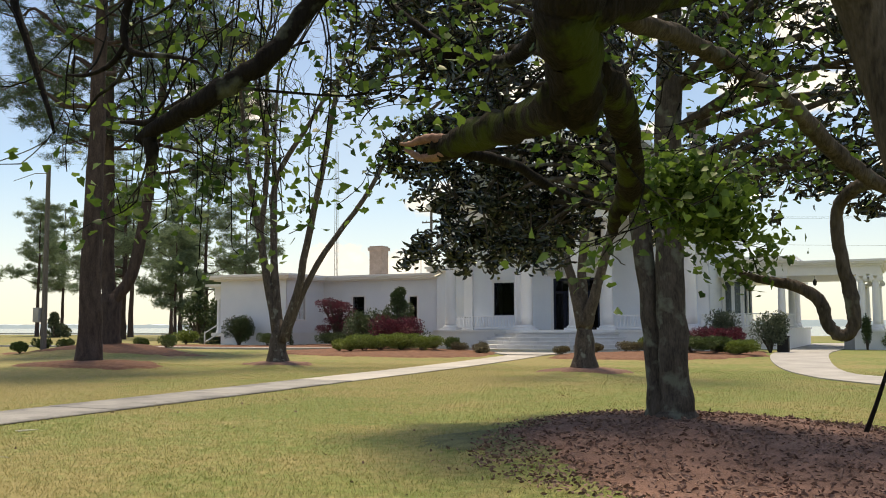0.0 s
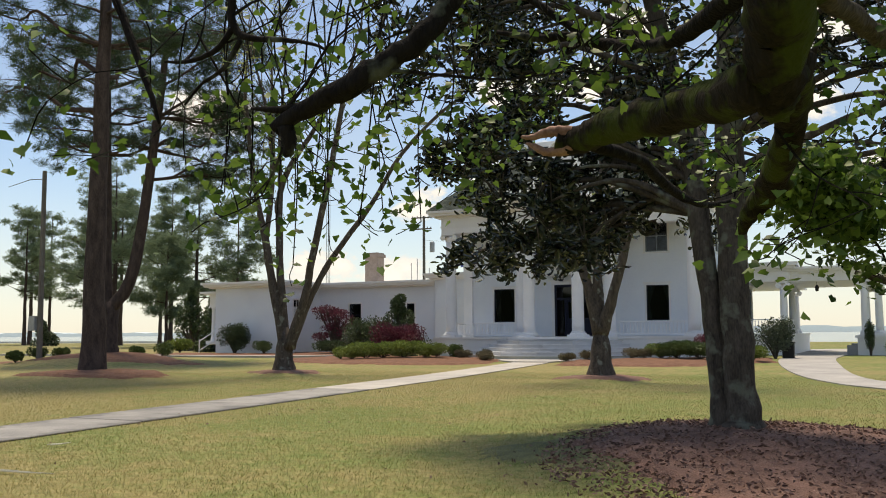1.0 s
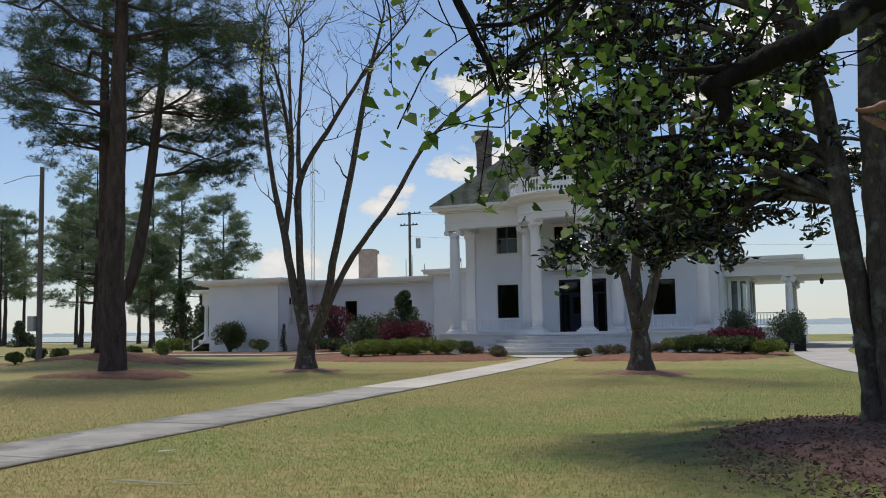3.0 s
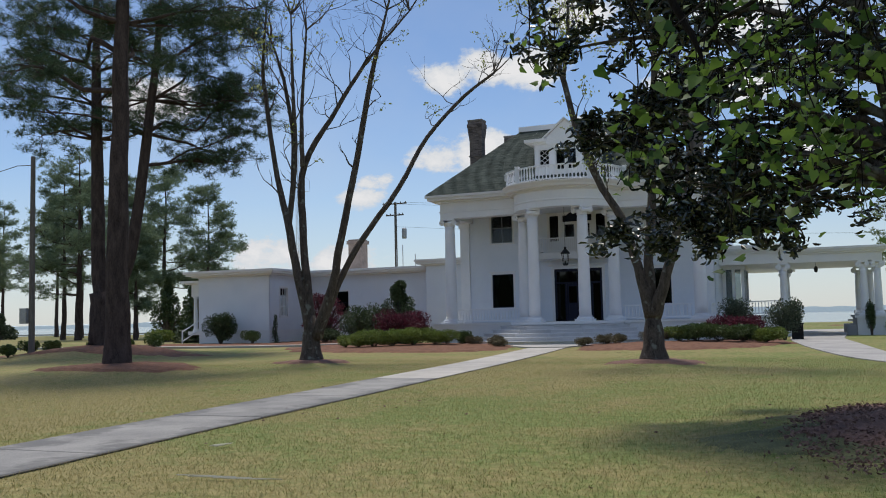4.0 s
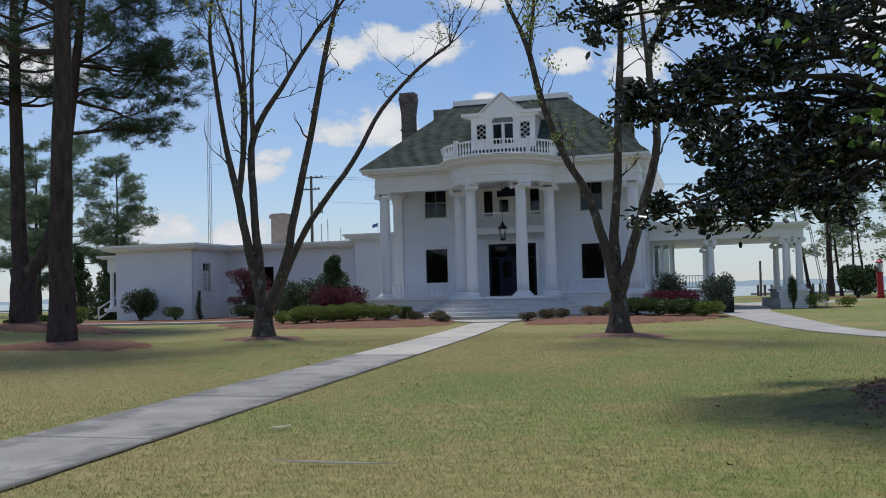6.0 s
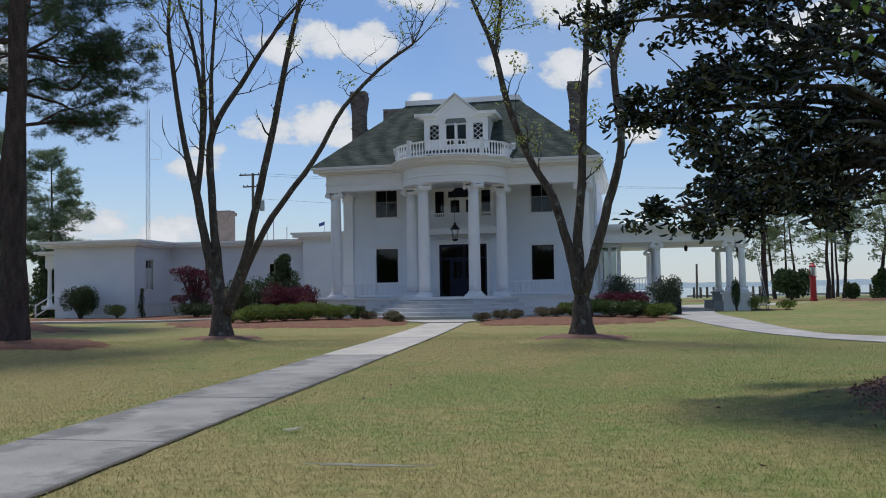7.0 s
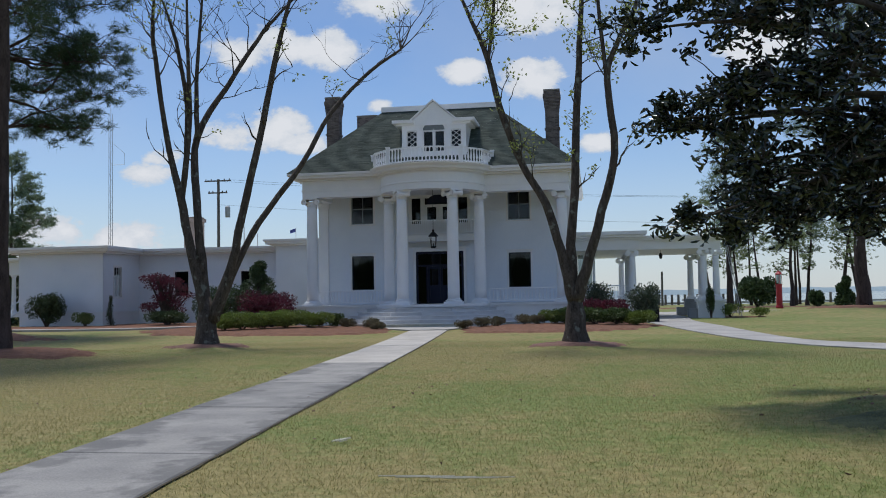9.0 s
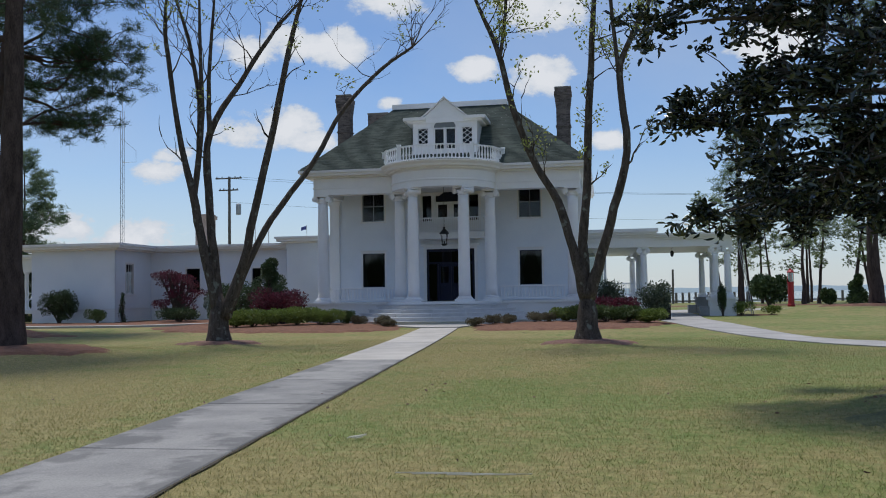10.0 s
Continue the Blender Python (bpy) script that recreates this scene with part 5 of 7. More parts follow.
    for q in (0, 1):
        s.tube([(-43.95 - .8 * q, 53.1 - 1.2 * q, .95 - .9 * q), (-43.95 - .8 * q, 53.1 - 1.2 * q, 1.95 - .9 * q)], [.05, .05], 6)
    part("stair_rail", s, WHITE, ep)
    # brick stack rising behind the wing
    st = Shape()
    st.box(-37.5, -36.4, 62.2, 63.2, 4.6, 7.55)
    st.box(-37.6, -36.3, 62.1, 63.3, 7.2, 7.45)
    part("chimney", st, CHIMNEY_B2, wing, "buff brick chimney")
    return wing


CHIMNEY_B2 = material("buff_brick", (0.24, 0.19, 0.16), (0.42, 0.34, 0.29), 0.9, 3, 26, 0.5, 0.01)
build_wing()


def build_porte():
    pc = thing("porte_cochere", -4.3, 56, 0.1, "white covered driveway on paired columns beside the house", "porte cochere")
    # raised side porch next to the house
    s = Shape()
    s.box(-9.28, -6.1, 52.2, 64.5, .0, FLOOR - .02)
    part("porch_base", s, WHITE, pc)
    s = Shape()
    s.box(-9.29, -6.0, 52.1, 64.6, FLOOR - .018, FLOOR + .06)
    part("porch_floor", s, TRIM, pc)
    for x, y in ((-6.5, 52.6), (-6.55, 58.2), (-6.8, 64.0)):
        ionic_column(pc, x, y, FLOOR + .06, 3.95, .20)
    railing(pc, [(-9.2, 52.6), (-6.75, 52.6)], FLOOR + .16, FLOOR + .85, ROUND_BAL, .16)
    railing(pc, [(-6.5, 52.9), (-6.5, 58)], FLOOR + .16, FLOOR + .85, ROUND_BAL, .2)
    s = Shape()
    for k, z0, z1 in ((0, 3.95, 4.5), (.12, 4.502, 4.62), (.3, 4.622, 4.76), (.45, 4.762, 4.95)):
        s.box(-9.7, -6.15 + k, 52.3 - k, 64.4 + k, z0, z1)
    roof = part("porch_roof", s, TRIM, pc, "stepped white cornice of the side porch")
    s = Shape()
    x = -9.6
    while x < -6.1:
        s.box(x, x + .06, 52.16, 52.24, 4.50, 4.60)
        x += .12
    tagged(part("dentils", s, TRIM, roof), kind="stuff")
    # the outer roof over the drive
    s = Shape()
    for k, z0, z1 in ((0, 3.93, 4.35), (.1, 4.352, 4.46), (.25, 4.462, 4.56), (.35, 4.562, 4.68)):
        s.box(-6.3, -1.75 + k, 52.5 - k, 60.6 + k, z0, z1)
    part("drive_roof", s, TRIM, pc, "flat white roof over the drive")
    # piers with paired columns
    for y in (52.75, 60.1):
        s = Shape()
        s.box(-3.05, -1.65, y - .38, y + .38, .0, 1.0)
        s.box(-3.15, -1.55, y - .46, y + .46, 1.002, 1.12)
        p = part("pier", s, WHITE if y < 55 else PIER, pc, "square rendered pier")
        q = Shape()
        q.box(-3.55, -3.06, y - .32, y + .32, .0, .62)
        part("pier_step", q, PIER, p, "low grey block beside the pier")
        for x in (-2.65, -2.0):
            ionic_column(pc, x, y, 1.12, 3.93, .19)
    # bay window on the house side
    b = thing("bay_window", -9.2, 55, FLOOR, "white bay window on the side wall of the house", "bay window")
    s = Shape()
    s.box(-9.72, -8.55, 53.4, 56.6, FLOOR + .065, 1.95)
    s.box(-9.72, -8.45, 53.3, 56.7, 3.75, 3.94)
    for x, y in ((-8.62, 53.47), (-8.62, 56.53), (-9.6, 53.47), (-9.1, 53.47), (-8.62, 55.0)):
        s.box(x - .08, x + .08, y - .08, y + .08, 1.952, 3.748)
    part("frame", s, TRIM, b)
    part("pane", Shape().box(-9.5, -8.72, 53.46, 53.475, 1.96, 3.74), GLASS, b).visible_shadow = False
    part("pane", Shape().box(-8.63, -8.615, 53.58, 56.42, 1.96, 3.74), GLASS, b).visible_shadow = False
    # small lantern under the drive roof
    l = Shape()
    lx, ly = -4.9, 53.3
    l.tube([(lx, ly, 3.94), (lx, ly, 3.75)], [.01, .01], 4)
    l.revolve([(.03, 3.42), (.08, 3.46), (.11, 3.66), (.05, 3.74), (.02, 3.77)], lx, ly, 8)
    single("drive_lantern", l, IRON, "small black lantern under the drive roof", "lantern")


build_porte()


# ---- trees ----
def scatter_dirs(rng, n):
    v = rng.normal(size=(n, 3))
    return v / np.linalg.norm(v, axis=1, keepdims=True)


def tufts(tips, per, length, seed, up=0.25, spread=0.05):
    """Needle bunches at twig tips: stalk ends and ways."""
    rng = np.random.default_rng(seed)
    tips = np.asarray(tips, float)
    c = np.repeat(tips, per, 0) + rng.normal(size=(len(tips) * per, 3)) * spread
    d = scatter_dirs(rng, len(c))
    d[:, 2] = d[:, 2] * 0.7 + up
    return c, d


def pine(name, x, y, height, r, first, spread, label, seed, fork=None, needle=0.28, per=16, clumps=26, mat=None, group="", width=0.012, lean=(0, 0), limbs=26, sides=12, boughs=(), near=False):
    """Tall bare trunk, crooked limbs in the upper part, and needle bunches along their outer ends."""
    rnd = random.Random(seed)
    z0 = ground_z(x, y)
    t = thing(name, x, y, z0, label, "pine tree", group)
    tr = Shape()
    stems = []
    if fork:
        fz, offs = fork
        limb(tr, [(x, y, z0 - .3, r * 1.35), (x, y, z0 + .4, r * 1.1), (x, y, z0 + fz, r * 1.02)], sides, .12, seed)
        for k, (dx, dy, rr) in enumerate(offs):
            pts = [(x, y, z0 + fz - .4, r * rr * .95), (x + dx * .45, y + dy * .45, z0 + fz + 1.0, r * rr * .9), (x + dx * .7, y + dy * .7, z0 + height * .35, r * rr * .8),
                   (x + dx, y + dy, z0 + height * .65, r * rr * .55), (x + dx * 1.2, y + dy * 1.2, z0 + height * (1 - .06 * k), r * .08)]
            stems.append(limb(tr, pts, sides, .10, seed + k))
    else:
        pts = [(x, y, z0 - .3, r * 1.5), (x, y, z0 + .25, r * 1.12)] + [(x + lean[0] * q + rnd.uniform(-.12, .12) * height / 20, y + lean[1] * q, z0 + height * q, r * (1 - q * .9)) for q in (.15, .35, .55, .75, 1)]
        stems.append(limb(tr, pts, sides, .10, seed))
    part("trunk", tr, BARK_PINE, t, smooth=True)
    tw, tips = Shape(), []
    rest = Shape()

    def cluster(b, e, wide, many):
        """A brush of needles on a short twig."""
        tw.tube([b, (b + e) / 2 + Vector((0, 0, .08)), e], [.02, .014, .008], 3)
        for _ in range(many):
            tips.append(e + Vector((rnd.gauss(0, wide), rnd.gauss(0, wide), rnd.gauss(0, wide * .6))))
    for bz, bx, by, rise in boughs:   # long reaching boughs
        c, rad = max(stems, key=lambda s_: (s_[0][-1].x * bx + s_[0][-1].y * by))
        i = min(range(len(c)), key=lambda k: abs(c[k].z - z0 - bz))
        p = c[i]
        pts = [(p.x, p.y, p.z, rad[i] * .42)]
        for q in (.2, .4, .6, .8, 1):
            pts.append((p.x + bx * q + rnd.gauss(0, .3), p.y + by * q + rnd.gauss(0, .3), p.z + rise * math.sin(q * 2.2) + rnd.gauss(0, .22), rad[i] * .36 * (1.08 - q)))
        br = Shape()
        cc, _ = limb(br, pts, 7, .12, int(bz * 7), 3)
        for j in range(int(clumps * .45)):
            b = cc[min(len(cc) - 1, int(rnd.uniform(.3, 1) ** .8 * (len(cc) - 1)))]
            e = b + Vector((rnd.gauss(0, .75), rnd.gauss(0, .75), rnd.gauss(.05, .42)))
            cluster(b, e, .20, 12)
        part("branch", br, BARK_PINE, t, smooth=True)
    for c, rad in stems:
        n = len(c)
        for k in range(max(4, limbs // len(stems))):
            zq = first + (1 - first) * ((k + rnd.random()) / (limbs // len(stems)))
            i = min(n - 2, int(np.searchsorted([p.z - z0 for p in c], zq * height)))
            p = c[i]
            q = (zq - first) / (1 - first)
            ln = spread * (1 - .75 * q) * rnd.uniform(.55, 1.1) * (0.75 if q < .12 else 1)
            a = rnd.uniform(0, 2 * math.pi)
            pts, cur, ang = [(p.x, p.y, p.z, max(.03, rad[i] * .34))], Vector(p), a
            rise = rnd.uniform(-.05, .35) + .4 * q
            segs = 5
            for s_ in range(segs):
                ang += rnd.uniform(-.45, .45)
                cur = cur + Vector((math.cos(ang), math.sin(ang), rise + rnd.uniform(-.25, .25))) * (ln / segs)
                rise += .05
                pts.append((cur.x, cur.y, cur.z, max(.012, rad[i] * .30 * (1 - (s_ + 1) / (segs + .6)))))
            br = Shape() if near else rest
            cc, rr = limb(br, pts, 5, .1, seed + k, 2)
            if near:
                part("branch", br, BARK_PINE, t, smooth=True)
            for j in range(max(3, int(clumps * ln / spread * .34))):
                w = rnd.uniform(.34, 1) ** .7
                b = cc[min(len(cc) - 1, int(w * (len(cc) - 1)))]
                e = b + Vector((rnd.gauss(0, .42), rnd.gauss(0, .42), rnd.gauss(.14, .26))) * (ln * .24 + .12)
                cluster(b, e, .19 if near else .30, 9)
    if not near:
        tagged(part("limbwork", rest, BARK_PINE, t, "thin crooked limbs"), kind="stuff")
    tagged(part("twigwork", tw, BARK_PINE, t, "fine dark twigs"), kind="stuff")
    ce, d = tufts(tips, per, needle, seed)
    part("crown", leaf_mesh("crown", mat or NEEDLE, ce, d, needle, width, seed, "needle"), None, t)
    return t


pine("pine_tree", -24.4, 22.9, 21, .37, .46, 4.2, "tall pine with a straight plated trunk on a straw mound", 11, clumps=46, needle=.30, per=17, limbs=40, width=.019, near=True,
     boughs=[(8.2, -4.5, -1.5, .8), (9.0, -5.5, .8, .9), (10.5, -4.5, -2.5, 1.2), (11, 3.5, 2.5, .8), (9.6, -2.5, 3.5, .6)])
pine("pine_tree", -35.5, 34.3, 20, .52, .40, 8.0, "old forked pine with a hollow above its base", 12, fork=(2.4, [(-.7, .3, .72), (2.2, 1.0, .62)]), clumps=60, needle=.32, per=17, limbs=56, width=.021, near=True,
     boughs=[(8.6, 2.6, 4.5, .6), (9.6, 3.6, 4.2, .8), (10.8, 3.2, 4.8, .4), (11.8, 3.4, 2.6, 1.2), (13, 3.6, 3.4, 1.5), (14.5, 3, 4, 1), (10, -5, 2, .8), (12.5, -6, 1, 1.2), (9.2, .5, 7, 0), (12, .5, 6, 1)])


def far_pines():
    spots = [(-75, 74, 19, .36, .22, 8.4, 21), (-69, 80, 18, .32, .22, 7.6, 22), (-82, 79, 18, .3, .3, 6.2, 23), (-66, 72, 11, .2, .2, 4.4, 37), (-78, 86, 19, .3, .25, 6.5, 45), (-62, 78, 15, .24, .25, 5.5, 46), (-123, 108, 21, .3, .3, 6.5, 47), (-112, 94, 19, .3, .3, 6.0, 48),
             (-118, 100, 20, .34, .4, 4.5, 24), (-108, 104, 21, .3, .45, 4.2, 25), (-128, 96, 19, .34, .35, 4.8, 26), (-98, 106, 19, .3, .5, 3.8, 27), (-140, 92, 20, .3, .35, 4.8, 28),
             (-92, 92, 20, .38, .5, 4.5, 36)]
    for x, y, h, r, f, s, sd in spots:
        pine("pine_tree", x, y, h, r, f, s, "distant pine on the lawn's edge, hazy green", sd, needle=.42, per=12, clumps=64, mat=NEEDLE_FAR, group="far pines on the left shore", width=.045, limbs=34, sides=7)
    for x, y, h, r, f, s, sd in [(8.1, 62, 19, .44, .42, 5.0, 31), (4.4, 94, 18, .34, .42, 4.2, 33), (11, 96, 14, .15, .35, 3.4, 34), (15.6, 90, 14, .16, .35, 3.6, 35), (19, 84, 16, .2, .3, 4, 40), (7.5, 101, 13, .14, .35, 3.2, 41), (13, 104, 14, .15, .35, 3.4, 42), (23, 95, 15, .2, .3, 4.2, 44)]:
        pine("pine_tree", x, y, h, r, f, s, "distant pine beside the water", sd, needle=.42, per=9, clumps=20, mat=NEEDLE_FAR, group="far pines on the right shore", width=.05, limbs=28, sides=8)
    for x, y, h, r, f, s, sd in [(2.6, 93, 10.5, .20, .3, 3.4, 60), (5.6, 96, 9.5, .17, .3, 3.2, 61), (9.6, 91, 11, .22, .25, 3.8, 62), (11.6, 94, 10, .19, .3, 3.4, 63), (13.4, 89, 10.5, .22, .3, 3.6, 64), (16.2, 93, 10, .19, .3, 3.4, 65), (8.2, 99, 9.5, .17, .3, 3.2, 66)]:
        tree = pine("slender_tree", x, y, h, r, f, s, "slender dark-stemmed tree in light green leaf", sd, needle=.22, per=8, clumps=16, lean=((sd % 5 - 2) * .8, 0), mat=LIGHTGREEN, group="young trees by the water", width=.09, limbs=16, sides=7)
        tree["category"] = "tree"


far_pines()


def twigs(shape, start, way, length, r, rnd, tips, depth=2):
    """A small branch that splits again."""
    cur, d = Vector(start), Vector(way).normalized()
    pts = [(cur.x, cur.y, cur.z, r)]
    for k in range(4):
        d = (d + Vector((rnd.gauss(0, .22), rnd.gauss(0, .22), rnd.gauss(.06, .16)))).normalized()
        cur = cur + d * length / 4
        pts.append((cur.x, cur.y, cur.z, max(.003, r * (1 - (k + 1) / 4.6))))
        if depth and k > 0 and rnd.random() < .85:
            side = (d + Vector((rnd.gauss(0, .7), rnd.gauss(0, .5), rnd.gauss(.15, .4)))).normalized()
            twigs(shape, cur, side, length * rnd.uniform(.4, .65), max(.004, r * .55), rnd, tips, depth - 1)
    limb(shape, pts, 4, 0, 1, 2)
    tips.append(cur)


def bare_tree(x, y, stems, label, seed, buds):
    """Several stems from one short trunk, fine twigs high up, and opening buds."""
    rnd = random.Random(seed)
    z0 = ground_z(x, y)
    t = thing("shade_tree", x, y, z0, label, "tree")
    tr, tw, tips = Shape(), Shape(), []
    tr.tube([(x, y, z0 - .2), (x, y, z0 + .08), (x, y, z0 + .35), (x, y, z0 + .8), (x, y, z0 + 1.5)], [.48, .39, .32, .28, .12], 14, .12, seed)
    for k, st in enumerate(stems):
        pts = [(a, y + dy * .25, z, r * .86) for a, dy, z, r in st]
        c, rad = limb(tr, pts, 9, .12, seed + k)
        for i in range(len(c) // 3, len(c)):
            p = c[i]
            if rnd.random() < (.85 if p.z > 8 else .25 if p.z > 5 else .06) + (.3 if buds > .3 and p.z > 3 else 0):
                way = Vector((rnd.gauss(0, .6), rnd.gauss(0, .7), rnd.uniform(.1, .9)))
                twigs(tw, p, way, rnd.uniform(.5, 1.5) * (1 + .4 * (p.z > 8)), rad[i] * .28 + .006, rnd, tips, 2 if p.z > 7 else 1)
        top = c[-1]
        for _ in range(5):
            twigs(tw, top, Vector((rnd.gauss(0, .6), rnd.gauss(0, .6), 1)), rnd.uniform(1.2, 2.2), .03, rnd, tips, 2)
    part("trunk", tr, BARK_GREY, t, smooth=True)
    tagged(part("twigwork", tw, BARK_GREY, t, "fine bare twigs"), kind="stuff")
    rng = np.random.default_rng(seed)
    P = np.array([tuple(p) for p in tips])
    P = P[rng.random(len(P)) < buds]
    c = np.repeat(P, 9, 0) + rng.normal(size=(len(P) * 9, 3)) * .10
    tagged(part("bud_growth", leaf_mesh("bud_growth", BUD, c, scatter_dirs(rng, len(c)), .11, .065, seed), None, t), kind="stuff")
    return t


L1 = [(-20.6, 0, 1.0, .24), (-21.09, -.1, 3.04, .17), (-21.42, -.2, 4.76, .15), (-21.81, -.3, 6.3, .11), (-22.27, -.3, 9.3, .085), (-22.39, -.2, 10.4, .07), (-22.2, -.2, 12.5, .03)]
L1B = [(-21.42, -.2, 4.6, .12), (-21.27, .2, 6.1, .11), (-21.29, .4, 7.8, .09), (-21.65, .5, 9.8, .07), (-22.2, .6, 11.4, .03)]
L1C = [(-21.27, .2, 6.0, .09), (-21.13, 0, 7.4, .09), (-21.16, -.3, 9.2, .07), (-21.2, -.4, 12.0, .03)]
L2 = [(-20.6, 0.1, 1.0, 0.22), (-20.87, 0.4, 3.4, 0.16), (-21.07, 1.2, 5.03, 0.15), (-21.15, 2.4, 6.84, 0.13), (-20.37, 4.4, 8.49, 0.1), (-19.53, 6.0, 9.99, 0.08), (-19.04, 7.2, 10.81, 0.06), (-17.65, 8.0, 12.25, 0.03)]
L2B = [(-20.94, .5, 6.7, .10), (-21.0, .8, 8.5, .08), (-20.8, 1.0, 11.5, .04)]
L3 = [(-20.4, -.1, .9, .25), (-19.76, -.3, 2.5, .17), (-19.2, -.4, 4.8, .14), (-18.66, -.5, 7.0, .12), (-18.15, -.6, 9.3, .10), (-17.5, -.7, 11.6, .04)]
L4 = [(-20.4, -0.2, 0.9, 0.24), (-19.65, 0.8, 2.66, 0.14), (-19.06, 2.4, 3.97, 0.12), (-17.83, 4.8, 5.87, 0.1), (-17.03, 7.6, 7.66, 0.085), (-15.84, 10.0, 9.11, 0.07), (-14.84, 11.2, 9.87, 0.05)]
bare_tree(-20.6, 27.8, [L1, L1B, L1C, L2, L2B, L3, L4], "leafless grey tree with several slender upswept stems", 51, .10)
R1 = [(-9.15, 0, 1.3, .26), (-9.49, .1, 2.75, .16), (-9.9, .2, 4.1, .14), (-10.6, .3, 5.4, .12), (-11.16, .3, 7.0, .11), (-11.55, .3, 8.6, .09), (-11.95, .4, 9.6, .07), (-12.6, .5, 11.2, .03)]
R1B = [(-11.5, .3, 8.3, .07), (-11.3, .1, 9.6, .06), (-11.2, 0, 11.5, .03)]
R2 = [(-9.16, .1, 1.2, .22), (-9.2, .4, 2.9, .16), (-9.03, .5, 5.0, .14), (-8.9, .6, 7.5, .12), (-8.74, .7, 9.9, .08), (-8.7, .8, 12, .03)]
R3 = [(-9.1, -.1, 1.3, .24), (-8.7, -.2, 2.5, .17), (-8.31, -.3, 3.85, .15), (-7.91, -.4, 5.45, .13), (-8.07, -.4, 7.6, .11), (-7.8, -.5, 8.5, .09), (-7.1, -.6, 9.9, .07), (-6.6, -.7, 11.5, .03)]
R3B = [(-8.07, -.4, 7.5, .08), (-8.26, -.2, 9.9, .06), (-8.3, -.2, 11.8, .03)]
bare_tree(-9.13, 26.9, [R1, R1B, R2, R3, R3B], "grey-stemmed tree just breaking into yellow-green leaf", 52, .8)


def magnolia():
    x, y = -3.46, 12.25
    z0 = ground_z(x, y)
    rnd = random.Random(61)
    t = thing("magnolia_tree", x, y, z0, "large evergreen magnolia with twin trunks and glossy dark leaves", "tree")
    tr, tips = Shape(), []
    trunks = [[(x + .10, y, z0 - .2, .34), (x + .10, y, z0 + .06, .235), (x + .10, y, z0 + .32, .185), (x + .08, y, z0 + 1.0, .172), (x + .06, y + .1, 2.4, .17), (x + .05, y + .2, 4.2, .16), (x + .1, y + .4, 7, .12), (x + .2, y + .5, 10, .05)],
              [(x - .10, y + .05, z0 - .2, .26), (x - .11, y + .05, z0 + .06, .165), (x - .13, y + .06, z0 + .4, .13), (x - .17, y + .1, z0 + 1.0, .125), (x - .30, y + .15, 2.4, .125), (x - .5, y + .3, 4.0, .12), (x - 1.0, y + .5, 6, .10), (x - 1.4, y + .8, 8.5, .04)]]
    stems = [limb(tr, s, 14, .10, 61 + k) for k, s in enumerate(trunks)]
    part("trunk", tr, BARK_MAG, t, smooth=True)
    br = Shape()
    lobes = [(-7.9, 12.6, 4.9, .55), (-7.6, 12.2, 5.6, .7), (-7.5, 13.0, 3.78, .42), (-7.0, 13.0, 3.65, .45), (-7.3, 13.4, 2.42, .36), (-6.8, 13.3, 2.35, .36), (-6.4, 12.8, 2.55, .5), (-6.4, 12.6, 3.1, .7), (-6.2, 12.4, 4.2, .8), (-6.4, 11.8, 5.4, .9),
             (-6.3, 14.6, 3.0, .5), (-6.2, 15.2, 2.6, .5), (-6.2, 15.5, 3.4, .8), (-5.6, 14.4, 2.7, .45), (-5.5, 12.0, 3.3, .5), (-5.4, 11.8, 4.3, .6), (-5.2, 13.6, 4.6, 1.0), (-6.8, 13.8, 6.4, 1.0), (-5.6, 13, 7.2, 1.1),
             (-4.2, 15.2, 3.4, .9), (-3.2, 15.6, 3.8, .9), (-2.2, 14.6, 3.5, .8), (-1.4, 14.2, 3.3, .7), (-.8, 13.4, 3.0, .7), (-1.2, 12.4, 4.2, .9), (-2.4, 13, 5.2, 1.1), (-3.8, 12, 6.4, 1.2), (-2.2, 11, 6.0, 1.1), (-.2, 12.5, 5.2, 1), (-3.4, 13, 8.2, 1.3), (-5, 13.4, 9, 1.1),
             (-7.0, 12.3, 6.6, .8), (-6.0, 10.9, 6.5, .9), (-4.8, 12.6, 3.6, .6), (.4, 13.6, 3.4, .7), (-.2, 15, 4.2, .9), (-5.9, 13.2, 2.4, .4),
             (-6.6, 12.2, 4.9, .8), (-6.0, 13.4, 5.4, .9), (-5.8, 12.2, 2.9, .6), (-5.2, 12.4, 2.5, .5), (-6.7, 13.2, 4.2, .7), (-4.6, 13.8, 5.4, 1.0), (-6.2, 14, 7.6, 1), (-7.4, 13.4, 7.2, .8), (-4.2, 12.2, 4.4, .8), (-5.6, 11.4, 7.6, 1), (-6.9, 11.9, 7.6, .9),
             (-1.5, 13, 6.5, 1.2), (-.6, 12.2, 6.4, 1.1), (-1, 11.5, 5, .9), (-2.6, 11.6, 4.6, .8), (0, 13, 7, 1.2), (-1.6, 12.6, 3.4, .5), (.3, 12.4, 4.2, .8),
             (-6.2, 12.6, 5.3, .7), (-6.9, 12.6, 5.8, .8), (-6.5, 12.9, 6.6, .9), (-6.7, 12.4, 3.9, .6), (-6.1, 12.1, 3.8, .5),
             (-5.4, 12.6, 3.4, .7), (-5.0, 12.8, 2.7, .6), (-4.2, 12.6, 3.3, .6), (1.2, 13.5, 5.5, 1.1), (1.5, 13, 4.2, .8), (2.2, 14, 6.5, 1.1), (.6, 12.5, 6.0, 1.0), (2.5, 13.5, 5.0, 1.0)]
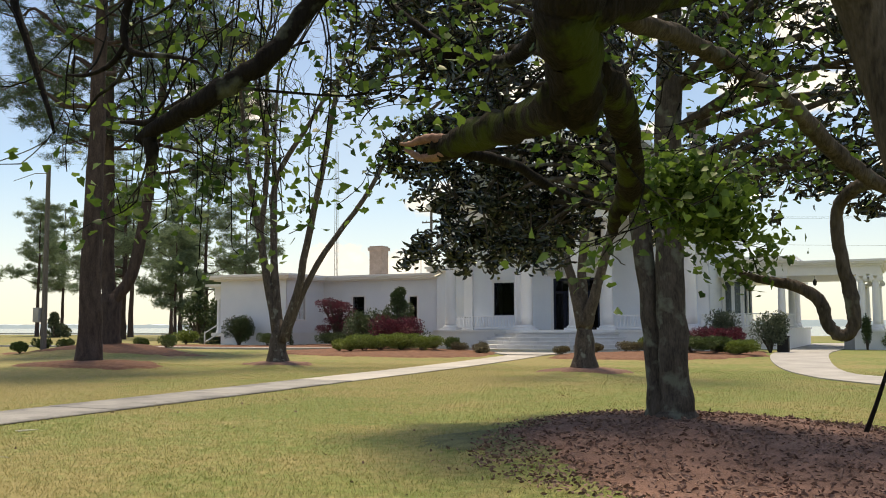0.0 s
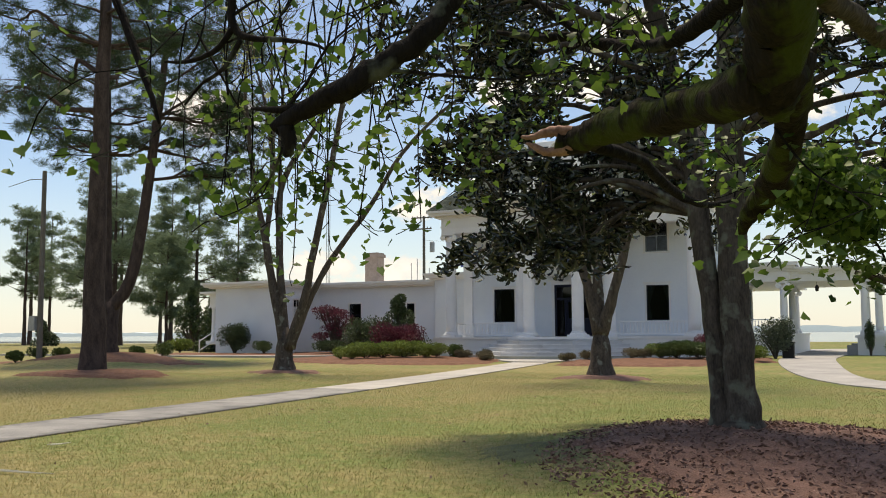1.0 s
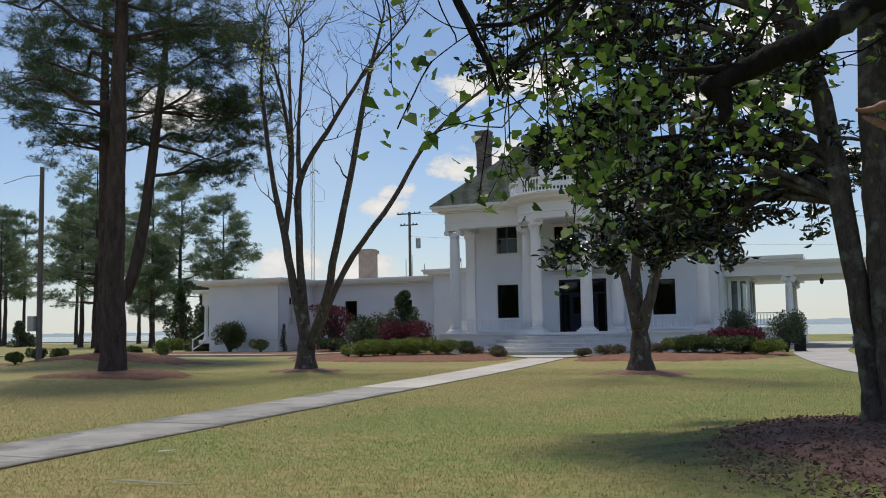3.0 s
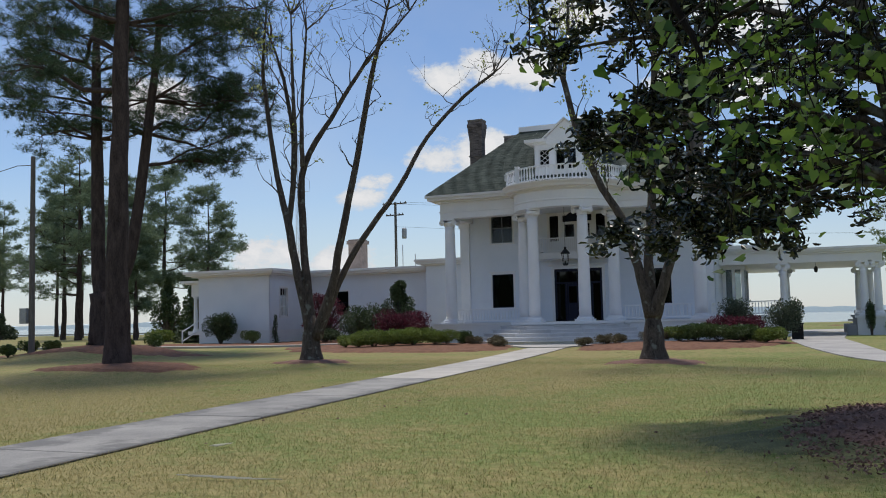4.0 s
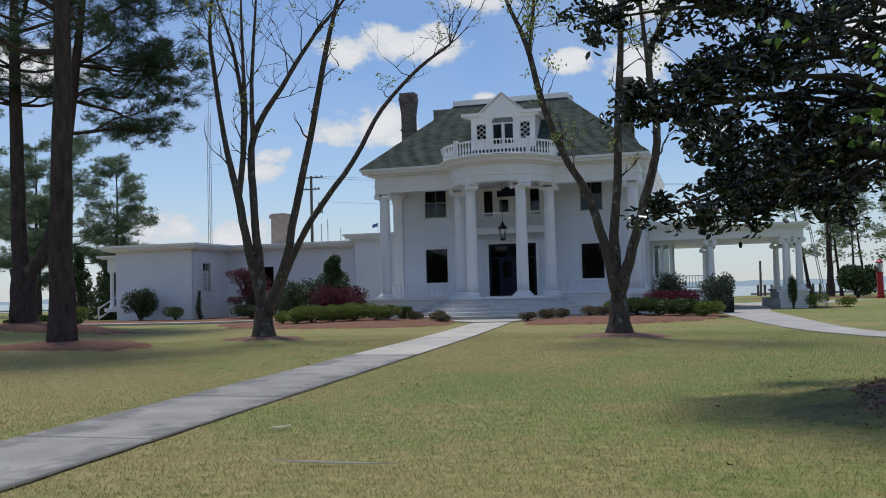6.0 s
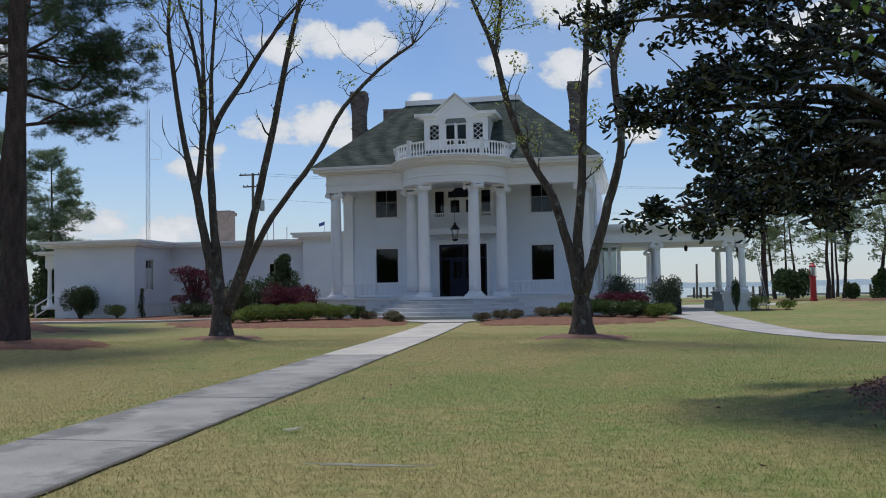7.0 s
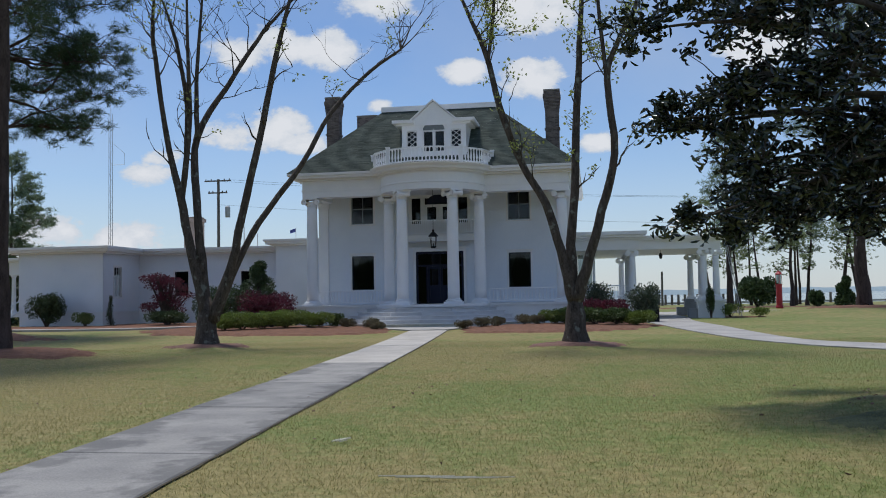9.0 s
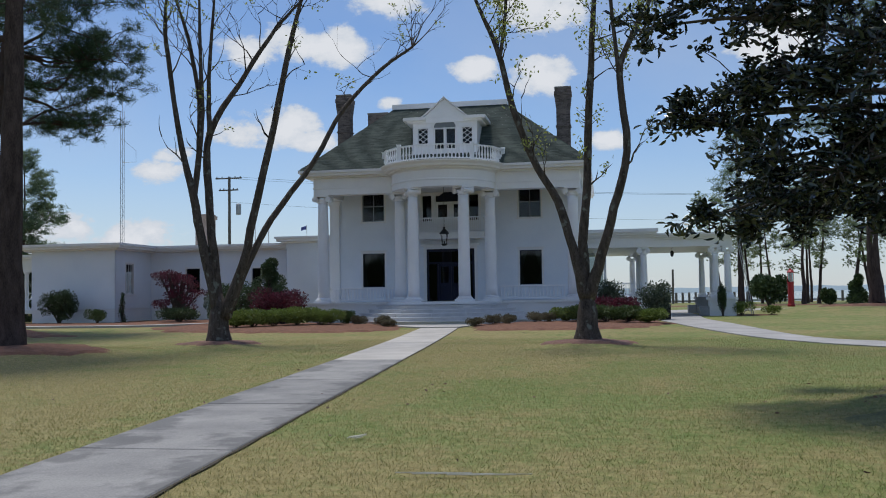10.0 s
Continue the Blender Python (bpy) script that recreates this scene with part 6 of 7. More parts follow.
    for lx, ly, lz, lr in lobes:
        c, r = min(stems, key=lambda s: (s[0][0] - Vector((lx, ly, s[0][0].z))).length)
        i = min(range(len(c)), key=lambda k: abs(c[k].z - max(2.9, lz - .2 - .12 * math.hypot(lx - x, ly - y))))
        p, e = c[i], Vector((lx, ly, lz))
        m1, m2 = p.lerp(e, .35) + Vector((rnd.gauss(0, .15), rnd.gauss(0, .15), .35)), p.lerp(e, .7) + Vector((rnd.gauss(0, .2), rnd.gauss(0, .2), .25))
        bough = Shape()
        limb(bough, [(*p, r[i] * .38), (*m1, .036), (*m2, .026), (*e, .012)], 6, .15, int(lz * 10))
        part("branch", bough, BARK_MAG, t, smooth=True)
        for k in range(int(20 * lr * (1 + .3 * lr)) + 4):
            d = Vector((rnd.gauss(0, 1), rnd.gauss(0, 1), rnd.gauss(0, .85))).normalized() * lr * rnd.uniform(.25, 1.05)
            q = e + d
            if q.z < 1.85:
                continue
            br.tube([e + d * .15, e + d * .6 + Vector((0, 0, .04)), q], [.012, .009, .006], 4)
            tips.append(q)
    tagged(part("twigwork", br, BARK_MAG, t, "fine twigs"), kind="stuff")
    rng = np.random.default_rng(62)
    P = np.array([tuple(p) for p in tips])
    n = 20
    c = np.repeat(P, n, 0) + rng.normal(size=(len(P) * n, 3)) * .06
    d = scatter_dirs(rng, len(c))
    d[:, 2] = d[:, 2] * .6 + .12
    part("crown", leaf_mesh("crown", MAGLEAF, c, d, .145, .056, 62, droop=.6), None, t)


magnolia()


def near_tree():
    """The mossy tree by the camera: its trunk leans over from beside the path and its limbs reach across."""
    t = thing("mossy_tree", -.6, 6.0, 0.0, "old mossy tree with contorted low limbs and fresh heart-shaped leaves", "tree")
    rnd = random.Random(71)
    tr = Shape()
    limb(tr, [(-.5, 6.0, -.3, .36), (-.58, 6.0, .25, .25), (-.67, 6.0, 1.04, .17), (-.76, 6.0, 1.66, .146), (-.90, 6.0, 2.24, .134), (-1.07, 6.0, 2.87, .117), (-1.20, 5.7, 3.14, .12), (-1.48, 5.3, 3.28, .126), (-1.76, 4.9, 3.12, .133), (-1.99, 4.75, 2.90, .15)], 14, .14, 71)
    part("trunk", tr, BARK_GREY, t, "grey scaly leaning trunk", smooth=True)
    starts = []

    def bough(mat, name, label, pts, n, rough, seed):
        s_ = Shape()
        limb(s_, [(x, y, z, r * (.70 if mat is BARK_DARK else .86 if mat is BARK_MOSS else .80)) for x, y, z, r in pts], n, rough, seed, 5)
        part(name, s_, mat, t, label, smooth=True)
        if mat is not DEADWOOD:
            starts.extend(Vector(p) for p in s_.v[::23] if p[2] > 2.2)
    moss, dark, torn, brown = "limb coated in dark green moss", "dark lichen-spotted limb", "torn end of bare reddish wood", "looping brown limb hanging low"
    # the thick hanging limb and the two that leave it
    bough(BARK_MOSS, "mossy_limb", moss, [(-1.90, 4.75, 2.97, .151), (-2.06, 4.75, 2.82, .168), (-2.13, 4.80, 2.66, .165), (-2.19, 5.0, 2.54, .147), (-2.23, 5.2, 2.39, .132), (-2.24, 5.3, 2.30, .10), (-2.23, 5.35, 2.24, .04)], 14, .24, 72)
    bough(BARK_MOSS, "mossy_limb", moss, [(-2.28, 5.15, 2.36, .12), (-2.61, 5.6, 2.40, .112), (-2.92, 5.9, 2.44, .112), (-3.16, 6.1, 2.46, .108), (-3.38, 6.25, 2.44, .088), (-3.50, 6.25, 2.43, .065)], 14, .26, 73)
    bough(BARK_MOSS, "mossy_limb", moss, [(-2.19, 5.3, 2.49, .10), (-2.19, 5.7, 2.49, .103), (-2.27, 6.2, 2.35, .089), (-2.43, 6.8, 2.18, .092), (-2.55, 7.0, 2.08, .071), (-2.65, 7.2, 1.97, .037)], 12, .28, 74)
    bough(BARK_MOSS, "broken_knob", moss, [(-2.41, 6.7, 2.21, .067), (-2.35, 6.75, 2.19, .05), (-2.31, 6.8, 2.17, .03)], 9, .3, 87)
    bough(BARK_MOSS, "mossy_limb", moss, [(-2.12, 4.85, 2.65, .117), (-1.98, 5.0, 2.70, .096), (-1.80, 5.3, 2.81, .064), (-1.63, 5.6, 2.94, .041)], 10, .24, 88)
    bough(DEADWOOD, "torn_wood", torn, [(-3.38, 6.24, 2.47, .048), (-3.48, 6.24, 2.50, .042), (-3.57, 6.24, 2.50, .034), (-3.66, 6.24, 2.48, .022), (-3.72, 6.24, 2.49, .01)], 8, .3, 75)
    bough(DEADWOOD, "torn_wood", torn, [(-3.40, 6.24, 2.41, .048), (-3.50, 6.24, 2.385, .04), (-3.58, 6.24, 2.39, .03), (-3.65, 6.24, 2.43, .02), (-3.69, 6.24, 2.45, .01)], 8, .3, 76)
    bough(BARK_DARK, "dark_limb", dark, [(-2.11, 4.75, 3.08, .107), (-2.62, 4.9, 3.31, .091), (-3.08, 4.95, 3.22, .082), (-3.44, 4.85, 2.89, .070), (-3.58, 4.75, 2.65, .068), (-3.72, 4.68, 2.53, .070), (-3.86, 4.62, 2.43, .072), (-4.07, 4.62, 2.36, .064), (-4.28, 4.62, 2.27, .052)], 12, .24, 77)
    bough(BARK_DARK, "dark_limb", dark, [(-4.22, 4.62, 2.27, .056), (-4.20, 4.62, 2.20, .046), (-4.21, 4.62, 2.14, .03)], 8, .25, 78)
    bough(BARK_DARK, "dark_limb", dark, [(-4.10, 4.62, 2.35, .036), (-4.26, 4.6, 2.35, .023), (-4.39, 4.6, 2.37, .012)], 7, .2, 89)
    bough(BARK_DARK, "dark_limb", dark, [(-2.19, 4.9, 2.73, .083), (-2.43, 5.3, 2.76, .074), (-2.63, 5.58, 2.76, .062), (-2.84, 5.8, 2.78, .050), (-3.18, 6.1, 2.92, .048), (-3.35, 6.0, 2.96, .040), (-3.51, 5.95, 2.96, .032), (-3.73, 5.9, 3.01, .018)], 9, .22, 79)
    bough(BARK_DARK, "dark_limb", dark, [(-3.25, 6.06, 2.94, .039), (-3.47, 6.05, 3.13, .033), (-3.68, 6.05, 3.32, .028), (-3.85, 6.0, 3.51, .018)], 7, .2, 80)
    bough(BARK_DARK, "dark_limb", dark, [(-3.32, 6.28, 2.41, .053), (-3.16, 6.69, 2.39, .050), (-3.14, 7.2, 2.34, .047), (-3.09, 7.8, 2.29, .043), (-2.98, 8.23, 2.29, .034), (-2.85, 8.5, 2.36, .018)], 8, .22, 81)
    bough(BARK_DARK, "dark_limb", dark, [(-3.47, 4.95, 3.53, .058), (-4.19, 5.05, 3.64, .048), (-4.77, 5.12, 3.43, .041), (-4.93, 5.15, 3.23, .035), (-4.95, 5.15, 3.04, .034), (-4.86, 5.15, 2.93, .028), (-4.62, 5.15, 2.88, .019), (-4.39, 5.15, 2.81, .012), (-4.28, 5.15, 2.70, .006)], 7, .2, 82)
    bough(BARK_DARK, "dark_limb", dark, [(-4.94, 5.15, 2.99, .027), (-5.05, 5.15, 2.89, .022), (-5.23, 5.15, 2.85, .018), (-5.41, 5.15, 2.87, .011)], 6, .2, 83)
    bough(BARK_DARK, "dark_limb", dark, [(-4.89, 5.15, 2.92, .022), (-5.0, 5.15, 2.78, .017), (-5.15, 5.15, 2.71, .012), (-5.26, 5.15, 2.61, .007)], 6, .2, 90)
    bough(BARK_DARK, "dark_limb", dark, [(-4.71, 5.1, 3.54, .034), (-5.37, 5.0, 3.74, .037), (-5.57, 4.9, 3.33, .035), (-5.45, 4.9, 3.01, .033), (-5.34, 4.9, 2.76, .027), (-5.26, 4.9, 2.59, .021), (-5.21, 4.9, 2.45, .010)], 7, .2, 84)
    bough(BARK_GREY, "looping_limb", brown, [(-2.10, 5.1, 2.78, .075), (-2.03, 5.5, 2.78, .062), (-1.96, 5.9, 2.84, .062), (-1.88, 6.2, 2.84, .062), (-1.75, 6.46, 2.79, .063), (-1.61, 6.8, 2.73, .066), (-1.46, 7.1, 2.61, .070), (-1.30, 7.4, 2.44, .070), (-1.12, 7.6, 2.28, .062), (-.87, 7.8, 2.17, .051), (-.62, 7.9, 2.14, .028)], 10, .22, 85)
    bough(BARK_GREY, "looping_limb", brown, [(-1.06, 7.65, 2.26, .055), (-1.23, 7.8, 2.22, .055), (-1.32, 7.87, 2.07, .052), (-1.30, 7.87, 1.81, .056), (-1.25, 7.87, 1.52, .058), (-1.24, 7.87, 1.35, .055), (-1.31, 7.87, 1.28, .05), (-1.39, 7.87, 1.35, .052), (-1.45, 7.87, 1.52, .055), (-1.60, 7.87, 1.62, .048), (-1.83, 7.87, 1.67, .033), (-2.03, 7.87, 1.74, .016)], 10, .22, 86)
    bough(BARK_DARK, "leafy_branch", "thin branch under fresh leaves", [(-2.42, 6.85, 2.20, .03), (-2.32, 7.3, 2.20, .022), (-2.12, 7.6, 2.13, .016), (-1.90, 7.78, 1.92, .012), (-1.82, 7.8, 1.71, .006)], 6, .2, 91)
    # twigs and leaves
    tw, tips = Shape(), []
    rnd.shuffle(starts)
    for p in starts[:34]:
        twigs(tw, p, Vector((rnd.gauss(-.1, .7), rnd.gauss(.2, .6), rnd.gauss(.35, .6))), rnd.uniform(.5, 1.1), .009, rnd, tips, 2)
    for _ in range(42):
        p = Vector((rnd.uniform(-6.0, .2), rnd.uniform(4.8, 8.2), rnd.uniform(2.9, 4.1)))
        if p.x < -4.6 and (rnd.random() < .7 or p.y > 6):
            continue
        if p.x > -1.6 and rnd.random() < .6:
            continue
        if -3.6 < p.x < -1.6 and p.z < 3.3:
            continue
        twigs(tw, p, Vector((rnd.gauss(0, .5), rnd.gauss(0, .5), rnd.gauss(-.55, .35))), rnd.uniform(.6, 1.3), .009, rnd, tips, 2)
    # sprays hanging from a high bough over the lawn
    bough(BARK_DARK, "dark_limb", dark, [(-3.47, 4.95, 3.53, .05), (-4.4, 5.4, 3.7, .045), (-5.3, 5.8, 3.85, .035), (-6.3, 6.1, 3.9, .02)], 7, .2, 92)
    hang = [(-5.24, 2.85), (-5.28, 2.55), (-5.3, 2.3), (-5.48, 2.1), (-5.26, 2.05), (-5.11, 1.95), (-5.01, 1.84), (-4.83, 2.18), (-4.7, 2.0), (-4.8, 1.86), (-4.57, 1.88), (-4.43, 2.05), (-4.31, 1.9), (-4.24, 2.25),
            (-5.75, 2.02), (-5.25, 1.67), (-4.93, 2.04), (-6.3, 2.78), (-4.0, 2.1), (-4.1, 2.4), (-3.9, 2.6)]
    for hx, hz in hang:
        y0 = 5.9 + rnd.gauss(0, .25)
        pts = [(hx + rnd.gauss(0, .25), y0 + rnd.gauss(0, .15), 3.75, .007)]
        for q in (.35, .65, 1):
            pts.append((hx + rnd.gauss(0, .09 * (1.2 - q)), y0 + rnd.gauss(0, .05), 3.75 + (hz + .12 - 3.75) * q, .0065 - .003 * q))
        cc, _ = limb(tw, pts, 4, 0, 1, 4)
        for b in cc[-4:]:
            twigs(tw, b, Vector((rnd.gauss(0, .8), rnd.gauss(0, .7), rnd.gauss(-.3, .4))), rnd.uniform(.08, .2), .004, rnd, tips, 0)
    for _ in range(18):   # leaves over the looping limb
        p = Vector((rnd.uniform(-2.5, -1.0), rnd.uniform(6.2, 8.4), rnd.uniform(2.75, 3.5)))
        twigs(tw, p, Vector((rnd.gauss(0, .5), rnd.gauss(0, .5), rnd.gauss(-.3, .4))), rnd.uniform(.5, .9), .008, rnd, tips, 2)
    for _ in range(46):   # dense spray along the thin low branch
        q = rnd.random()
        p = Vector((-2.36 + .52 * q + rnd.gauss(0, .05), 7.2 + .6 * q + rnd.gauss(0, .1), 2.22 - .42 * q * q + rnd.gauss(0, .04)))
        twigs(tw, p, Vector((rnd.gauss(.2, .6), rnd.gauss(0, .5), rnd.gauss(-.1, .3))), rnd.uniform(.09, .19), .005, rnd, tips, 2)
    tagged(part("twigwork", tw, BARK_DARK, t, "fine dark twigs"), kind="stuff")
    rng = np.random.default_rng(72)
    P = np.array([tuple(p) for p in tips if p.z > 1.55])
    n = 5
    c = np.repeat(P, n, 0) + rng.normal(size=(len(P) * n, 3)) * .085
    d = scatter_dirs(rng, len(c))
    d[:, 2] = d[:, 2] * .6 - .35
    part("foliage", leaf_mesh("foliage", FRESH, c, d, .066, .052, 72, "heart"), None, t)


near_tree()


# ---- shrubs ----
def shrub(name, x, y, rx, ry, h, mat, label, category, seed, leaf=.07, width=.035, count=1400, stem=0.0, dense=1.7, group="", lumps=7, cone=False, z=None, flat=1.0):
    """Leaves on lumpy clusters over short stems."""
    rng = np.random.default_rng(seed)
    rnd = random.Random(seed)
    count, leaf, width = int(count * dense), leaf * 1.35, width * 1.6
    z0 = ground_z(x, y) + .03 if z is None else z
    t = thing(name, x, y, z0, label, category, group)
    st = Shape()
    cl = []
    for k in range(lumps):
        a, q = rnd.uniform(0, 6.28), math.sqrt(rnd.random()) * .72
        if cone:
            zz = (k + .5) / lumps
            q *= (1 - zz) * 1.25
            cl.append((q * math.cos(a) * rx, q * math.sin(a) * ry, stem + zz * (h - stem), (1.05 - .75 * zz) * .62))
        else:
            cl.append((q * math.cos(a) * rx, q * math.sin(a) * ry, stem + (h - stem) * rnd.uniform(.45, .68) if flat == 1 else stem + (h - stem) * rnd.uniform(.1, .92), rnd.uniform(.48, .62) * (1 if flat == 1 else .7)))
    for cx, cy, cz, _ in cl:
        st.tube([(x, y, z0 - .05), (x + cx * .4, y + cy * .4, z0 + cz * .5), (x + cx, y + cy, z0 + cz)], [.03 * h, .022 * h, .01 * h], 5)
    part("stems", st, BARK_GREY, t)
    k = rng.integers(0, len(cl), count)
    C = np.array(cl)[k]
    d = scatter_dirs(rng, count)
    rad = (rng.random(count) ** .35)[:, None] * C[:, 3:4]
    hh = (h - stem) * (.40 if cone else .62) * flat
    p = np.stack([x + C[:, 0] + d[:, 0] * rad[:, 0] * rx * .8, y + C[:, 1] + d[:, 1] * rad[:, 0] * ry * .8, z0 + C[:, 2] + d[:, 2] * rad[:, 0] * hh], 1)
    p[:, 2] = np.maximum(p[:, 2], z0 + .02)
    w = d + rng.normal(size=d.shape) * .6
    w[:, 2] += .2
    part("foliage", leaf_mesh("foliage", mat, p, w, leaf, width, seed), None, t)
    return t


def plants():
    for i, (x, y, rx, h) in enumerate([(-24.9, 39.4, .85, .74), (-24.0, 39.2, .95, .82), (-23.0, 39.1, .95, .80), (-22.0, 39.2, .95, .82), (-21.0, 39.4, .85, .72)]):
        shrub("hedge_shrub", x, y, rx * 1.22, .85, h, HEDGE, "low rounded yellow-green hedge shrub", "shrub", 200 + i, .05, .028, 3400, group="low hedge before the porch", lumps=9)
    shrub("golden_shrub", -25.8, 39.9, .42, .4, .62, HEDGE, "small golden-green shrub at the hedge's end", "shrub", 209, .05, .03, 900)
    for i, (x, y, rx, h) in enumerate([(-10.3, 40.0, .62, .62), (-9.5, 39.7, .75, .72), (-8.6, 39.6, .8, .75), (-7.7, 39.8, .75, .72), (-6.9, 40.2, .65, .64)]):
        shrub("hedge_shrub", x, y, rx * 1.25, .85, h, HEDGE if i in (0, 4) else SHRUBGREEN, "low rounded green hedge shrub", "shrub", 215 + i, .05, .028, 3400, group="low hedge before the porch", lumps=9)
    shrub("round_shrub", -20.3, 41.4, .42, .42, .62, SHRUBGREEN, "clipped round green shrub", "shrub", 230, .05, .03, 1500)
    for i, (x, y, r, h) in enumerate([(-20.75, 40.2, .36, .42), (-19.5, 40.4, .40, .44), (-18.35, 40.3, .42, .48), (-17.9, 39.2, .36, .36), (-14.1, 39.3, .38, .38), (-13.45, 40.3, .42, .44), (-12.7, 39.8, .40, .42), (-11.65, 40.6, .42, .46), (-11.0, 40.2, .38, .44)]):
        shrub("azalea", x, y, r, r, h, OLIVE, "low mounded shrub with brownish olive leaves", "shrub", 240 + i, .04, .02, 1300, group="small shrubs along the porch")
    # red maples and the shrubs beside them
    shrub("japanese_maple", -23.7, 42.2, 1.5, 1.0, 1.75, REDLEAF, "low spreading burgundy laceleaf maple", "maple", 260, .08, .03, 4200, stem=.15, lumps=12)
    shrub("japanese_maple", -34.1, 52.6, 1.9, 1.2, 3.1, REDLEAF, "upright burgundy maple with open branches", "maple", 261, .09, .035, 3000, stem=.5, lumps=30, flat=.34)
    shrub("japanese_maple", -8.3, 43.4, 1.2, .9, 1.1, REDLEAF, "low spreading burgundy laceleaf maple", "maple", 262, .08, .03, 3800, stem=.1, lumps=12)
    shrub("conifer", -25.5, 45.4, 1.9, 1.5, 3.2, SHRUB, "dark green cone-shaped evergreen", "conifer", 270, .09, .04, 4200, lumps=14, cone=True)
    shrub("evergreen_shrub", -27.0, 45.0, 1.3, 1.1, 2.2, SHRUB, "loose dark evergreen shrub", "shrub", 271, .08, .04, 2600, lumps=10)
    shrub("evergreen_shrub", -28.4, 46.0, .95, .9, 1.8, GREYLEAF, "loose grey-green evergreen shrub", "shrub", 272, .08, .04, 1900, lumps=9)
    shrub("evergreen_shrub", -33.0, 50.5, 1.5, .8, .85, SHRUB, "low dark evergreen shrub beneath the maple", "shrub", 273, .08, .04, 2200)
    shrub("camellia", -41.0, 51.0, 1.15, .8, 2.0, SHRUB, "upright dark green camellia bush by the wing wall", "shrub", 274, .09, .045, 3000, lumps=12)
    shrub("box_ball", -38.0, 50.2, .72, .65, .85, SHRUBGREEN, "clipped round box shrub", "shrub", 275, .05, .03, 1800)
    shrub("box_ball", -30.6, 50.2, .8, .7, .8, SHRUB, "clipped round box shrub", "shrub", 276, .05, .03, 1500)
    shrub("slender_conifer", -37.2, 51.6, .30, .3, 1.75, SHRUB, "thin upright young conifer", "conifer", 277, .07, .03, 500, lumps=9, cone=True)
    shrub("flowering_shrub", -8.4, 46.2, .9, .8, 1.95, GREYLEAF, "loose grey-green shrub with pale flecks", "shrub", 280, .075, .035, 2200, lumps=10)
    shrub("flowering_shrub", -6.35, 46.0, .85, .8, 1.9, GREYLEAF, "loose grey-green shrub with pale flecks", "shrub", 281, .075, .035, 2600, lumps=12)
    shrub("pier_shrub", -1.3, 52.8, .7, .6, .75, HEDGE, "small green shrub beside the pier", "shrub", 282, .06, .03, 1100)
    shrub("pier_shrub", .3, 53.2, .6, .5, .5, HEDGE, "small green shrub beside the pier", "shrub", 283, .06, .03, 800)
    shrub("columnar_yew", -2.45, 51.7, .21, .2, 1.75, SHRUB, "very slim dark columnar evergreen before the pier", "conifer", 284, .06, .03, 1500, lumps=14)
    # ball shrubs on the left lawn
    for i, (x, y, r) in enumerate([(-37.9, 31.2, .42), (-38.6, 33.0, .42), (-39.2, 34.9, .45), (-39.0, 37.6, .42), (-39.9, 40.9, .48), (-38.7, 41.6, .62)]):
        shrub("box_ball", x, y, r, r, r * 1.35, SHRUBGREEN, "clipped round box shrub on the lawn", "shrub", 290 + i, .06, .035, 1100, group="clipped balls on the lawn")
    shrub("conifer", -47.5, 57.0, 1.7, 1.6, 4.4, SHRUB, "broad dark evergreen behind the wing", "conifer", 300, .14, .07, 3600, lumps=16, cone=True)
    shrub("conifer", -52.5, 60.0, 1.6, 1.5, 4.8, SHRUB, "broad dark evergreen behind the wing", "conifer", 301, .14, .07, 3200, lumps=16, cone=True)
    shrub("back_shrub", -48.5, 54.2, 1.2, .9, 1.0, HEDGE, "low green shrub by the end porch", "shrub", 302, .09, .045, 1200)
    shrub("back_shrub", 5.3, 84, 1.5, 1.4, 2.6, SHRUB, "large dark evergreen by the water", "shrub", 303, .2, .1, 3200, lumps=12)
    shrub("back_shrub", 9.4, 80, .7, .7, 1.3, SHRUB, "dark evergreen by the water", "shrub", 304, .16, .08, 1800)
    shrub("back_shrub", 11.6, 80, 1.35, 1.3, 2.4, SHRUB, "dark rounded evergreen by the water", "shrub", 305, .16, .08, 2200, cone=True)
    shrub("back_shrub", -97, 84, 2, 2, 3.0, GREYLEAF, "pale hazy shrub on the far lawn", "shrub", 306, .25, .12, 1200, cone=True)


SHRUBGREEN = material("mid_green_shrub_leaves", (0.030, 0.060, 0.014), (0.11, 0.16, 0.045), 0.5, 1.8, 14, 0, per_island=0.5, translucent=0.15)
plants()


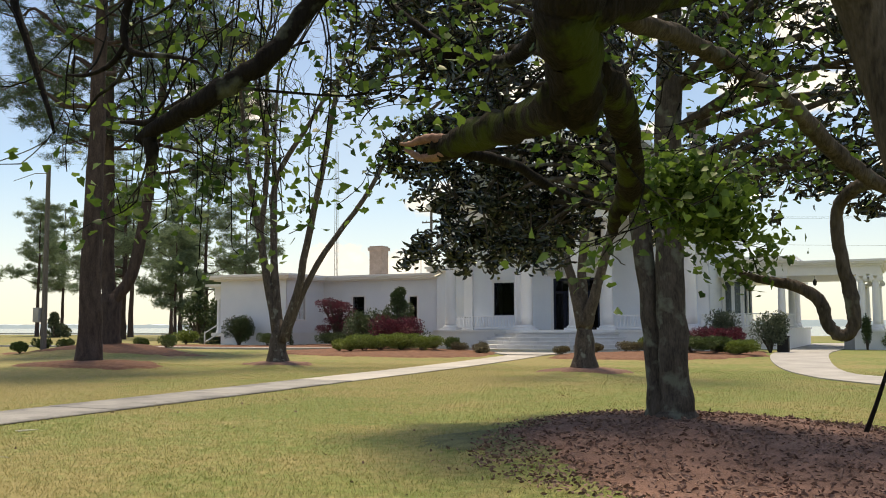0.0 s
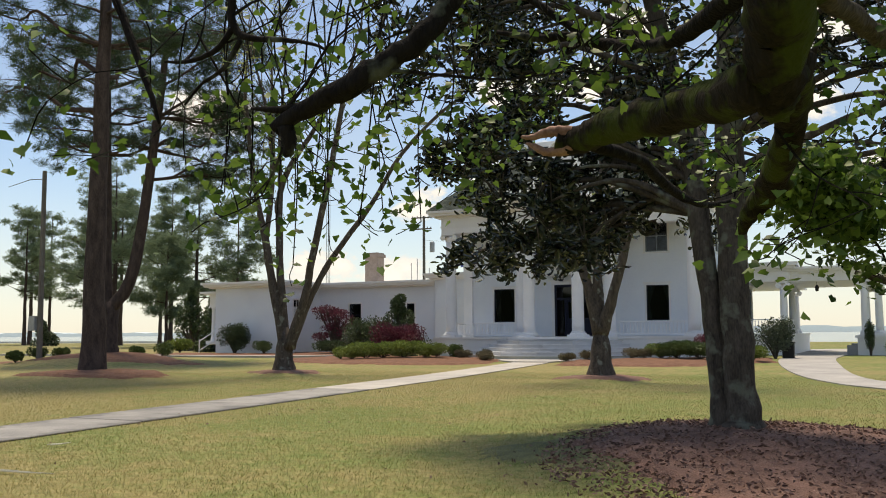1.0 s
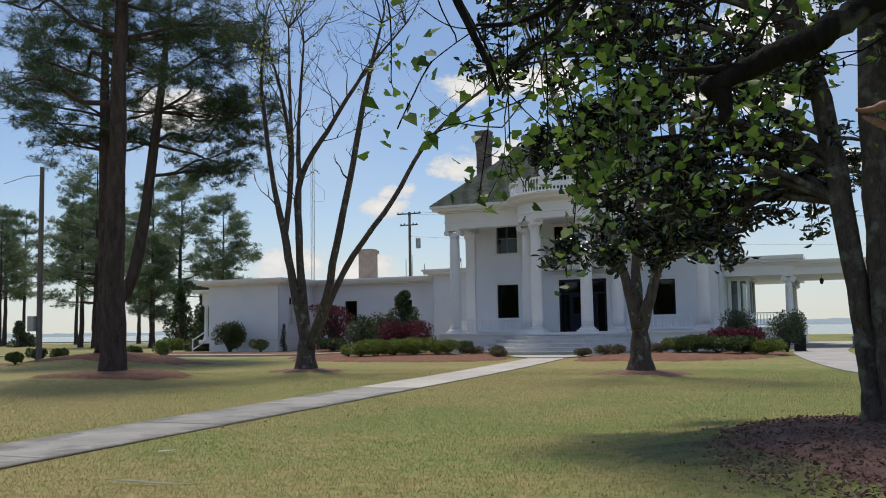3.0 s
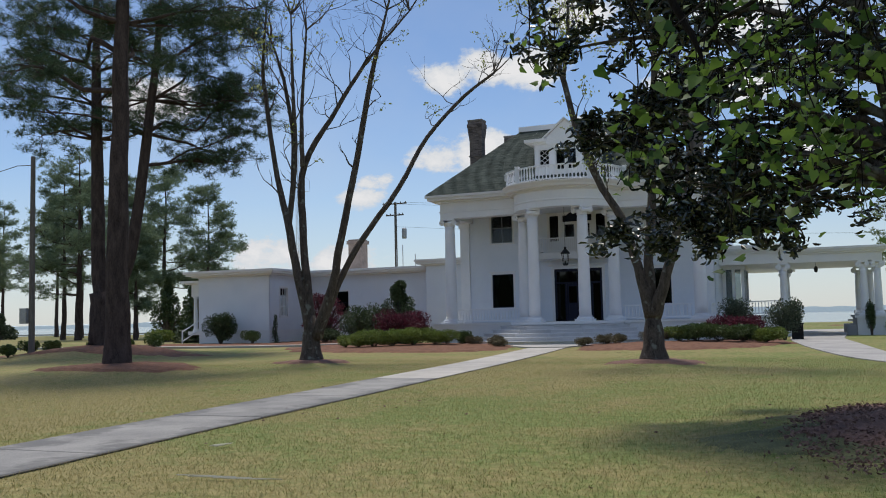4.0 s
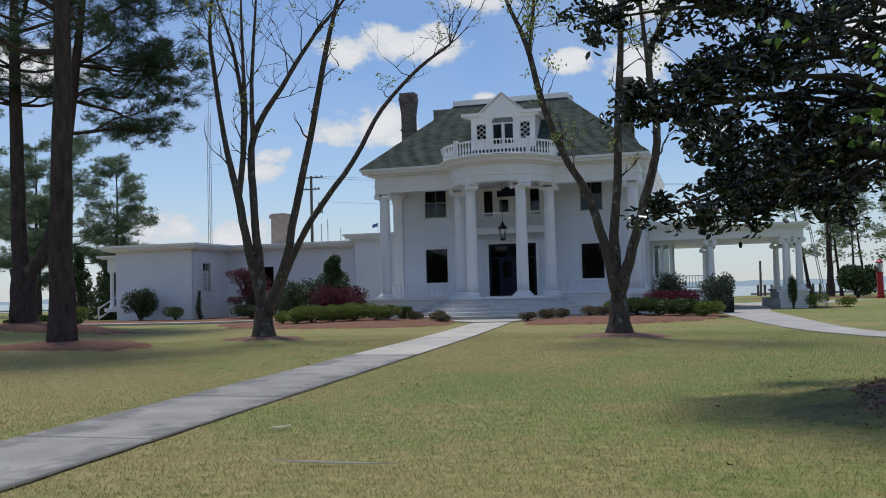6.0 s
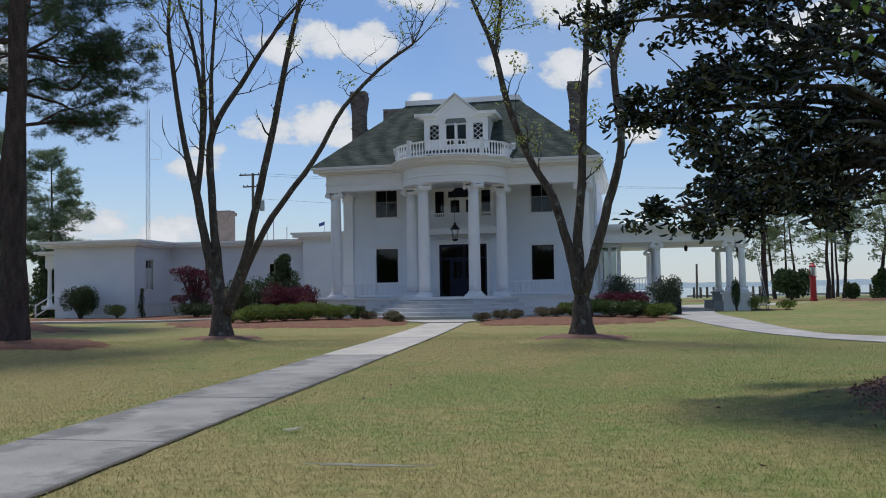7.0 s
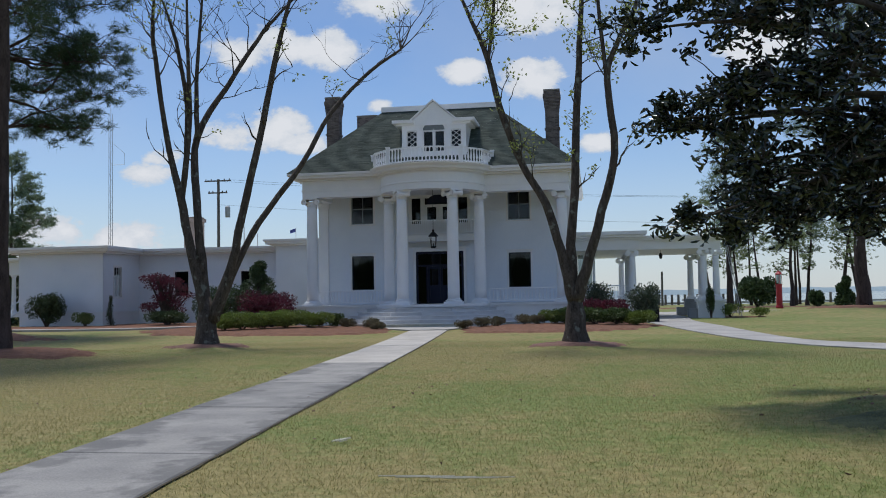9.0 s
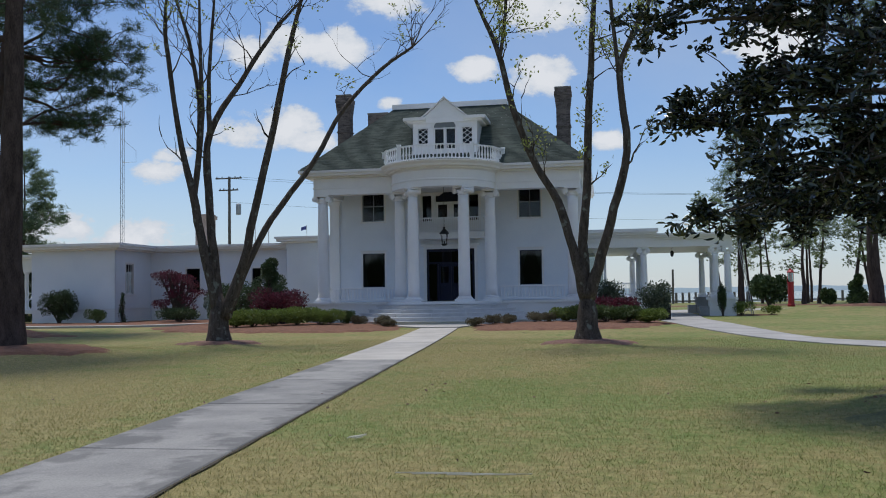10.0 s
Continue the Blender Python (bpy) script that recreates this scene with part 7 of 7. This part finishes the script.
# ---- poles, pump and small things ----
def small_things():
    s = Shape()
    z0 = ground_z(-38, 32.6)
    s.tube([(-38, 32.6, z0 - .2), (-38.02, 32.6, 4), (-38.03, 32.6, 9.3)], [.14, .125, .10], 10)
    lp = thing("utility_post", -38, 32.6, z0, "slim dark wooden post with a grey meter box", "post")
    part("post", s, POLEWOOD, lp)
    s = Shape()
    s.box(-38.5, -38.08, 32.35, 32.6, z0 + 1.35, z0 + 2.05)
    s.box(-38.48, -38.10, 32.33, 32.349, z0 + 1.4, z0 + 2.0)
    part("meter_box", s, GALV, lp, "grey metal meter box")
    s = Shape()
    s.tube([(-38.02, 32.6, 8.9), (-39.0, 32.6, 8.95), (-40.5, 32.6, 8.7)], [.02, .02, .015], 5)
    part("bracket", s, POLEWOOD, lp)
    # power pole behind the wing
    up = thing("power_pole", -48.7, 95, 0, "wooden power pole with crossarms and a transformer", "power pole")
    s = Shape()
    s.tube([(-48.9, 95, -.5), (-48.9, 95, 14.8)], [.20, .15], 8)
    part("pole", s, POLEWOOD, up)
    for z, w in ((14.6, 1.5), (13.3, 1.1)):
        s = Shape()
        s.box(-48.9 - w, -48.9 + w, 94.75, 94.85, z - .07, z + .07)
        for k in (-.9, -.5, .5, .9):
            s.revolve([(.05, z + .07), (.07, z + .13), (.04, z + .22)], -48.9 + w * k, 94.8, 6)
        part("crossarm", s, POLEWOOD, up)
    s = Shape()
    s.revolve([(.26, 10.6), (.28, 10.7), (.28, 11.7), (.2, 11.8)], -47.8, 94.9, 10)
    part("transformer", s, GALV, up, "grey drum transformer")
    for dx, z0c in ((-1.2, 14.7), (1.2, 14.7), (0, 12.0)):
        s = Shape()
        pts = [(-48.9 + dx + 96 * q, 94.8 + 6 * q, z0c - 3.6 * q - 5.5 * q * (1 - q)) for q in [i / 16 for i in range(17)]]
        s.tube(pts, [.014] * 17, 4)
        single("power_cable", s, IRON, "thin dark overhead cable behind the house", "cable", "overhead cables")
    # lattice mast
    m = Shape()
    mx, my = -59.9, 92
    for a in (0, 2.09, 4.19):
        m.tube([(mx + .22 * math.cos(a), my + .22 * math.sin(a), 0), (mx + .22 * math.cos(a), my + .22 * math.sin(a), 22)], [.03, .03], 4)
    for k in range(36):
        a, b = (0, 2.09, 4.19)[k % 3], (0, 2.09, 4.19)[(k + 1) % 3]
        m.tube([(mx + .22 * math.cos(a), my + .22 * math.sin(a), k * .6), (mx + .22 * math.cos(b), my + .22 * math.sin(b), k * .6 + .6)], [.014, .014], 3)
    m.tube([(mx, my, 22), (mx, my, 24.5)], [.025, .015], 4)
    m.tube([(mx, my, 19), (mx + 1.6, my, 17.6), (mx + 1.6, my, 16.4), (mx, my, 16.4)], [.02, .02, .02, .02], 4)
    single("radio_mast", m, GALV, "thin steel lattice radio mast", "mast")
    # leaning flagpole-like mast by the pier
    f = Shape()
    for dx in (-.05, .05):
        f.tube([(-.62 + dx, 53.6, .1), (-1.35 + dx, 53.6, 4.6)], [.022, .022], 5)
    for k in range(18):
        q = k / 18
        f.tube([(-.67 - .73 * q, 53.6, .2 + 4.4 * q), (-.57 - .73 * q, 53.6, .2 + 4.4 * q)], [.014, .014], 4)
    single("ladder", f, GALV, "tall narrow ladder leaning beside the pier", "ladder")
    # old fuel pump
    px, py = 6.3, 79.5
    z0 = ground_z(px, py)
    pump = thing("fuel_pump", px, py, z0, "bright red old-fashioned visible fuel pump", "fuel pump")
    s = Shape()
    s.revolve([(.30, z0), (.31, z0 + .15), (.25, z0 + .25), (.245, z0 + 1.9), (.28, z0 + 1.95), (.28, z0 + 2.02)], px, py, 14)
    part("body", s, REDPAINT, pump, smooth=False)
    s = Shape()
    s.revolve([(.19, z0 + 2.02), (.19, z0 + 2.75)], px, py, 12)
    part("cylinder", s, GLASS, pump, "clear glass cylinder").visible_shadow = False
    s = Shape()
    for a in range(4):
        s.tube([(px + .24 * math.cos(a * 1.57), py + .24 * math.sin(a * 1.57), z0 + 2.02), (px + .24 * math.cos(a * 1.57), py + .24 * math.sin(a * 1.57), z0 + 2.8)], [.022, .022], 5)
    s.revolve([(.28, z0 + 2.76), (.29, z0 + 2.85), (.14, z0 + 2.98), (.08, z0 + 3.1)], px, py, 12)
    part("top", s, REDPAINT, pump)
    # refuse bin by the drive
    s = Shape()
    s.box(-6.05, -5.55, 45.9, 46.4, .11, .80)
    s.box(-6.08, -5.52, 45.87, 46.43, .80, .86)
    single("refuse_bin", s, IRON, "black square bin beside the drive", "bin")
    # pilings and rail along the water
    for i in range(40):
        x = -1.2 + i * .75 if i < 12 else 7.8 + (i - 12) * 2.2
        s = Shape()
        y = 112 + 6 * math.sin(x * .03)
        s.tube([(x, y, -1.5), (x, y, 1.35)], [.16, .14], 7)
        single("piling", s, POLEWOOD, "weathered grey timber piling by the water", "piling", "pilings along the shore")
    s = Shape()
    s.tube([(-1.1, 108.0, -1.0), (-1.05, 108.0, 4.0)], [.15, .11], 8)
    single("mooring_pole", s, POLEWOOD, "tall weathered timber pole standing by the water", "pole")
    s = Shape()
    for x0, x1 in ((-2, 60), (-160, -52)):
        k = int((x1 - x0) / 4)
        for i in range(k):
            xa, xb = x0 + 4 * i, x0 + 4 * i + 4
            ya, yb = 112.3 + 6 * math.sin(xa * .03), 112.3 + 6 * math.sin(xb * .03)
            s.tube([(xa, ya, .32), (xb, yb, .32)], [.16, .16], 4)
    single("bulkhead_cap", s, GALV, "pale cap along the low bulkhead", "bulkhead", kind="structure")
    # flags and vent pipes above the wing
    fl = thing("flag", -29.6, 63.5, 4.75, "small blue flag on a thin pole above the wing", "flag")
    s = Shape()
    s.tube([(-29.6, 63.5, 4.7), (-29.6, 63.5, 6.65)], [.02, .015], 5)
    part("pole", s, GALV, fl)
    s = Shape()
    s.v = [(-29.62 - i * .05, 63.5 + .04 * math.sin(i * 1.4), 6.35 + j * .25 - .014 * i) for j in (0, 1) for i in range(9)]
    s.f = [(i, i + 1, 10 + i, 9 + i) for i in range(8)]
    part("cloth", s, FLAGBLUE, fl)
    for x, z in ((-33.4, 6.6), (-32.9, 6.9), (-31.9, 6.2)):
        s = Shape()
        s.tube([(x, 62, 4.7), (x, 62, z)], [.03, .03], 5)
        single("vent_pipe", s, GALV, "thin grey vent pipe on the wing roof", "pipe", "vent pipes")
    # marker stake and pale marks on the lawn
    s = Shape()
    s.tube([(-1.38, 12.8, .1), (-1.25, 12.75, .45), (-1.1, 12.7, .9)], [.03, .025, .02], 6)
    single("stick", s, BARK_DARK, "bent bare stick pushed into the mulch", "stick")
    rnd = random.Random(5)
    for x, y, w, h in ((-11.12, 9.65, .10, .22), (-9.75, 7.84, .70, .05)):
        s = Shape()
        for k in range(9):
            a, b = x + rnd.uniform(-w, w) * .5, y + rnd.uniform(-h, h) * .5
            s.tube([(a - w * .3, b - h * .2, ground_z(a, b) + .035), (a + w * .3, b + h * .2, ground_z(a, b) + .04)], [.006, .004], 5)
        single("pale_lawn_mark", s, PALEBAR, "cluster of thin pale strokes on the lawn", "grass clump")


small_things()


def lawn_detail():
    """Blades on the nearest lawn, and litter in the beds."""
    rng = np.random.default_rng(90)
    n = 620000
    x, y = 1.5 - 25 * rng.random(n) ** 1.1 + rng.normal(size=n) * .6, 3.6 + 27 * rng.random(n) ** 2.0 + rng.normal(size=n) * .7
    keep = (np.abs(x - walk_x(y)) > .81) & (((x + 2.2) / 2.9) ** 2 + ((y - 11.3) / 3.1) ** 2 > 1)
    x, y = x[keep], y[keep]
    z = np.array([ground_z(a, b) for a, b in zip(x, y)]) - .005
    d = rng.normal(size=(len(x), 3)) * .55
    d[:, 2] = np.abs(d[:, 2]) * .5 + .55
    ob = new("grass", leaf_mesh("grass", BLADE, np.stack([x, y, z], 1), d, .042, .0075, 91, "needle"))
    tagged(ob, "short mixed green and straw-coloured grass blades", "grass", kind="stuff")
    m = 10000
    a, q = rng.uniform(0, 6.283, m), np.sqrt(rng.random(m)) * np.where(rng.random(m) < .07, 1.14, 1.0)
    lx, ly = -2.25 + 3.0 * q * np.cos(a), 11.35 + 3.25 * q * np.sin(a)
    lz = np.array([ground_z(u, v) for u, v in zip(lx, ly)]) + .05
    d = rng.normal(size=(m, 3))
    d[:, 2] *= .35
    ob = new("leaf_litter", leaf_mesh("leaf_litter", DEADLEAF, np.stack([lx, ly, lz + rng.random(m) * .02 - .015], 1), d, .056, .026, 92))
    tagged(ob, "fallen brown magnolia leaves over dark mulch", "leaf litter", kind="stuff")
    k = 150
    lx, ly = rng.uniform(-18, 0, k), rng.uniform(4, 34, k)
    lz = np.array([ground_z(u, v) for u, v in zip(lx, ly)]) + .03
    d = rng.normal(size=(k, 3))
    d[:, 2] *= .3
    ob = new("lawn_litter", leaf_mesh("lawn_litter", DEADLEAF, np.stack([lx, ly, lz - .015], 1), d, .06, .03, 93))
    tagged(ob, "scattered brown leaves on the lawn", "leaf litter", kind="stuff")


lawn_detail()
